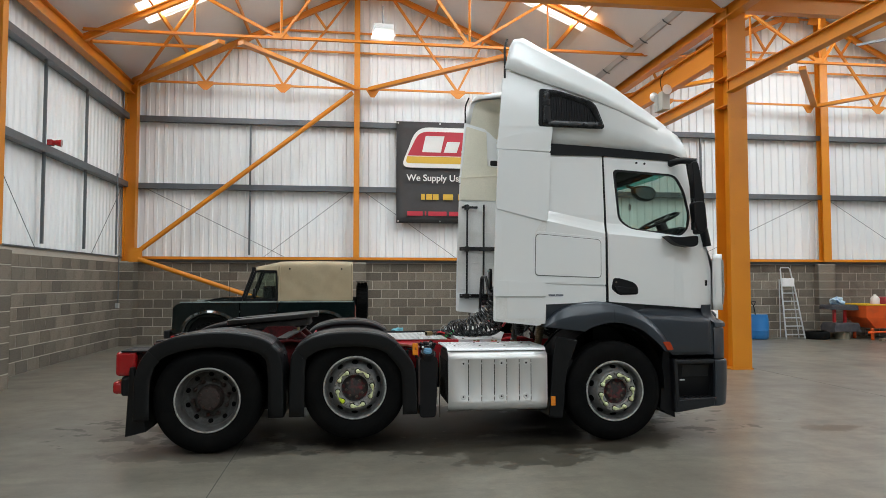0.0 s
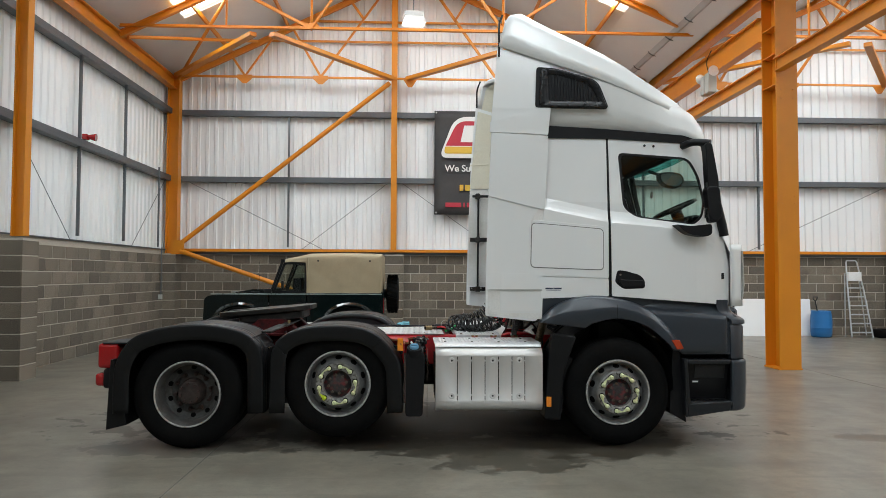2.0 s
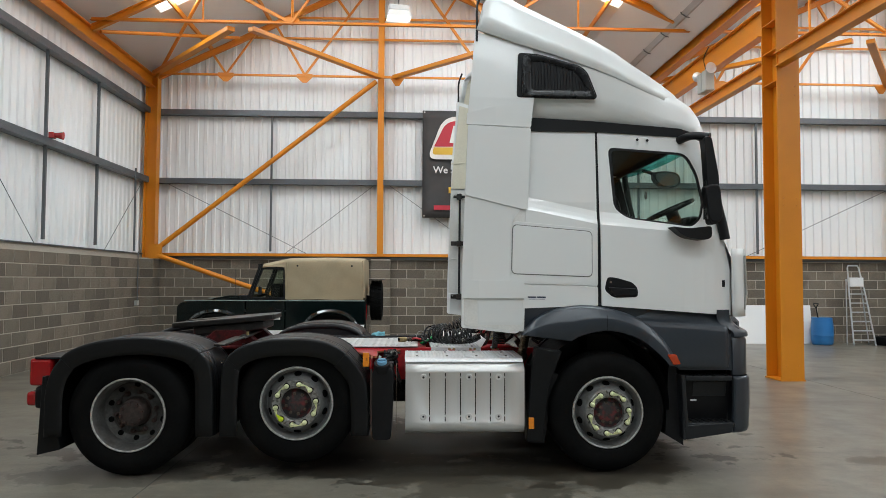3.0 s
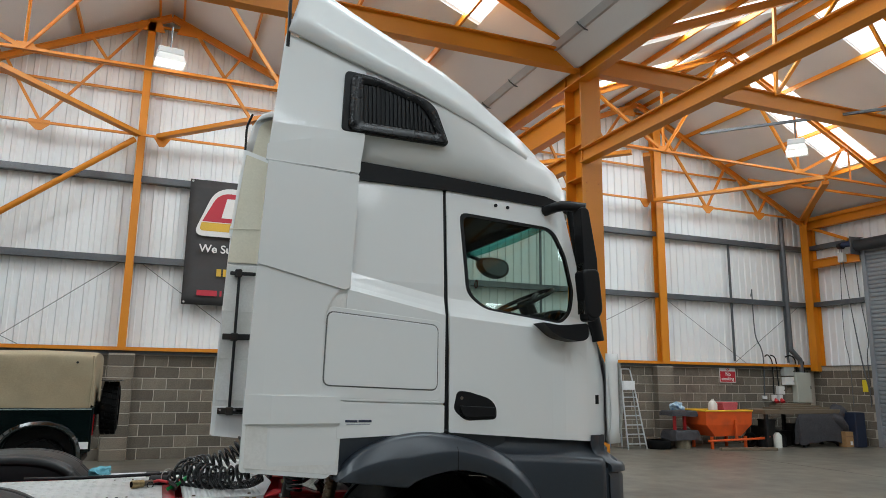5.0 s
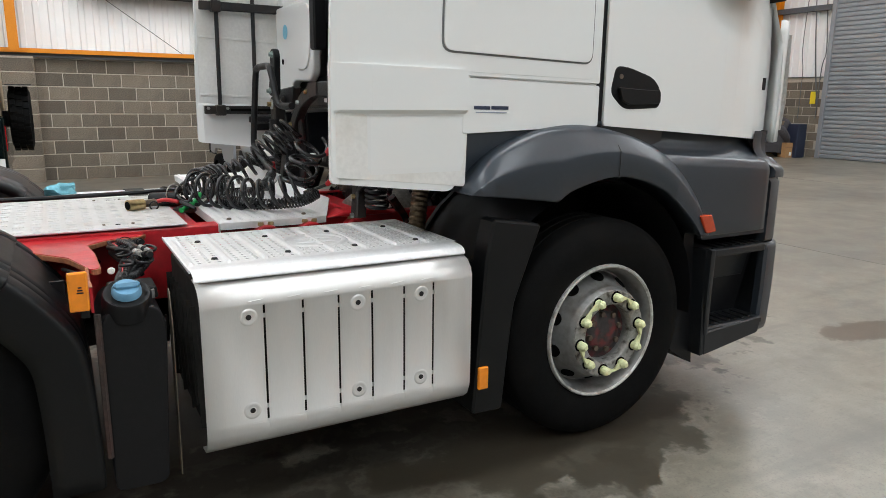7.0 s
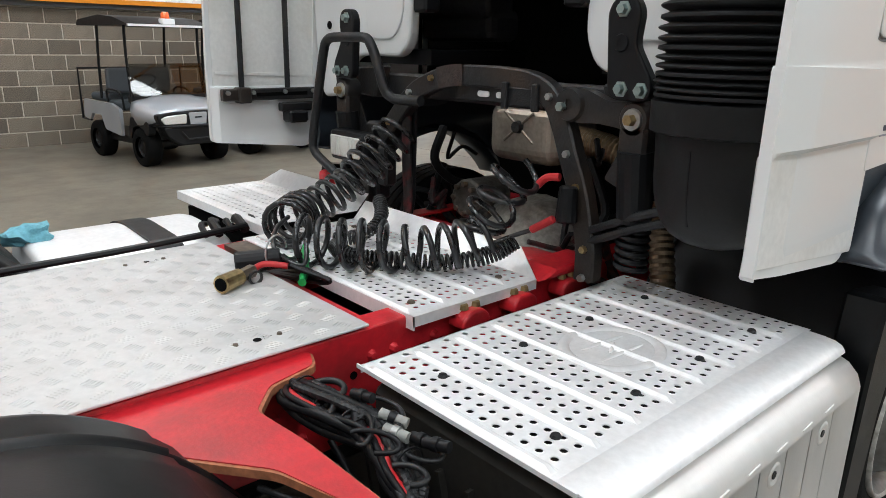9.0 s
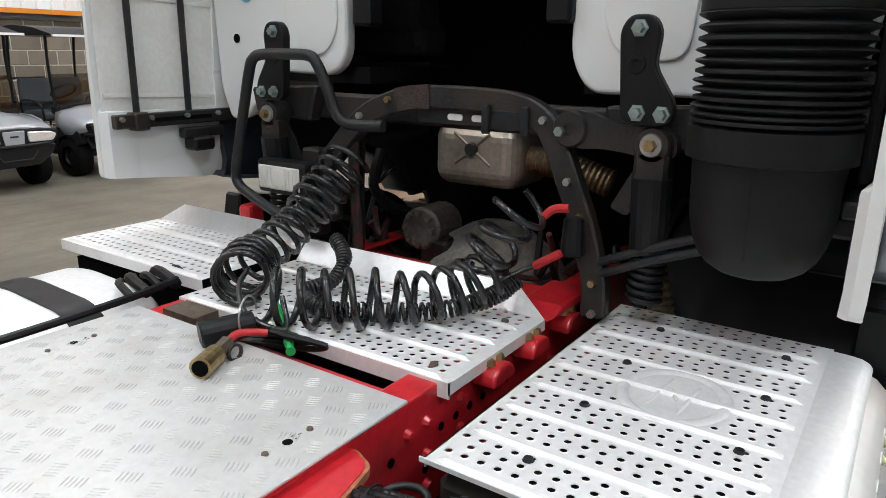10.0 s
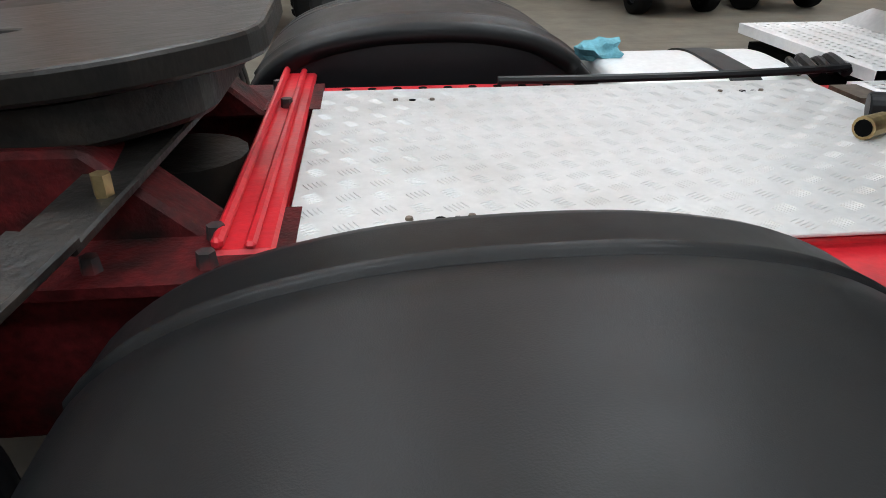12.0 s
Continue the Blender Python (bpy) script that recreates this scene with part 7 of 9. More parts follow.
beam = tp("cab_cross_beam", box(((1.93, -0.80, 1.44), (1.99, 0.80, 1.53))), RUSTYSTEEL, "black cross beam under the cab", bevel=0.01)
for s in (NEAR, FAR):
    yb = -0.722 if s == NEAR else 0.69
    part("beam_wing", prism([(yb - 0.14, 1.43), (yb + 0.14, 1.45), (yb + 0.16, 1.54), (yb - 0.18, 1.56)], "x", 1.87, 1.93), RUSTYSTEEL, beam, bevel=0.008)
    mount = tp("cab_mount", lathe([(0.0001, 0.0), (0.042, 0.0), (0.048, -0.008), (0.048, -0.07)], (1.80, yb, 1.455), "x", 28, -1), RUSTYSTEEL, "rusty cab mounting with washer and bolt", smooth=True)
    part("washer", lathe([(0.0001, 0.008), (0.028, 0.008), (0.031, 0.0)], (1.80, yb, 1.455), "x", 24, -1), STEEL, mount)
    part("mount_bolt", cyl((1.792, yb, 1.455), (1.772, yb, 1.455), 0.017, 0.015, 6), BRASS, mount)
    part("mount_block", box(((1.80, yb - 0.045, 1.34), (1.87, yb + 0.045, 1.44))), RUSTYSTEEL, mount, bevel=0.01)
    part("mount_plate", prism(rounded([(yb - 0.12 * s, 1.27), (yb - 0.03 * s, 1.44), (yb + 0.03 * s, 1.44), (yb - 0.07 * s, 1.25)], 0.01, 2), "x", 1.86, 1.868), RUSTYSTEEL, mount)
    part("damper", cyl((1.83, yb, 1.37), (1.85, yb, 1.17), 0.052, 0.050, 16), BLACK, mount)
    bm = bmesh.new()
    add_tube(bm, [(1.855 + 0.042 * math.cos(a), yb + 0.042 * math.sin(a), 1.18 - 0.0036 * a) for a in [k * math.pi / 8 for k in range(113)]], 0.009, 6)
    part("spring", bm, BLACK, mount, smooth=True)
    off = -0.035 if s == NEAR else 0.03
    o = [(y * s + off * (s == NEAR), z) for y, z in ((0.582, 1.735), (0.605, 1.772), (0.665, 1.772), (0.687, 1.735), (0.677, 1.65), (0.735, 1.56), (0.733, 1.515), (0.705, 1.503), (0.620, 1.503), (0.598, 1.52))]
    br = tp("cab_bracket", prism(rounded(o, 0.022, 4), "x", 1.795, 1.83), BLACK, "black cast bracket with three bolts", bevel=0.006, segs=2)
    for y, z in ((0.633, 1.739), (0.643, 1.534), (0.706, 1.533)):
        part("bracket_bolt", lathe([(0.0001, 0.018), (0.013, 0.018), (0.015, 0.004), (0.022, 0.003), (0.023, 0.0)], (1.795, y * s + off * (s == NEAR), z), "x", 6, -1), material("plated_bolt", (0.30, 0.38, 0.36), 0.4, 0.7, grain=0.15), br)
    part("bracket_eye", lathe([(0.012, 0.004), (0.022, 0.004), (0.024, 0.0)], (1.795, 0.633 * s + off * (s == NEAR), 1.654), "x", 16, -1), BLACK, br)
    if s == NEAR:
        part("link_arm", prism(rounded([(-0.465, 1.50), (-0.49, 1.53), (-0.54, 1.525), (-0.62, 1.495), (-0.72, 1.503), (-0.775, 1.48), (-0.78, 1.43), (-0.73, 1.40), (-0.66, 1.425), (-0.58, 1.432), (-0.51, 1.425), (-0.47, 1.45)], 0.02, 4), "x", 1.83, 1.87), RUSTYSTEEL, br, "rusty steel link arm")
        part("arm_eye", lathe([(0.018, 0.010), (0.046, 0.012), (0.052, 0.0)], (1.83, -0.485, 1.478), "x", 24, -1), RUSTYSTEEL, br, smooth=True)
        part("eye_bolt", cyl((1.826, -0.458, 1.470), (1.808, -0.458, 1.470), 0.016, 0.014, 6), MATS["plated_bolt"], br)
# hoop handle
tp("grab_hoop", tube([(1.72, 0.43, 1.08), (1.70, 0.552, 1.121), (1.70, 0.701, 1.176), (1.70, 0.752, 1.205), (1.70, 0.762, 1.245), (1.70, 0.740, 1.334), (1.70, 0.701, 1.462), (1.70, 0.655, 1.610), (1.70, 0.632, 1.648), (1.70, 0.589, 1.662), (1.70, 0.480, 1.664), (1.70, 0.375, 1.662), (1.70, 0.338, 1.640), (1.705, 0.305, 1.575), (1.71, 0.271, 1.487), (1.72, 0.240, 1.456), (1.73, 0.20, 1.450), (1.74, 0.10, 1.452)], 0.0185, 10, 4), BLACKSTEEL, "bent black tube handle with worn end", smooth=True)
lampw = tp("work_lamp", box(((1.745, 0.455, 1.175), (1.82, 0.705, 1.300))), BLACK, "rectangular work lamp", bevel=0.018, segs=2)
part("lens", box(((1.735, 0.478, 1.195), (1.745, 0.685, 1.280))), material("lamp_lens", (0.68, 0.68, 0.64), 0.16, 0.15, grain=0.06, scale=30), lampw, bevel=0.006)
for k in range(11):
    y = 0.492 + 0.018 * k
    part("lens_flute", box(((1.7325, y - 0.0028, 1.200), (1.735, y + 0.0028, 1.275))), MATS["lamp_lens"], lampw)
part("lens_reflector", lathe([(0.0001, 0.001), (0.03, 0.003), (0.036, 0.0)], (1.734, 0.58, 1.24), "x", 20, -1), MATS["lamp_lens"], lampw, smooth=True)
# intake bellows and bowl
bx, by = 1.78, -1.0
prof = [(0.150, 2.60), (0.16, 2.10), (0.165, 1.90), (0.172, 1.86), (0.172, 1.80), (0.180, 1.795), (0.180, 1.77), (0.17, 1.765)]
z = 1.765
for k in range(12):
    step = 0.0265 - 0.00115 * k
    prof += [(0.178, z + 0.004), (0.183 - 0.002 * (k % 3), z), (0.179, z - 0.004), (0.160, z - step * 0.5), (0.159, z - step * 0.6)]
    z -= step
prof += [(0.182, z), (0.182, z - 0.07), (0.165, z - 0.075), (0.162, 1.40), (0.160, 1.34), (0.155, 1.295), (0.146, 1.258), (0.132, 1.225), (0.112, 1.200), (0.085, 1.183), (0.05, 1.172), (0.0001, 1.168)]
tp("intake_bellows", lathe(prof, (bx, by, 0), "z", 64), material("rubber_bellows", (0.0085, 0.0085, 0.009), 0.5, grain=0.1, bump=0.05, spec=0.3), "black corrugated air intake duct with bowl", smooth=True)
tp("bowl_seam", strip_sweep([(1.617, -1.0, 1.42), (1.622, -1.0, 1.32), (1.64, -1.0, 1.24)], 0.004, 0.004), BLACK)
bm = bmesh.new()
for dz in (0.0, -0.035):
    add_tube(bm, [(1.82, -0.60, 1.12 + dz), (1.81, -0.75, 1.19 + dz), (1.80, -0.90, 1.25 + dz)], 0.013, 8)
tp("bowl_stay", bm, BLACKSTEEL)
pipe = bmesh.new()
pp_path = smooth_path([(2.13, -0.64, 1.17), (2.105, -0.664, 1.07), (2.06, -0.715, 0.92), (2.03, -0.75, 0.80)], 14)
add_tube(pipe, pp_path, [0.042 if i % 2 else 0.037 for i in range(len(pp_path))], 24)
tp("flexible_pipe", pipe, material("stainless_flex", (0.22, 0.165, 0.11), 0.42, 0.85, grain=0.3), "corrugated steel exhaust pipe")
# silencer with cross embossing
muf = tp("silencer", box(((2.22, -0.11, 1.19), (2.52, 0.255, 1.425))), material("heat_shield_metal", (0.46, 0.40, 0.33), 0.34, 0.7, grain=0.12, stain=(0.14, 0.1, 0.08), stain_amount=0.6, stain_scale=7), "brownish steel heat shield", bevel=0.06, segs=5)
for a in (0.75, 2.35):
    part("embossed_cross", bar((2.218, 0.073 - 0.11 * math.cos(a), 1.335 - 0.085 * math.sin(a)), (2.218, 0.073 + 0.11 * math.cos(a), 1.335 + 0.085 * math.sin(a)), 0.012, 0.008, (1, 0, 0)), material("tarnished_shield", (0.26, 0.215, 0.17), 0.5, 0.6, grain=0.3), muf, bevel=0.004)
out_path = smooth_path([(2.34, -0.10, 1.30), (2.33, -0.20, 1.295), (2.33, -0.30, 1.28), (2.35, -0.42, 1.24)], 14)
part("outlet_pipe", tube(out_path, [0.052 if i % 2 else 0.046 for i in range(len(out_path))], 20), material("browned_flex_pipe", (0.24, 0.17, 0.10), 0.42, 0.8, grain=0.3), muf, "browned corrugated outlet pipe")
part("centre_knob", cyl((2.22, 0.073, 1.335), (2.20, 0.073, 1.335), 0.026, 0.022, 14), BLACKSTEEL, muf)
tp("gearbox", lathe([(0.0001, -0.22), (0.20, -0.20), (0.30, -0.05), (0.31, 0.10), (0.25, 0.22), (0.0001, 0.24)], (2.20, -0.02, 0.76), "x", 28), material("cast_aluminium", (0.34, 0.325, 0.29), 0.5, 0.55, grain=0.25, stain=(0.08, 0.07, 0.06), stain_amount=0.8, stain_scale=8, bump=0.3, bump_scale=60), "grimy cast gearbox housing", smooth=True)
comp = tp("compressor", cyl((2.05, 0.185, 1.05), (2.25, 0.22, 1.03), 0.078, 0.088, 18), material("grimy_alloy", (0.13, 0.12, 0.105), 0.5, 0.5, grain=0.3, stain=(0.03, 0.026, 0.022), stain_amount=0.7, stain_scale=12, bump=0.3, bump_scale=70), "grimy cast compressor", bevel=0.01)
scatter("compressor_bolt", cyl((0, 0, 0), (-0.02, 0, 0), 0.011, n=6), WORNSTEEL, comp, [(2.05, 0.185 + 0.06 * math.cos(k * math.pi / 4), 1.05 + 0.06 * math.sin(k * math.pi / 4)) for k in range(8)])
random.seed(4)
for k in range(16):
    x0, y0, z0 = random.uniform(2.0, 2.4), (random.uniform(-0.5, -0.25) if k % 2 else random.uniform(0.42, 0.6)), random.uniform(0.95, 1.3)
    pts = [(x0, y0, z0)]
    for q in range(3):
        pts.append((pts[-1][0] + random.uniform(-0.12, 0.15), pts[-1][1] + random.uniform(-0.10, 0.10), pts[-1][2] + random.uniform(-0.18, 0.08)))
    tp("engine_hose", tube(pts, random.uniform(0.009, 0.022), 7, 5), BLACK if k % 5 else REDHUB)
for k in range(9):
    x0, y0, z0 = random.uniform(2.0, 2.5), random.uniform(-0.55, 0.55), random.uniform(0.75, 0.98)
    d = random.uniform(0.04, 0.09)
    tp("engine_casting", box(((x0, y0 - d, z0 - d), (x0 + 0.12, y0 + d, z0 + d))), GREASY, bevel=0.02, segs=2)
tp("red_cable_loom", tube([(1.86, 0.33, 1.38), (1.87, 0.34, 1.20), (1.86, 0.32, 1.0), (1.80, 0.30, 0.90)], 0.02, 8, 4), REDHUB)
for k in range(4):
    tp("cable_tie_loom", tube([(1.88, 0.30 + 0.02 * k, 1.42), (1.90, 0.33 + 0.01 * k, 1.22), (1.87, 0.31 + 0.02 * k, 1.0), (1.80, 0.33, 0.92)], 0.009, 6, 4), BLACK)
tp("headlamp_bracket", box(((1.83, 0.48, 1.02), (1.90, 0.56, 1.34)), ((1.78, 0.36, 1.10), (1.84, 0.42, 1.26))), BLACKSTEEL, bevel=0.01)
tp("red_tail_piece", box(((1.78, 0.80, 1.0), (1.86, 0.87, 1.10))), RED, bevel=0.02, segs=2)
# brake hose connectors
tp("connector_block", cyl((1.78, -0.535, 1.135), (1.79, -0.53, 1.245), 0.034, 0.028, 14), BLACK, bevel=0.006)


def coil(path, big, turns, r, steps=16, wobble=0.0):
    """A coiled hose wound about a path."""
    base = smooth_path(path, 10)
    n = turns * steps
    pts, u = [], None
    for k in range(n + 1):
        f = k / n * (len(base) - 1)
        i = min(int(f), len(base) - 2)
        p = base[i].lerp(base[i + 1], f - i)
        t = (base[i + 1] - base[i]).normalized()
        u = t.orthogonal().normalized() if u is None else (u - t * u.dot(t)).normalized()
        w = t.cross(u)
        a = 2 * math.pi * k / steps
        rr = big * (1 + wobble * math.sin(k * 0.037) + 0.5 * wobble * math.sin(k * 0.11))
        pts.append(p + rr * (math.cos(a) * u + math.sin(a) * w))
    bm = bmesh.new()
    add_tube(bm, pts, r, 9)
    return bm


HOSE = material("glossy_black_hose", (0.012, 0.012, 0.013), 0.28, grain=0.1, coat=0.3)
tp("coiled_air_hose", coil([(1.80, 0.29, 1.33), (1.68, 0.32, 1.22), (1.54, 0.33, 1.12), (1.38, 0.32, 1.065), (1.26, 0.24, 1.05)], 0.068, 15, 0.0094, wobble=0.12), HOSE, "glossy black coiled air hose", smooth=True)
tp("coiled_air_hose", coil([(1.20, 0.08, 1.055), (1.27, -0.03, 1.05), (1.35, -0.13, 1.05), (1.43, -0.24, 1.05), (1.53, -0.31, 1.06), (1.62, -0.36, 1.09)], 0.070, 10, 0.0096, wobble=0.10), HOSE, "glossy black coiled air hose", smooth=True)
tp("coiled_cable", coil([(1.36, 0.08, 1.0), (1.34, -0.02, 0.998), (1.40, -0.14, 0.998), (1.50, -0.27, 1.0), (1.62, -0.36, 1.02), (1.70, -0.41, 1.06)], 0.023, 46, 0.0052, 10, 0.08), HOSE, "tightly coiled black electric cable", smooth=True)
tp("coiled_air_hose", coil([(1.62, -0.33, 1.09), (1.63, -0.345, 1.14), (1.64, -0.385, 1.19), (1.65, -0.41, 1.245), (1.67, -0.455, 1.30)], 0.064, 4, 0.0092, wobble=0.10), HOSE, "glossy black coiled air hose", smooth=True)
tp("coiled_cable", coil([(1.66, 0.24, 1.09), (1.60, 0.15, 1.05), (1.50, 0.11, 1.01), (1.40, 0.14, 1.0)], 0.020, 24, 0.005, 10, 0.1), HOSE, "tightly coiled black electric cable", smooth=True)
tp("hose_tail", tube([(1.26, 0.20, 1.09), (1.18, 0.14, 1.07), (1.13, 0.05, 1.03), (1.17, -0.04, 1.0), (1.22, 0.02, 1.06)], 0.0075, 8, 6), HOSE, smooth=True)
tp("hose_tail", tube([(1.64, -0.37, 1.06), (1.70, -0.41, 1.085), (1.735, -0.45, 1.105)], 0.0075, 8, 6), HOSE, smooth=True)
tp("red_grip", cyl((1.73, -0.445, 1.103), (1.745, -0.518, 1.150), 0.0125, n=12), REDHOSE, "red ribbed hose grip", bevel=0.003)
tp("red_grip", tube([(1.72, -0.465, 1.243), (1.73, -0.495, 1.272), (1.74, -0.535, 1.278)], 0.012, 10, 4), REDHOSE, "red hose grip")
br = tp("brass_coupling", cyl((0.905, -0.055, 1.0), (0.975, -0.02, 1.0), 0.026, 0.024, 16), BRASS, "aged brass hose coupling lying on the tread plate")
part("bore", cyl((0.902, -0.0565, 1.0), (0.906, -0.0545, 1.0), 0.019, n=14), DARK, br)
part("coupling_body", cyl((0.975, -0.02, 1.0), (1.03, 0.008, 1.0), 0.018, 0.02, 6), WORNSTEEL, br)
part("coupling_ring", lathe([(0.016, 0.004), (0.022, 0.004), (0.022, -0.004), (0.016, -0.004), (0.016, 0.004)], (1.02, -0.03, 0.99), "y", 16), BLACKSTEEL, br)
tp("red_hose", tube([(1.03, 0.01, 1.0), (1.07, 0.02, 1.008), (1.105, 0.0, 1.005), (1.13, -0.02, 1.0)], 0.010, 8, 6), REDHOSE, "red air hose", smooth=True)
tp("green_hose", tube([(1.25, 0.08, 1.02), (1.22, 0.03, 0.995), (1.175, -0.04, 0.98), (1.13, -0.10, 0.97)], [0.010 + 0.003 * ((k // 2) % 2) for k in range(19)], 8, 6), GREENHOSE, "green hose end")
sock = tp("cable_socket", cyl((1.02, 0.10, 1.0), (1.14, 0.04, 1.01), 0.036, 0.032, 18), BLACK, "black electric plug", bevel=0.004)
part("wire_ring", tube([(1.13 + 0.045 * math.cos(a), 0.05 + 0.02 * math.cos(a), 1.03 + 0.05 * math.sin(a)) for a in [k * math.pi / 12 for k in range(20)]], 0.003, 5), STEEL, sock)
for k in range(4):
    tp("gap_cable", tube([(1.14, 0.04 - 0.03 * k, 1.0), (1.18, -0.02 - 0.05 * k, 0.985), (1.17, 0.10 - 0.06 * k, 0.96), (1.14, 0.2, 0.93)], 0.008, 6, 5), BLACK)
tp("brown_block", box(((1.12, 0.26, 0.955), (1.20, 0.40, 0.975))), WORNSTEEL)
tp("gap_floor", box(((1.098, -0.45, 0.74), (1.222, 0.46, 0.80))), GREASY)
# cable run along the far rail and plugs on the tank
tp("rail_cable", tube([(0.2, 0.50, 0.985), (0.5, 0.505, 0.982), (0.8, 0.50, 0.985), (1.1, 0.51, 0.99), (1.28, 0.56, 0.985)], 0.012, 8, 6), BLACK)
for k in range(5):
    tp("tank_plug", tube([(1.12 + 0.05 * k, 0.55, 0.975), (1.15 + 0.05 * k, 0.66 + 0.02 * (k % 2), 0.985), (1.20 + 0.04 * k, 0.74, 0.965)], 0.012 + 0.006 * (k % 2), 8, 4), BLACK)


# ---- land vehicle by the wall ----
LRGREEN = material("dark_green_paint", (0.0020, 0.0062, 0.0062), 0.16, grain=0.02, coat=0.3, spec=0.35, stain=(0.004, 0.007, 0.007), stain_amount=0.3, wear=0.02)
CANVAS = material("beige_canvas", (0.36, 0.29, 0.185), 0.9, grain=0.08, stain=(0.28, 0.23, 0.15), stain_amount=0.5, stain_scale=2.5, bump=0.35, bump_scale=160)


def tyre_bm(c, r, w, axis="y", n=40, hub=0.55):
    bm = bmesh.new()
    add_lathe(bm, [(r * hub, -w / 2), (r * 0.86, -w / 2), (r * 0.97, -w * 0.42), (r, -w * 0.3), (r, w * 0.3), (r * 0.97, w * 0.42), (r * 0.86, w / 2), (r * hub, w / 2)], c, axis, n)
    return bm


def blocky_tyre(c, r, w, axis="y"):
    """Tyre with cut tread blocks."""
    bm = tyre_bm(c, r * 0.97, w, axis)
    for k in range(26):
        a = 2 * math.pi * k / 26
        for j in (-0.3, 0.0, 0.3):
            p = Vector((r * 0.985 * math.cos(a + j * 0.2), 0, r * 0.985 * math.sin(a + j * 0.2)))
            q = Matrix.Rotation(-a, 4, "Y")
            m = Matrix.Translation(Vector(c) + (p + Vector((0, j * w, 0)) if axis == "y" else Vector((j * w, p.x, p.z)))) @ (q if axis == "y" else Matrix.Rotation(a, 4, "X"))
            if axis == "y":
                add_box(bm, (-0.012, -w * 0.12, -r * 0.07), (0.012, w * 0.12, r * 0.07), m)
            else:
                add_box(bm, (-w * 0.12, -0.012, -r * 0.07), (w * 0.12, 0.012, r * 0.07), m)
    return bm


lr = thing("off_road_vehicle", (-3.49, 15.30, 0), "dark green short off-road car with beige canvas hood", "car")
lp = lambda name, bm, mat, label="", **kw: part(name, bm, mat, lr, label, **kw)
W = 0.80
lp("bonnet", prism(rounded([(0.05, 1.02), (0.10, 1.20), (1.20, 1.29), (1.30, 1.27), (1.30, 1.05)], 0.03, 3), "y", -0.62, 0.62), LRGREEN, bevel=0.02, segs=2)
lp("bonnet_bulge", prism(rounded([(0.5, 1.24), (0.9, 1.315), (1.25, 1.315), (1.3, 1.25)], 0.03, 3), "y", -0.4, 0.4), LRGREEN, bevel=0.02)
for s in (-1, 1):
    y0, y1 = sorted((W * s, 0.60 * s))
    lp("front_wing", plate(rounded([(0.0, 0.62), (0.02, 1.12), (0.10, 1.19), (1.30, 1.245), (1.30, 0.55), (1.16, 0.55), (1.10, 0.80), (0.95, 0.93), (0.55, 0.93), (0.38, 0.80), (0.30, 0.62)], 0.03, 3), [], W * s, 0.20), LRGREEN, bevel=0.012)
    lp("front_door", plate(rounded([(1.32, 0.55), (1.32, 1.245), (2.06, 1.245), (2.06, 0.55)], 0.02, 2), [], W * s, 0.05), LRGREEN, bevel=0.008)
    lp("door_top", plate(rounded([(1.37, 1.25), (1.60, 1.86), (2.06, 1.86), (2.06, 1.25)], 0.02, 2), [rounded([(1.435, 1.29), (1.635, 1.825), (2.022, 1.825), (2.022, 1.29)], 0.02, 3)], 0.76 * s, 0.03), BLACK, "black door window frame", bevel=0.006)
    pane = lp("door_glass", plate([(1.425, 1.28), (1.63, 1.83), (2.03, 1.83), (2.03, 1.28)], [], 0.75 * s, 0.004), glass("car_glass", (0.80, 0.86, 0.82)))
    pane.visible_shadow = False
    lp("rear_tub", plate(rounded([(2.08, 0.62), (2.08, 1.245), (3.60, 1.245), (3.60, 0.60), (3.42, 0.60), (3.34, 0.82), (3.18, 0.95), (2.72, 0.95), (2.56, 0.82), (2.48, 0.60)], 0.02, 2), [], W * s, 0.25), LRGREEN, bevel=0.012)
    for xc in (0.73, 2.95):
        bm = loft([[(xc + rr * math.cos(a), (W + dy) * s, 0.49 + rr * max(0.0, math.sin(a)) ** 0.75) for a in [math.pi * k / 14 for k in range(15)]] for rr, dy in ((0.56, -0.02), (0.57, 0.05), (0.53, 0.08), (0.49, 0.05), (0.48, -0.02))])
        lp("arch_eyebrow", bm, material("glossy_arch_paint", (0.005, 0.009, 0.009), 0.08, grain=0.0, coat=1.0, wear=0.02), "glossy wheel arch eyebrow", smooth=True)
    for xc in (0.73, 2.95):
        w = lp("wheel", lathe([(0.0001, 0.0), (0.08, 0.0), (0.10, -0.03), (0.19, -0.05), (0.215, 0.0)], (xc, (W - 0.02) * s, 0.40), "y", 24, s), material("dark_alloy", (0.05, 0.05, 0.05), 0.4, 0.5, grain=0.1), smooth=True)
        part("tyre", blocky_tyre((xc, (W - 0.12) * s, 0.40), 0.40, 0.25), RUBBER, w)
    lp("waist_trim", box(((0.15, min(W * s, (W + 0.006) * s), 1.215), (3.6, max(W * s, (W + 0.006) * s), 1.235))), material("pale_trim", (0.38, 0.45, 0.44), 0.3, 0.5), bevel=0.002)
    lp("door_handle", box(((1.88, min(W * s, (W + 0.02) * s), 1.02), (2.02, max(W * s, (W + 0.02) * s), 1.06))), BLACK)
    lp("sill", box(((1.25, min(W * s, (W - 0.1) * s), 0.47), (2.5, max(W * s, (W - 0.1) * s), 0.56))), BLACK)
lp("underbody", box(((0.2, -0.56, 0.50), (3.5, 0.56, 1.0))), BLACK)
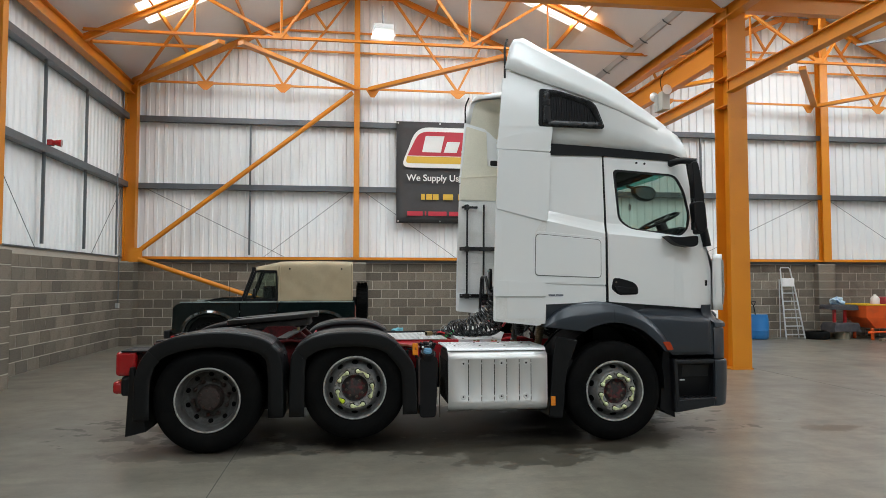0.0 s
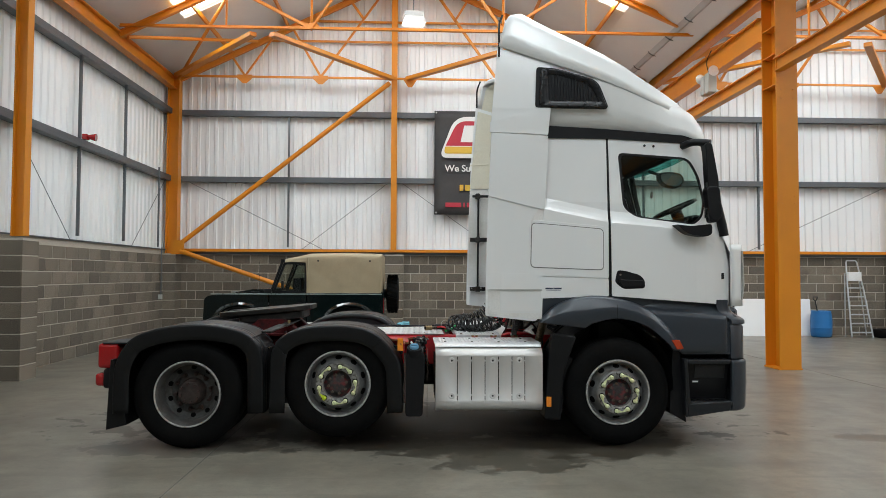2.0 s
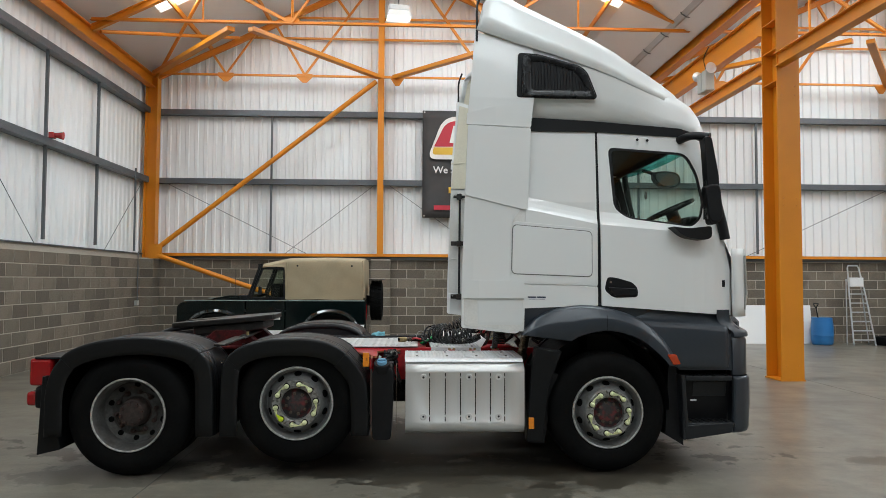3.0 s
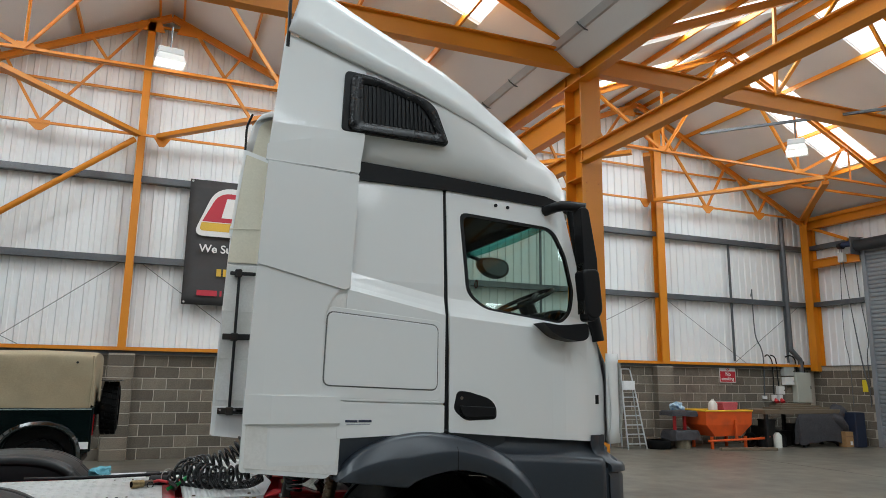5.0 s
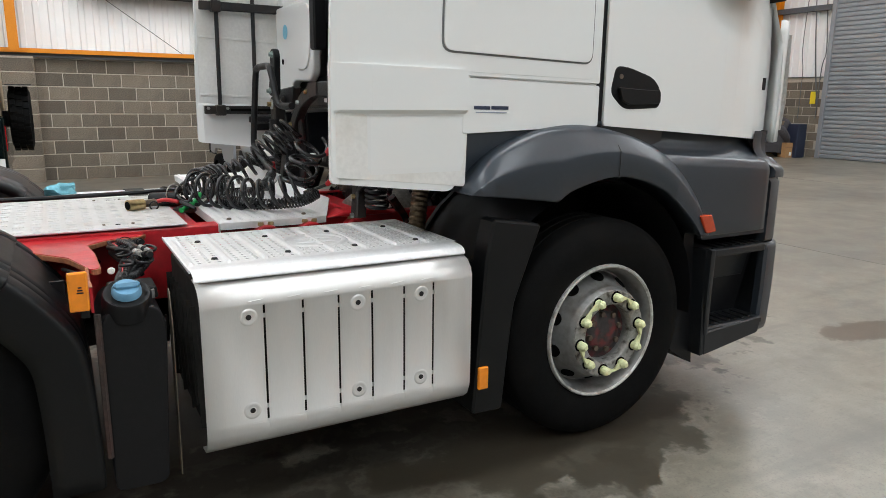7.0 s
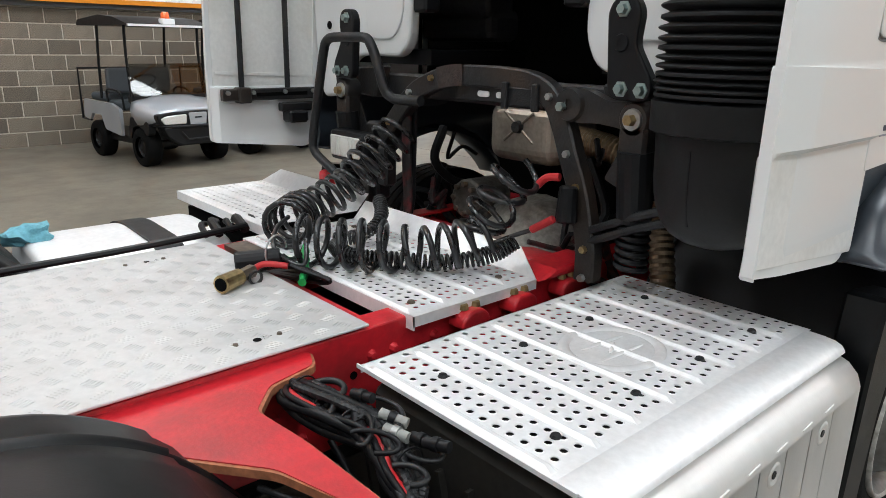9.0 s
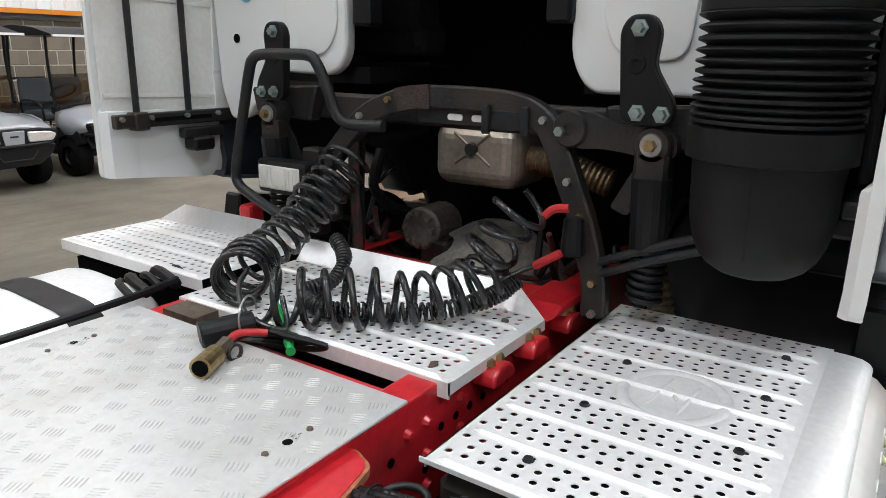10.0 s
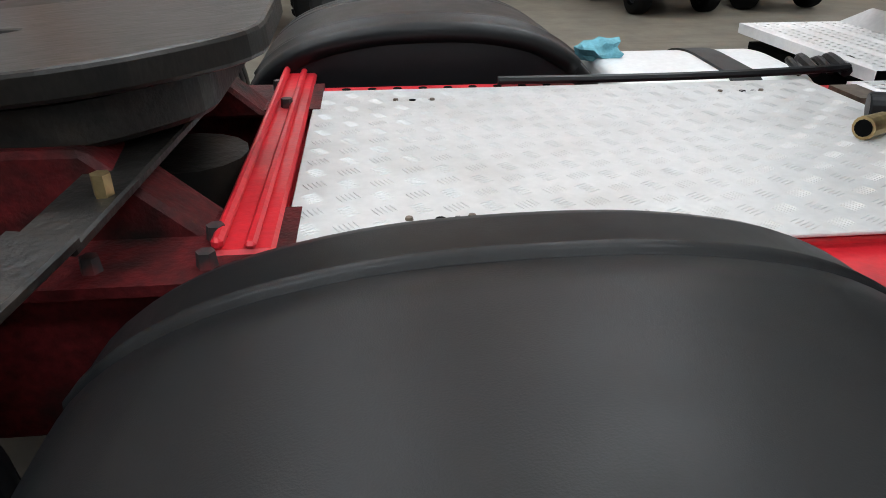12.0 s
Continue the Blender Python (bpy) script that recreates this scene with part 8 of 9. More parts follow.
for s in (-1, 1):
    lp("sill_plate", box(((1.30, min(W * s, (W + 0.008) * s), 0.56), (2.46, max(W * s, (W + 0.008) * s), 0.655))), ALUDULL, bevel=0.003)
for x0, x1, z in ((1.36, 1.56, 0.86), (1.60, 1.98, 0.86), (1.60, 1.66, 0.77)):
    lp("door_mark", box(((x0, -W - 0.004, z), (x1, -W - 0.001, z + 0.05))), material("white_mark", (0.6, 0.6, 0.58), 0.6, grain=0.05))
lp("radiator_grille", box(((-0.04, -0.6, 0.66), (0.06, 0.6, 1.12))), BLACK, bevel=0.02)
lp("front_bumper", box(((-0.16, -0.78, 0.50), (-0.03, 0.78, 0.66))), BLACK, bevel=0.02)
lp("snorkel_cowl", box(((1.22, -0.80, 1.24), (1.36, -0.70, 1.33))), BLACK, bevel=0.01)
lp("windscreen_frame", box(((1.30, -0.76, 1.27), (1.38, 0.76, 1.33))), BLACK)
for s in (-1, 1):
    lp("windscreen_post", bar((1.36, 0.745 * s, 1.28), (1.58, 0.745 * s, 1.90), 0.05, 0.05), BLACK)
lp("header_rail", box(((1.54, -0.76, 1.86), (1.62, 0.76, 1.93))), BLACK)
rows = []
for x, top, w in [(1.55, 1.925, 0.74), (1.75, 1.97, 0.77), (2.04, 2.025, 0.782), (2.055, 2.03, 0.784), (2.075, 2.035, 0.785)] + [(2.09 + 0.1175 * k, 2.037 + 0.018 * math.sin(k * math.pi / 12), 0.79) for k in range(13)] + [(3.56, 2.035, 0.785), (3.585, 2.02, 0.775)]:
    low = 1.88 if x < 2.06 else 1.25
    half = [(-w - 0.01 + 0.02 * f, low + (top - 0.09 - low) * f) for f in (0.0, 0.12, 0.28, 0.44, 0.60, 0.76, 0.90)] + [(-w + 0.018, top - 0.06), (-w + 0.055, top - 0.015), (-w * 0.5, top + 0.02)]
    rows.append([(x, y, z) for y, z in half] + [(x, 0, top + 0.03)] + [(x, -y, z) for y, z in reversed(half)])
bm = loft(rows)
for v in bm.verts:
    side_fold = min(1.0, max(0.0, (abs(v.co.y) - 0.70) / 0.06)) * min(1.0, (v.co.z - 1.25) / 0.10)
    fold = noise.noise(Vector((v.co.x * 2.6 + v.co.z * 3.4, v.co.y * 0.3, v.co.z * 1.2))) + 0.6 * noise.noise(Vector((v.co.x * 6.5 - v.co.z * 4.0, 3.0, v.co.z * 2.0)))
    v.co += Vector((0.008, 0.0, 0.010)) * noise.noise(v.co * 3.1) + Vector((0, 0.026 * side_fold, 0)) * fold
bm.faces.new([bm.verts.new(p) for p in [r for r in rows[-1]]])
hood = lp("canvas_hood", bm, CANVAS, "beige canvas soft top", smooth=True)
hood.modifiers.new("detail", "SUBSURF").levels = 2
hood.modifiers["detail"].render_levels = 2
for x in (2.30, 3.35):
    part("hood_stud", cyl((x, -0.785, 1.90), (x, -0.80, 1.90), 0.018, n=10), BLACK, hood)
part("hood_seam", tube([(2.08, -0.80, 1.25), (2.09, -0.80, 1.6), (2.10, -0.77, 1.96)], 0.012, 6), CANVAS, hood)
part("hood_seam", tube([(3.56, -0.80, 1.25), (3.57, -0.79, 1.7), (3.56, -0.76, 2.0)], 0.014, 6), CANVAS, hood)
sp2 = lp("spare_wheel", lathe([(0.0001, 0.0), (0.1, 0.0), (0.2, -0.04), (0.22, 0.0)], (3.90, 0.08, 1.21), "x", 24), MATS["dark_alloy"], "spare wheel on the tailgate", smooth=True)
part("tyre", blocky_tyre((3.79, 0.08, 1.21), 0.405, 0.25, "x"), RUBBER, sp2)
lp("spare_carrier", box(((3.58, 0.0, 1.11), (3.70, 0.16, 1.31)), ((3.66, -0.35, 1.635), (3.95, 0.30, 1.645))), BLACKSTEEL)
lp("tailgate", box(((3.58, -0.78, 0.62), (3.63, 0.78, 1.25))), LRGREEN, bevel=0.01)
lp("tail_lamp", box(((3.60, -0.76, 0.85), (3.64, -0.68, 1.15))), REDLENS)
lp("chassis", box(((0.2, -0.45, 0.42), (3.5, 0.45, 0.60))), BLACKSTEEL)
lp("car_seat", box(((1.75, -0.6, 0.9), (1.95, -0.15, 1.55)), ((1.75, 0.15, 0.9), (1.95, 0.6, 1.55))), BLACK, bevel=0.03)
lp("door_mirror", box(((1.58, -0.92, 1.33), (1.63, -0.80, 1.50))), BLACK, bevel=0.015)
lp("aerial", tube([(1.1, -0.74, 1.24), (1.11, -0.74, 1.9)], 0.004, 5), BLACK)
lp("white_panel", box(((3.45, -0.805, 0.66), (3.60, -0.80, 0.76))), SHEET)


# ---- buggies ----
CARTSILVER = material("silver_buggy_paint", (0.42, 0.44, 0.47), 0.28, 0.3, grain=0.0, coat=0.5, wear=0.01)
CARTSEAT = material("grey_vinyl", (0.075, 0.085, 0.095), 0.55, grain=0.08)


def buggy(loc, rz, paint, label, beacon):
    """Golf buggy; front towards -y, wheels on the floor at its own z = 0."""
    c = thing("golf_buggy", loc, label, "buggy", "parked golf buggies", rz)
    p = lambda name, bm, mat, lab="", **kw: part(name, bm, mat, c, lab, **kw)
    rows = []
    for y, w, low, top in ((-0.06, 0.44, 0.70, 0.74), (-0.03, 0.52, 0.66, 0.775), (0.05, 0.57, 0.62, 0.805), (0.18, 0.60, 0.59, 0.835), (0.36, 0.61, 0.57, 0.865), (0.52, 0.60, 0.58, 0.890), (0.66, 0.57, 0.62, 0.915)):
        half = [(-w, low), (-w - 0.012, low + (top - low) * 0.45), (-w + 0.015, top - 0.055), (-w + 0.07, top - 0.02), (-w * 0.62, top), (-w * 0.50, top + 0.022), (-w * 0.25, top + 0.032), (0, top + 0.035)]
        rows.append([(x, y, z) for x, z in half] + [(-x, y, z) for x, z in reversed(half[:-1])])
    body = p("front_cowl", loft(rows), paint, "glossy silver front cowl", smooth=True)
    body.modifiers.new("thickness", "SOLIDIFY").thickness = 0.02
    p("cowl_mask", prism(rounded([(-0.58, 0.735), (-0.34, 0.765), (0.34, 0.765), (0.58, 0.735), (0.54, 0.60), (0.34, 0.545), (-0.34, 0.545), (-0.54, 0.60)], 0.05, 4), "y", -0.075, 0.05), BLACK, "black mask round the headlamps", bevel=0.02, segs=2)
    part("badge_panel", prism(rounded([(-0.135, 0.745), (0.135, 0.745), (0.115, 0.575), (-0.115, 0.575)], 0.02, 3), "y", -0.088, -0.074), paint, c, "silver centre panel", bevel=0.005)
    part("badge", box(((-0.05, -0.092, 0.672), (0.05, -0.088, 0.690))), BLACK, c)
    p("front_bumper", prism(rounded([(-0.52, 0.57), (0.52, 0.57), (0.45, 0.44), (0.28, 0.32), (-0.28, 0.32), (-0.45, 0.44)], 0.06, 4), "y", -0.10, 0.10), BLACK, bevel=0.03, segs=2)
    p("bumper_lip", tube([(-0.56, 0.10, 0.60), (-0.44, -0.08, 0.575), (0, -0.115, 0.57), (0.44, -0.08, 0.575), (0.56, 0.10, 0.60)], 0.022, 8, 5), BLACK, smooth=True)
    p("lower_grille", tube([(-0.26, -0.105, 0.50), (-0.18, -0.11, 0.40), (0.18, -0.11, 0.40), (0.26, -0.105, 0.50)], 0.012, 6), BLACKSTEEL)
    for s in (-1, 1):
        p("headlamp", prism(rounded([(0.165 * s, 0.730), (0.45 * s, 0.715), (0.535 * s, 0.680), (0.48 * s, 0.60), (0.175 * s, 0.60)], 0.025, 3), "y", -0.095, -0.04), material("headlamp_lens", (0.70, 0.69, 0.66), 0.12, 0.2, grain=0.15, scale=22), "clear headlamp", bevel=0.012, segs=2)
        p("wheel_arch", plate(rounded([(0.12, 0.58), (0.20, 0.66), (0.64, 0.66), (0.74, 0.36), (0.66, 0.36), (0.58, 0.52), (0.44, 0.56), (0.28, 0.52), (0.20, 0.44), (0.14, 0.46)], 0.03, 3), [], 0.605 * s, 0.10), BLACK, bevel=0.012).matrix_basis = Matrix.Rotation(radians(90), 4, "Z")
        p("roof_post", tube([(0.54 * s, 0.66, 0.92), (0.53 * s, 0.72, 1.45), (0.53 * s, 0.70, 1.87)], 0.02, 8, 3), BLACK)
        p("rear_post", tube([(0.50 * s, 1.70, 0.85), (0.50 * s, 1.66, 1.45), (0.50 * s, 1.60, 1.87)], 0.02, 8, 3), BLACK)
        p("rear_body", plate(rounded([(1.0, 0.36), (1.0, 0.74), (1.25, 0.80), (2.15, 0.82), (2.20, 0.55), (2.0, 0.52), (1.92, 0.62), (1.60, 0.62), (1.50, 0.42)], 0.04, 3), [], 0.58 * s, 0.05), paint, bevel=0.015).matrix_basis = Matrix.Rotation(radians(90), 4, "Z")
        for y, r in ((0.42, 0.265), (1.78, 0.265)):
            w = p("wheel", lathe([(0.0001, 0.0), (0.06, 0.0), (0.11, -0.03), (0.125, 0.0)], (0.575 * s, y, r), "x", 20, s), BLACK, smooth=True)
            part("tyre", tyre_bm((0.50 * s, y, r), r, 0.21, "x", 36), RUBBER, w, smooth=True)
        p("arm_rest", tube([(0.50 * s, 1.0, 0.72), (0.52 * s, 1.05, 0.95), (0.52 * s, 1.45, 0.98), (0.50 * s, 1.5, 0.8)], 0.016, 8, 4), BLACK)
    p("chassis", box(((-0.50, 0.25, 0.26), (0.50, 2.2, 0.36))), BLACK, bevel=0.02)
    p("dashboard", box(((-0.55, 0.60, 0.82), (0.55, 0.78, 0.955))), BLACK, bevel=0.03)
    p("seat_cushion", box(((-0.50, 1.05, 0.70), (0.50, 1.52, 0.84))), CARTSEAT, bevel=0.05, segs=3)
    p("seat_back", box(((-0.48, 1.50, 0.92), (0.48, 1.60, 1.28))), CARTSEAT, bevel=0.045, segs=3)
    p("rear_seat", box(((-0.50, 1.66, 0.80), (0.50, 2.1, 0.92))), CARTSEAT, bevel=0.05, segs=3)
    pane = p("windshield", prism([(0.60, 0.93), (0.62, 0.93), (0.700, 1.36), (0.680, 1.36)], "x", -0.55, 0.55), glass("smoky_acrylic", (0.60, 0.58, 0.54)))
    pane.visible_shadow = False
    roof_ = p("roof", prism(rounded([(0.42, 1.86), (0.50, 1.885), (0.85, 1.965), (1.30, 2.0), (2.0, 1.94), (2.05, 1.86)], 0.03, 3), "x", -0.60, 0.60), BLACK, "black buggy roof", bevel=0.03, segs=2)
    part("roof_edge", box(((-0.61, 0.39, 1.845), (0.61, 0.43, 1.875))), SHEET, roof_)
    bm = bmesh.new()
    m2 = Matrix.Translation((-0.25, 0.88, 1.12)) @ Matrix.Rotation(radians(-35), 4, "X")
    add_tube(bm, [m2 @ Vector((0.17 * math.cos(a), 0.17 * math.sin(a), 0)) for a in [2 * math.pi * k / 20 for k in range(21)]], 0.014, 6)
    p("steering_wheel", bm, BLACK)
    p("rear_frame", tube([(-0.5, 2.15, 0.5), (-0.5, 2.45, 0.5), (-0.5, 2.45, 1.25), (0.5, 2.45, 1.25), (0.5, 2.45, 0.5), (0.5, 2.15, 0.5)], 0.018, 8), BLACK)
    if beacon:
        b = p("beacon_base", box(((-0.10, 0.46, 1.875), (0.08, 0.58, 1.955))), SHEET, bevel=0.01)
        part("beacon", lathe([(0.0001, 0.09), (0.04, 0.085), (0.055, 0.06), (0.06, 0.0)], (-0.03, 0.52, 1.955), "z", 20), material("orange_beacon", (0.8, 0.12, 0.02), 0.25, grain=0.05, coat=0.5), b, smooth=True)
    return c


buggy((3.99, 15.78, 0), 7, CARTSILVER, "silver golf buggy with black roof and orange beacon", True)
buggy((5.62, 16.05, 0), 6, CARTSILVER, "silver golf buggy with grey vinyl seats", False)

# ---- along the far wall ----
ALUTUBE = material("ladder_aluminium", (0.62, 0.64, 0.65), 0.35, 0.8, grain=0.08)
lad = thing("step_ladder", (12.60, 18.58, 0), "folded aluminium step ladder leaning on the block wall", "ladder", rz=0)
part("hoop", tube([(-0.26, -0.28, 0.0), (-0.19, -0.02, 1.30), (-0.15, 0.10, 2.0), (-0.12, 0.115, 2.05), (0.12, 0.115, 2.05), (0.15, 0.10, 2.0), (0.24, -0.02, 1.30), (0.32, -0.28, 0.0)], 0.02, 8), ALUTUBE, lad)
part("rear_frame", tube([(-0.27, -0.02, 0.0), (-0.18, 0.12, 1.7), (0.2, 0.12, 1.7), (0.31, -0.02, 0.0)], 0.016, 8), ALUTUBE, lad)
for k in range(6):
    f = 0.12 + k * 0.235
    part("tread", box(((-0.25 + 0.02 * k, -0.29 + 0.05 * k, f), (0.30 - 0.02 * k, -0.20 + 0.05 * k, f + 0.03))), ALUTUBE, lad, bevel=0.005)
part("top_tray", box(((-0.17, -0.03, 1.50), (0.20, 0.03, 1.74))), ALUDULL, lad, bevel=0.01)

barrel = thing("barrel", (11.66, 18.55, 0), "blue plastic drum with a shovel in it", "barrel")
part("drum", lathe([(0.0001, 0.0), (0.22, 0.0), (0.25, 0.03), (0.262, 0.15), (0.262, 0.24), (0.268, 0.25), (0.262, 0.27), (0.265, 0.42), (0.255, 0.58), (0.24, 0.66), (0.246, 0.68), (0.235, 0.70), (0.0001, 0.70)], (0, 0, 0), "z", 32), material("blue_drum", (0.02, 0.16, 0.42), 0.45, grain=0.08, stain=(0.05, 0.16, 0.33), stain_amount=0.5), barrel, smooth=True)
shovel = thing("shovel", (11.48, 18.5, 0.70), "black D-handled shovel standing in the drum", "shovel")
part("shaft", tube([(0.05, 0, -0.02), (0.0, 0, 0.25)], 0.016, 8), BLACK, shovel)
part("grip", tube([(0.0, 0, 0.25), (-0.06, 0, 0.33), (-0.06, 0, 0.37), (0.06, 0, 0.37), (0.05, 0, 0.33), (0.0, 0, 0.25)], 0.014, 8), BLACK, shovel)
brd = thing("white_board", (10.62, 18.8, 0), "large white board leaning on the wall", "board")
part("sheet", prism([(0.0, 0.0), (0.03, 0.0), (0.15, 1.0), (0.12, 1.0)], "x", -1.15, 0.95), SHEET, brd, bevel=0.004)
part("printed_strip", prism([(-0.004, 0.10), (0.012, 0.10), (0.026, 0.26), (0.010, 0.26)], "x", 0.20, 0.50), material("maroon_print", (0.24, 0.02, 0.02), 0.6), brd)

spare = thing("loose_tyre", (13.32, 18.35, 0), "worn black car tyre lying on the floor", "tyre")
part("carcass", tyre_bm((0, 0, 0.11), 0.33, 0.22, "z", 36, 0.6), RUBBER, spare, smooth=True)
GREYCLOTH = material("grey_moving_blanket", (0.050, 0.047, 0.052), 0.95, grain=0.6, scale=14, stain=(0.085, 0.08, 0.085), stain_amount=0.5, stain_scale=9, bump=0.6, bump_scale=60)


def draped(w, d, drop, seed, uneven=0.12):
    """A cloth over a box top w by d, its hem hanging down."""
    bm = bmesh.new()
    n = 18
    grid = []
    for i in range(n + 1):
        row = []
        for j in range(n + 1):
            u, v = (i / n * 2 - 1) * (w / 2 + drop), (j / n * 2 - 1) * (d / 2 + drop)
            ox, oy = max(0, abs(u) - w / 2), max(0, abs(v) - d / 2)
            x, y = math.copysign(min(abs(u), w / 2), u), math.copysign(min(abs(v), d / 2), v)
            fall = max(ox, oy) * (1 - uneven + 2 * uneven * noise.noise(Vector((u * 2, v * 2, seed))))
            wav = 0.03 * noise.noise(Vector((u * 6, v * 6, seed + 3)))
            x += math.copysign(min(0.05, ox * 0.12) + wav * (ox > 0), u)
            y += math.copysign(min(0.05, oy * 0.12) + wav * (oy > 0), v)
            row.append(bm.verts.new((x, y, -fall + 0.012 * noise.noise(Vector((u * 5, v * 5, seed))))))
        grid.append(row)
    for i in range(n):
        for j in range(n):
            bm.faces.new((grid[i][j], grid[i + 1][j], grid[i + 1][j + 1], grid[i][j + 1]))
    return bm


stand = thing("covered_stand", (13.93, 18.30, 0), "small stand and drum under grey blankets", "stand")
part("drum", cyl((0.15, 0, 0), (0.15, 0, 0.42), 0.2, n=20), material("dusty_tan", (0.28, 0.24, 0.17), 0.8, grain=0.2), stand)
for x in (-0.09, 0.24):
    part("post", box(((x - 0.035, -0.03, 0.45), (x + 0.035, 0.03, 0.95))), RED, stand)
ob = part("lower_cloth", draped(0.75, 0.55, 0.28, 1), GREYCLOTH, stand, "crumpled grey blanket", smooth=True)
ob.location = (0.1, 0, 0.47)
ob = part("upper_cloth", draped(0.80, 0.5, 0.16, 5), GREYCLOTH, stand, "crumpled grey blanket", smooth=True)
ob.location = (0.05, 0, 0.98)
bag = thing("plastic_bag", (13.97, 18.3, 0.985), "blue and white crumpled plastic bag on the blanket", "bag")
bm = bmesh.new()
bmesh.ops.create_icosphere(bm, subdivisions=3, radius=0.16)
for v in bm.verts:
    v.co *= 0.8 + 0.6 * noise.noise(v.co * 9)
    v.co.x *= 1.6
    v.co.z = max(0, v.co.z + 0.08)
part("bag_skin", bm, material("bag_film", (0.45, 0.58, 0.66), 0.35, grain=0.3, scale=4, stain=(0.05, 0.2, 0.45), stain_amount=0.9, stain_scale=14), bag, smooth=True)

SPREADER = material("orange_hopper", (0.70, 0.10, 0.015), 0.4, grain=0.06, stain=(0.35, 0.06, 0.02), stain_amount=0.5, stain_scale=3)
hop = thing("salt_spreader", (15.22, 18.2, 0), "orange towed salt spreader with tapered hopper", "spreader")
bm = loft([[(-0.45, -0.35, 0.32), (0.45, -0.35, 0.32), (0.45, 0.35, 0.32), (-0.45, 0.35, 0.32)], [(-0.78, -0.42, 0.62), (0.78, -0.42, 0.62), (0.78, 0.42, 0.62), (-0.78, 0.42, 0.62)], [(-0.80, -0.44, 0.98), (0.80, -0.44, 0.98), (0.80, 0.44, 0.98), (-0.80, 0.44, 0.98)]], True)
bm.faces.new([bm.verts.new(q) for q in ((-0.79, -0.43, 0.965), (0.79, -0.43, 0.965), (0.79, 0.43, 0.965), (-0.79, 0.43, 0.965))])
part("hopper", bm, SPREADER, hop, bevel=0.01)
part("hopper_rim", tube([(-0.80, -0.44, 0.985), (0.80, -0.44, 0.985), (0.80, 0.44, 0.985), (-0.80, 0.44, 0.985), (-0.80, -0.44, 0.985)], 0.025, 6), material("yellow_edge", (0.75, 0.45, 0.02), 0.5), hop)
part("frame", tube([(-0.8, -0.5, 0.22), (1.15, -0.5, 0.26), (1.55, -0.3, 0.3)], 0.03, 8), SPREADER, hop)
for lo, hi in (((0.15, -0.48, 0.24), (0.22, -0.44, 0.75)), ((-0.6, -0.40, 0.0), (-0.54, -0.34, 0.32)), ((0.54, -0.40, 0.0), (0.6, -0.34, 0.32)), ((-0.6, 0.30, 0.0), (-0.54, 0.36, 0.32)), ((0.54, 0.30, 0.0), (0.6, 0.36, 0.32))):
    part("leg", box((lo, hi)), SPREADER, hop)
part("wheel", tyre_bm((0.9, -0.2, 0.2), 0.2, 0.12), RUBBER, hop)
jug = thing("plastic_jug", (14.98, 18.1, 0.965), "white plastic jug standing on the spreader", "jug")
part("bottle", lathe([(0.0001, 0), (0.11, 0), (0.12, 0.03), (0.12, 0.20), (0.06, 0.27), (0.035, 0.28), (0.035, 0.32), (0.0001, 0.32)], (0, 0, 0), "z", 18), material("milky_plastic", (0.68, 0.68, 0.62), 0.5, grain=0.05), jug, smooth=True)
red_bag = thing("dotted_bag", (15.45, 18.1, 0.965), "red dotted cloth bag on the spreader", "bag")
part("pouch", prism(rounded([(-0.22, 0), (0.22, 0), (0.28, 0.24), (-0.28, 0.24)], 0.04, 3), "y", -0.15, 0.15), material("red_cloth", (0.45, 0.09, 0.10), 0.9, grain=0.3, scale=10), red_bag, bevel=0.03)
plk = thing("timber_plank", (15.35, 17.35, 0), "loose timber plank on the floor", "plank", rz=-12)
part("board", box(((-0.75, -0.07, 0.0), (0.85, 0.07, 0.07))), material("old_timber", (0.16, 0.12, 0.08), 0.85, grain=0.25, stretch=(1, 8, 8)), plk, bevel=0.006)

bench = thing("work_bench", (17.9, 17.95, 0), "cluttered timber bench hung with grey blankets", "bench")
part("benchtop", box(((-1.65, -0.40, 0.90), (1.30, 0.40, 1.02))), MATS["old_timber"], bench, bevel=0.01)
for x in (-1.55, -0.2, 1.2):
    for y in (-0.33, 0.33):
        part("leg", box(((x - 0.04, y - 0.04, 0), (x + 0.04, y + 0.04, 0.90))), BLACKSTEEL, bench)
for k in range(3):
    part("stacked_timber", box(((-1.0 + 0.2 * k, -0.3 + 0.15 * k, 1.02 + 0.05 * k), (0.9 - 0.2 * k, 0.3 - 0.05 * k, 1.07 + 0.05 * k))), MATS["old_timber"], bench, bevel=0.004)
ob = part("hanging_cloth", draped(1.5, 0.05, 0.82, 9, 0.05), GREYCLOTH, bench, "grey blanket hanging to the floor", smooth=True)
ob.location = (0.25, -0.42, 0.90)
# dark boxes added to stand in for the shade below the bench
for k, (x, y, w, d, h2) in enumerate(((16.95, 18.35, 0.5, 0.4, 0.55), (17.5, 18.3, 0.45, 0.45, 0.42), (18.2, 18.35, 0.6, 0.4, 0.6), (16.75, 18.0, 0.30, 0.35, 0.75))):
    cr = thing("crate", (x, y, 0), "dark crate added to fill the shade under the bench", "crate", "crates under the bench")
    part("crate_body", box(((-w / 2, -d / 2, 0), (w / 2, d / 2, h2))), GREASY, cr, bevel=0.015)
    part("crate_rim", box(((-w / 2 - 0.01, -d / 2 - 0.01, h2 - 0.05), (w / 2 + 0.01, d / 2 + 0.01, h2 - 0.01))), BLACKSTEEL, cr, bevel=0.006)
heap = thing("blanket_heap", (19.15, 17.8, 0), "heap of grey blankets beside the bench", "blankets")
bm = bmesh.new()
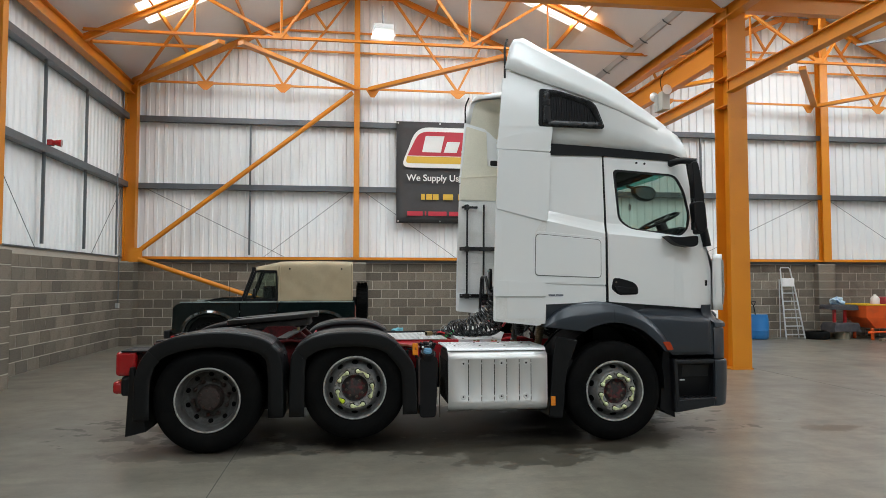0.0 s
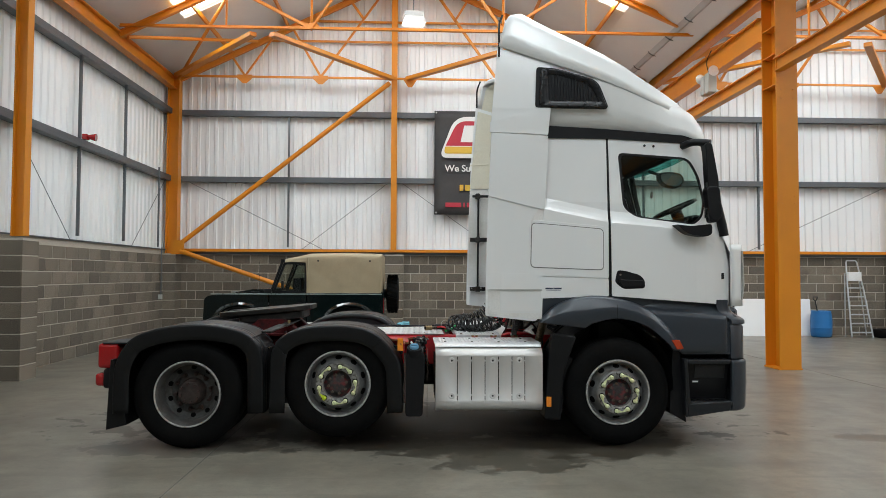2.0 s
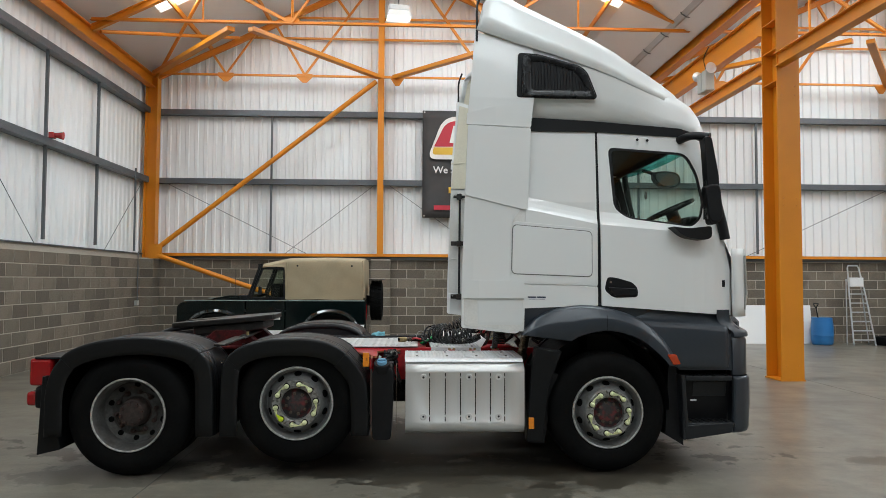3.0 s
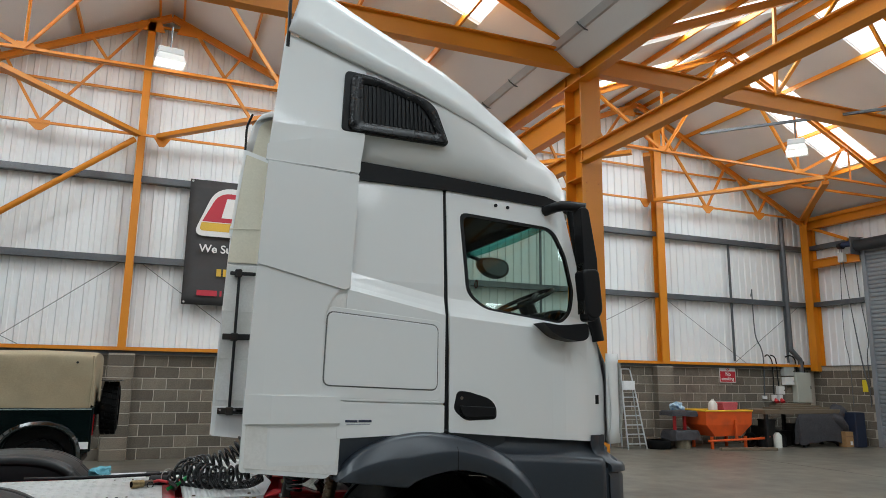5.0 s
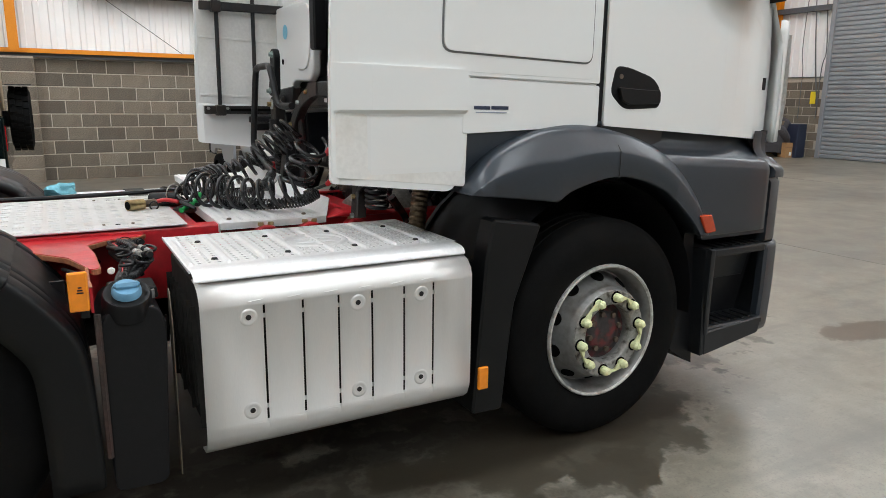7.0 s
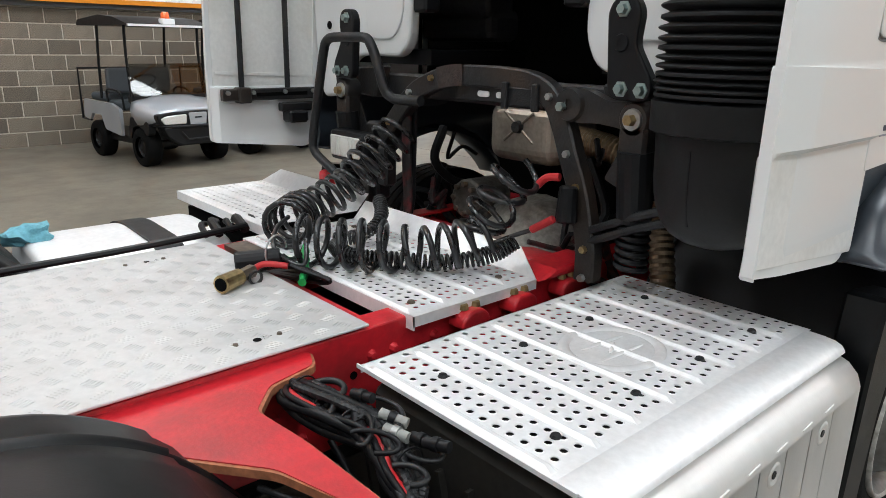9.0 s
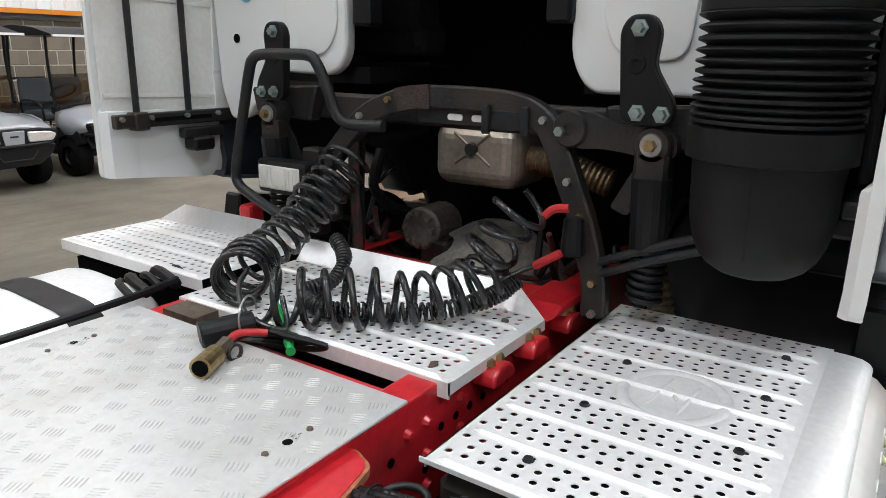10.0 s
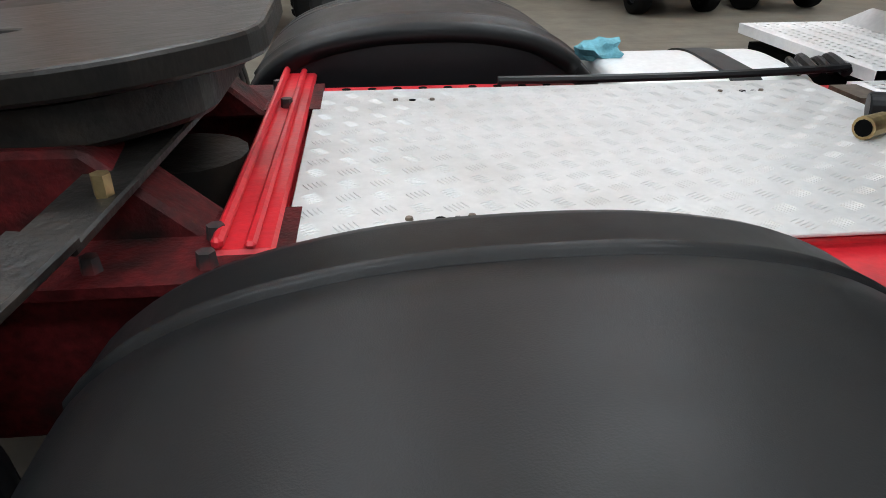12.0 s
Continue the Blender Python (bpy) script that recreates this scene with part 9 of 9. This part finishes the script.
bmesh.ops.create_icosphere(bm, subdivisions=4, radius=0.5)
for v in bm.verts:
    v.co *= 0.85 + 0.45 * noise.noise(v.co * 3.2)
    v.co.z = max(0.0, v.co.z * 1.2 + 0.58)
part("heap", bm, GREYCLOTH, heap, smooth=True)
binb = thing("waste_bin", (19.35, 17.35, 0), "dark blue tall plastic bin", "bin")
part("shell", prism(rounded([(-0.2, -0.2), (0.2, -0.2), (0.2, 0.2), (-0.2, 0.2)], 0.05, 3), "z", 0, 0.95), material("dark_blue_plastic", (0.012, 0.018, 0.04), 0.5, grain=0.08), binb, bevel=0.015)
carton = thing("carton", (19.08, 17.42, 0), "brown cardboard carton with a white label", "box", rz=-8)
part("carton_body", box(((-0.16, -0.14, 0), (0.16, 0.14, 0.42))), material("brown_card", (0.36, 0.20, 0.085), 0.8, grain=0.12, stain=(0.26, 0.14, 0.06), stain_amount=0.5, stain_scale=6), carton, bevel=0.006)
part("carton_tape", box(((-0.16, -0.142, 0.27), (0.16, -0.1405, 0.31))), material("brown_tape", (0.26, 0.13, 0.05), 0.4, grain=0.1), carton)
part("carton_label", box(((-0.02, -0.143, 0.06), (0.06, -0.1405, 0.16))), PRINTW_EARLY, carton)
for k, (x, y, r, h2) in enumerate(((16.5, 17.9, 0.14, 0.3), (16.85, 17.75, 0.11, 0.4), (17.15, 17.9, 0.13, 0.35))):
    can = thing("canister", (x, y, 0), "grimy plastic canister under the bench", "canister", "canisters")
    part("can", lathe([(0.0001, 0), (r, 0), (r, h2 * 0.8), (r * 0.4, h2), (0.0001, h2)], (0, 0, 0), "z", 16), MATS["milky_plastic"] if k == 1 else BLACK, can, smooth=True)


def text(body, size, loc, mat, parent, rx=90, bold=0.0, extrude=0.002):
    """Lettering in the built-in font, facing -y."""
    cu = bpy.data.curves.new("lettering", "FONT")
    cu.body, cu.size, cu.extrude, cu.offset, cu.align_x = body, size, extrude, bold, "LEFT"
    cu.materials.append(mat)
    ob = new("lettering", cu)
    ob.parent = parent
    ob.matrix_basis = pose(*loc, rx, 0, 0)
    return ob


PRINTW = material("print_white", (0.78, 0.77, 0.74), 0.6, grain=0.03)
PRINTR = material("print_red", (0.48, 0.03, 0.05), 0.6, grain=0.05)
PRINTY = material("print_yellow", (0.70, 0.44, 0.05), 0.6, grain=0.04)
BANNER = material("grey_black_vinyl", (0.045, 0.042, 0.042), 0.6, grain=0.08, stain=(0.07, 0.068, 0.066), stain_amount=0.5)
ban = thing("wall_banner", (1.28, 18.84, 3.24), "dark vinyl advertising banner tied to the wall rails", "banner")
bm = bmesh.new()
nx, nz = 16, 14
gv = [[bm.verts.new((3.6 * i / nx, 0.02 * noise.noise(Vector((i * 0.7, j * 0.5, 2))) + 0.03 * math.sin(j / nz * math.pi), 2.80 * j / nz)) for j in range(nz + 1)] for i in range(nx + 1)]
for i in range(nx):
    for j in range(nz):
        bm.faces.new((gv[i][j], gv[i + 1][j], gv[i + 1][j + 1], gv[i][j + 1]))
ob = part("vinyl_sheet", bm, BANNER, ban, smooth=True)
ob.modifiers.new("thickness", "SOLIDIFY").thickness = 0.004
# emblem: sheared rounded shapes in the banner's colours
part("emblem_border", prism(rounded([(0.12, 1.52), (3.1, 1.52), (3.3, 1.9), (3.2, 2.64), (0.55, 2.64)], [0.25, 0.25, 0.2, 0.3, 0.35], 6), "y", -0.045, -0.04), PRINTW, ban)
part("emblem_red", prism(rounded([(0.30, 1.85), (3.0, 1.85), (3.1, 2.0), (3.0, 2.52), (0.62, 2.52)], [0.02, 0.02, 0.1, 0.2, 0.25], 6), "y", -0.052, -0.0455), PRINTR, ban)
part("emblem_yellow", prism(rounded([(0.25, 1.64), (3.0, 1.64), (3.0, 1.83), (0.29, 1.83)], [0.1, 0.1, 0.02, 0.02], 5), "y", -0.052, -0.0455), PRINTY, ban)
for x, w in ((0.70, 0.52), (1.30, 0.36), (1.78, 0.30)):
    part("emblem_bar", prism([(x, 1.95), (x + w, 1.95), (x + w + 0.1, 2.4 if w > 0.5 else 2.25), (x + 0.1, 2.4 if w > 0.5 else 2.25)], "y", -0.06, -0.0525), PRINTW, ban)
text("We Supply Used", 0.25, (0.28, -0.045, 1.16), PRINTW, ban, bold=0.004)
for x, w in ((0.68, 0.10), (0.82, 0.16), (1.0, 0.16), (1.28, 0.28), (1.7, 0.5)):
    part("number_bar", box(((x, -0.044, 0.64), (x + w, -0.038, 0.80))), PRINTY, ban)
for x, w in ((0.30, 0.42), (0.78, 0.04), (0.88, 0.5), (1.45, 0.6)):
    part("web_bar", box(((x, -0.044, 0.20), (x + w, -0.038, 0.32))), PRINTR, ban)
for x in (0.05, 1.2, 2.4, 3.5):
    for z in (0.05, 2.75):
        part("eyelet", cyl((x, -0.03, z), (x, -0.036, z), 0.025, n=12), STEEL, ban)

sign = thing("no_smoking_sign", (16.09, 18.96, 1.73), "white and red wall sign", "sign")
part("sign_plate", box(((0, 0, 0), (0.60, 0.02, 0.50))), PRINTW, sign, bevel=0.004)
part("red_field", box(((0.02, -0.003, 0.02), (0.58, 0.001, 0.32))), material("sign_red", (0.50, 0.015, 0.03), 0.5, grain=0.03), sign)
text("No", 0.15, (0.21, -0.004, 0.19), PRINTW, sign, bold=0.003)
text("smoking", 0.14, (0.055, -0.004, 0.065), PRINTW, sign, bold=0.002)
part("symbol_ring", lathe([(0.050, -0.004), (0.068, -0.004), (0.068, 0.0), (0.050, 0.0)], (0.30, -0.002, 0.41), "y", 28), MATS["sign_red"], sign)
part("symbol_slash", bar((0.265, -0.003, 0.445), (0.335, -0.003, 0.375), 0.004, 0.016), MATS["sign_red"], sign)

# electrics and pipes on the wall
GREYBOX = material("grey_switchgear", (0.42, 0.43, 0.40), 0.5, grain=0.04)
for nm, x, z, w, h2, d, m in (("meter_box", 18.47, 1.95, 0.42, 0.28, 0.14, GREYBOX), ("switch_box", 18.49, 1.68, 0.38, 0.24, 0.14, PRINTW), ("distribution_board", 18.90, 1.16, 0.58, 0.90, 0.2, material("cream_switchgear", (0.50, 0.50, 0.43), 0.5, grain=0.04)), ("isolator", 18.24, 1.40, 0.24, 0.24, 0.12, PRINTW)):
    b = thing(nm, (x, 18.99, z), "grey painted electric " + nm.replace("_", " ") + " on the block wall", "electrics")
    part("case", box(((0, -d, 0), (w, 0, h2))), m, b, bevel=0.01)
    part("door_panel", box(((0.02, -d - 0.004, 0.02), (w - 0.02, -d, h2 - 0.02))), m, b, bevel=0.003)
    part("latch", box(((w - 0.05, -d - 0.012, h2 * 0.45), (w - 0.03, -d - 0.004, h2 * 0.55))), BLACK, b)
card = thing("notice_card", (19.52, 18.985, 1.60), "white notice card taped to the wall", "card")
part("card_sheet", box(((0, 0, 0), (0.14, 0.006, 0.32))), PRINTW, card)
for x, z in ((18.03, 1.15), (18.26, 1.15)):
    b = thing("power_socket", (x, 18.99, z), "white and red industrial power socket", "socket", "industrial sockets")
    part("socket_case", box(((0, -0.1, 0.05), (0.15, 0, 0.24))), PRINTW, b, bevel=0.015)
    part("socket_cap", cyl((0.075, -0.07, 0.09), (0.075, -0.17, 0.02), 0.06, 0.065, n=16), REDHOSE, b)
b = thing("twin_socket", (17.66, 18.99, 1.26), "white twin wall socket on the end of a conduit", "socket")
part("socket_plate", box(((0, -0.05, 0), (0.18, 0, 0.10))), PRINTW, b, bevel=0.008)
for pts, r, m in (([(18.84, 18.90, 6.9), (18.86, 18.90, 4.3), (18.87, 18.90, 2.85), (18.90, 18.88, 2.70), (19.10, 18.86, 2.50), (19.18, 18.86, 2.40), (19.19, 18.86, 2.06)], 0.075, RAIL), ([(17.40, 18.90, 4.30), (17.44, 18.88, 4.46), (17.50, 18.94, 4.40), (17.52, 18.94, 3.2), (17.72, 18.94, 2.75), (17.74, 18.90, 2.35), (17.74, 18.95, 1.34)], 0.018, RAIL),
                  ([(17.80, 18.90, 2.52), (17.92, 18.90, 2.56), (18.06, 18.90, 2.40), (18.10, 18.92, 2.1), (18.10, 18.94, 1.36)], 0.018, BLACK), ([(18.02, 18.90, 2.56), (18.16, 18.88, 2.50), (18.24, 18.90, 2.30), (18.30, 18.94, 1.9), (18.32, 18.94, 1.62)], 0.018, BLACK),
                  ([(18.62, 18.90, 2.52), (18.80, 18.88, 2.56), (18.98, 18.88, 2.44), (19.02, 18.88, 2.06)], 0.022, BLACK), ([(18.66, 18.92, 2.42), (18.66, 18.92, 2.22)], 0.035, PRINTW), ([(19.32, 18.88, 2.40), (19.33, 18.88, 2.06)], 0.025, BLACK)):
    t2 = thing("conduit", (0, 0, 0), "conduit pipe or cable fixed to the wall", "pipe", "conduits")
    part("pipe", tube(pts, r, 10, 5), m, t2, smooth=True)
for pts in ([(XW + 0.12, 11.62, 4.2), (XW + 0.12, 11.62, 2.8), (XW + 0.12, 11.72, 2.35), (XW + 0.06, 11.9, 2.28)], [(XW + 0.10, 17.9, 4.3), (XW + 0.10, 17.9, 2.3)]):
    t2 = thing("conduit", (0, 0, 0), "grey conduit pipe fixed to the wall", "pipe", "conduits")
    part("pipe", tube(pts, 0.025, 8, 5), RAIL, t2, smooth=True)
t2 = thing("conduit", (0, 0, 0), "thin grey conduit down the block corner", "pipe", "conduits")
part("pipe", tube([(XW + 0.05, 18.3, 2.3), (XW + 0.05, 18.3, 1.05)], 0.014, 8), RAIL, t2)
part("outlet", box(((XW + 0.0, 18.24, 0.98), (XW + 0.07, 18.36, 1.10))), GREYBOX, t2)
siren = thing("alarm_siren", (XW + 0.10, 13.95, 4.23), "red alarm sounder on the rail", "siren")
part("base", box(((-0.02, -0.06, -0.01), (0.08, 0.06, 0.10))), REDLENS, siren, bevel=0.01)
part("horn", cyl((0.08, 0, 0.05), (0.22, 0.02, 0.04), 0.04, 0.075, 16), REDLENS, siren)

# roller door in the end wall
SLAT = material("roller_slat", (0.30, 0.32, 0.34), 0.45, 0.4, grain=0.05, stain=(0.22, 0.23, 0.25), stain_amount=0.5, stain_scale=2)
rd = setting(new("door_1"), "closed grey steel roller door in the end wall", "door")
for k in range(47):
    z0 = k * 0.12
    part("slat", prism([(XE - 0.02, z0), (XE - 0.045, z0 + 0.02), (XE - 0.05, z0 + 0.06), (XE - 0.045, z0 + 0.10), (XE - 0.02, z0 + 0.12), (XE - 0.005, z0 + 0.12), (XE - 0.005, z0)], "y", 11.8, 16.86), SLAT, rd)
part("guide_rail", box(((XE - 0.10, 16.86, 0), (XE - 0.0, 16.98, 5.6))), SLAT, rd, bevel=0.006)
part("guide_rail", box(((XE - 0.10, 11.68, 0), (XE - 0.0, 11.80, 5.6))), SLAT, rd, bevel=0.006)
part("roll", cyl((XE - 0.24, 11.7, 5.72), (XE - 0.24, 16.97, 5.72), 0.17, n=24), material("dark_shutter_roll", (0.035, 0.037, 0.04), 0.5, 0.3, grain=0.1), rd)
part("end_plate", box(((XE - 0.48, 16.98, 5.46), (XE - 0.02, 17.0, 5.98)), ((XE - 0.10, 16.98, 5.30), (XE - 0.02, 17.42, 5.50))), RAIL, rd, bevel=0.006)
part("motor", cyl((XE - 0.24, 17.02, 5.80), (XE - 0.24, 17.42, 5.82), 0.085, 0.08, n=16), material("blue_motor", (0.02, 0.035, 0.09), 0.5, grain=0.1), rd)
part("gear_unit", cyl((XE - 0.24, 17.42, 5.80), (XE - 0.24, 17.56, 5.80), 0.11, 0.09, n=14), BLACKSTEEL, rd)
part("motor_box", box(((XE - 0.34, 17.36, 5.30), (XE - 0.18, 17.54, 5.58))), material("pale_switch_box", (0.55, 0.55, 0.52), 0.5, grain=0.05), rd, bevel=0.01)
for pts in ([(17.50, 5.72), (17.62, 4.2), (17.66, 3.0), (17.60, 2.4), (17.62, 1.1)], [(17.46, 5.70), (17.35, 4.0), (17.22, 2.6), (17.06, 1.5)], [(17.44, 5.30), (17.30, 3.6), (17.14, 2.2), (17.04, 1.5)]):
    part("pull_chain", tube([(XE - 0.26 + 0.14 * k / 4, y, z) for k, (y, z) in enumerate(pts)], 0.011, 5, 5), RAIL, rd)
part("cable_drop", tube([(XE - 0.06, 17.20, 5.25), (XE - 0.06, 17.15, 4.2), (XE - 0.06, 17.02, 3.0), (XE - 0.06, 17.10, 2.5), (XE - 0.06, 17.12, 1.1)], 0.014, 6, 5), RAIL, rd)
setting(part("door_header", ibeam((XE - 0.14, 16.99, 5.40), (XE - 0.14, 18.55, 5.40), 0.16, 0.26), ORANGE), "orange beam beside the roller door", "beam")
setting(part("header_brace", bar((XE - 0.14, 18.52, 6.55), (XE - 0.14, 17.3, 5.98), 0.07, 0.09), ORANGE), "slanting orange brace above the door motor", "brace")
warn = thing("warning_label", (XE - 0.02, 17.20, 1.52), "small yellow warning label on the wall", "label")
part("label_sheet", box(((-0.01, 0, 0), (0.0, 0.16, 0.34))), material("yellow_label", (0.75, 0.60, 0.02), 0.5), warn)


# hanging lamps
def bay_lamp(loc, rz, label):
    b = thing("bay_lamp", loc, label, "lamp", "bay lamps", rz)
    part("housing", box(((-0.21, -0.16, 0.0), (0.21, 0.16, 0.12))), material("lamp_grey_white", (0.62, 0.63, 0.62), 0.5, grain=0.04), b, bevel=0.02)
    part("reflector", loft([[(-0.20, -0.15, 0.0), (0.20, -0.15, 0.0), (0.20, 0.15, 0.0), (-0.20, 0.15, 0.0)], [(-0.25, -0.20, -0.14), (0.25, -0.20, -0.14), (0.25, 0.20, -0.14), (-0.25, 0.20, -0.14)]], True), PRINTW, b)
    part("lens", box(((-0.22, -0.17, -0.12), (0.22, 0.17, -0.11))), material("lit_lens", (0.9, 0.9, 0.86), 0.3, emit=(1.0, 0.98, 0.95), emit_strength=3.5), b)
    part("stem", tube([(0, 0, 0.12), (0.0, 0, 0.56)], 0.014, 6), RAIL, b)
    return b


bay_lamp((0.72, 15.1, 7.16), 8, "square white lit bay lamp hung under the truss")
bay_lamp((12.6, 12.75, 6.45), 40, "white lit bay lamp on a grey rail")
setting(part("lamp_rail", bar((11.4, 14.1, 7.0), (13.8, 11.4, 7.0), 0.05, 0.05), RAIL), "grey channel carrying a lamp", "rail")
fl = thing("flood_lamp", (7.0, 14.6, 5.46), "pair of grey floodlights with control boxes on the beam", "lamp")
part("control_box", box(((-0.12, -0.18, 0.0), (0.06, 0.02, 0.42)), ((-0.10, 0.10, 0.02), (0.08, 0.28, 0.42))), GREYBOX, fl, bevel=0.01)
for y in (-0.26, 0.36):
    part("flood_head", lathe([(0.0001, -0.10), (0.05, -0.09), (0.10, 0.0), (0.11, 0.02), (0.0001, 0.03)], (-0.05, y, 0.42), "y", 18, -1 if y < 0 else 1), ALUDULL, fl, smooth=True)
part("flood_cable", tube([(0.0, 0.05, 0.42), (-0.05, 0.06, 0.7), (0.05, 0.05, 0.95)], 0.01, 5, 4), BLACK, fl)


# ---- blockwork, laid last ----
COURSE, LENGTH, JOINT = 0.2375, 0.475, 0.017


def block_mesh(length):
    """One block with eased front arrises; its face towards -y, origin at the lower front corner."""
    bm = bmesh.new()
    e, d, h = 0.006, 0.03, COURSE - JOINT
    a = [bm.verts.new(p) for p in ((e, 0, e), (length - e, 0, e), (length - e, 0, h - e), (e, 0, h - e))]
    b = [bm.verts.new(p) for p in ((0, e, 0), (length, e, 0), (length, e, h), (0, e, h))]
    c = [bm.verts.new(p) for p in ((0, d, 0), (length, d, 0), (length, d, h), (0, d, h))]
    bm.faces.new(a[::-1])
    for p, q in ((a, b), (b, c)):
        for i in range(4):
            bm.faces.new((p[i], p[(i + 1) % 4], q[(i + 1) % 4], q[i]))
    bmesh.ops.recalc_face_normals(bm, faces=bm.faces)
    me = bpy.data.meshes.new("block")
    bm.to_mesh(me)
    bm.free()
    me.materials.append(BLOCK)
    return me


BLOCK_FULL, BLOCK_HALF, BLOCK_PIER = block_mesh(LENGTH - JOINT), block_mesh(LENGTH / 2 - JOINT), block_mesh(0.40)
ISLAND = BLOCK.copy()
ISLAND.name = "concrete_block_joined"
for nd in ISLAND.node_tree.nodes:
    if nd.type == "OBJECT_INFO":
        geo = ISLAND.node_tree.nodes.new("ShaderNodeNewGeometry")
        for lk in list(nd.outputs["Random"].links):
            ISLAND.node_tree.links.new(geo.outputs["Random Per Island"], lk.to_socket)


def block_wall(name, core, origin, rz, length, near_from, near_to, label, courses=9):
    """A mortar core with blocks bedded in its face; those near the camera are parts, the rest one joined part."""
    wall = setting(part(name, box(core), MORTAR), label, "wall")
    base = Matrix.Translation(origin) @ Matrix.Rotation(radians(rz), 4, "Z")
    far = bmesh.new()
    made = 0
    for c in range(courses):
        x = 0.0 if c % 2 else -LENGTH / 2
        while x < length - 0.1:
            me, w = (BLOCK_HALF, LENGTH / 2) if x < 0 else (BLOCK_FULL, LENGTH)
            px = max(x, 0.0)
            if px + w - JOINT <= length + 0.02:
                m = base @ Matrix.Translation((px, 0, 0.006 + c * COURSE))
                if near_from <= px < near_to and made < 300:
                    ob = new("block", me)
                    ob.parent = wall
                    ob.matrix_basis = m
                    made += 1
                else:
                    k = len(far.verts)
                    far.from_mesh(me)
                    far.verts.ensure_lookup_table()
                    for v in far.verts[k:]:
                        v.co = m @ v.co
            x += LENGTH
    ob = part("far_blocks", far, ISLAND, wall)
    tagged(ob, kind="stuff")
    return wall


D = 0.007
block_wall("block_wall_north", ((XW - 0.2, YN + D, 0), (XE + 0.2, YN + 0.2, BT - 0.09)), (XW, YN, 0), 0, XE - XW, 0, 15.6, "grey concrete block wall with pale joints")
block_wall("block_wall_west", ((XW - 0.2, YS, 0), (XW - D, YN + D, BT)), (XW, YS, 0), 90, YN - YS, 16.0, 28.1, "grey concrete block wall with pale joints")
block_wall("block_wall_east", ((XE + D, YS, 0), (XE + 0.2, YN + D, BT)), (XE, YN, 0), -90, 2.2, 0, 2.2, "grey concrete block wall with pale joints")


def pier(name, x0, x1, y0, y1, faces, label):
    """A block pier: mortar core with one block to a course on each seen face."""
    p = setting(part(name, box(((x0 + D, y0 + D, 0), (x1 - D, y1 - D, BT - 0.09))), MORTAR), label, "pier")
    for c in range(9):
        z = 0.006 + c * COURSE
        for f in faces:
            if f == "south":
                w, m = x1 - x0, Matrix.Translation((x0, y0, z))
            elif f == "east":
                w, m = y1 - y0, Matrix.Translation((x1, y0, z)) @ Matrix.Rotation(radians(90), 4, "Z")
            else:
                w, m = y1 - y0, Matrix.Translation((x0, y1, z)) @ Matrix.Rotation(radians(-90), 4, "Z")
            ob = new("block", BLOCK_PIER)
            ob.parent = p
            ob.matrix_basis = m @ Matrix.Diagonal(((w - 0.001) / 0.40, 1, 1, 1))
    return p


pier("block_pier", XW - 0.02, XW + 0.62, 11.0, 11.46, ("south", "east"), "block pier round the steel column")
pier("block_pier", XW - 0.02, XW + 0.32, 18.56, YN + 0.04, ("south", "east"), "block pier in the corner")
pier("block_pier", -0.03, 0.47, 18.80, YN + 0.04, ("south", "east", "west"), "block pier under the gable post")
pier("block_pier", 13.75, 14.30, 18.80, YN + 0.04, ("south", "east", "west"), "block pier under the gable post")
pier("block_pier", XW - 0.02, XW + 0.62, 4.1, 4.7, ("south", "east"), "block pier round the steel column")
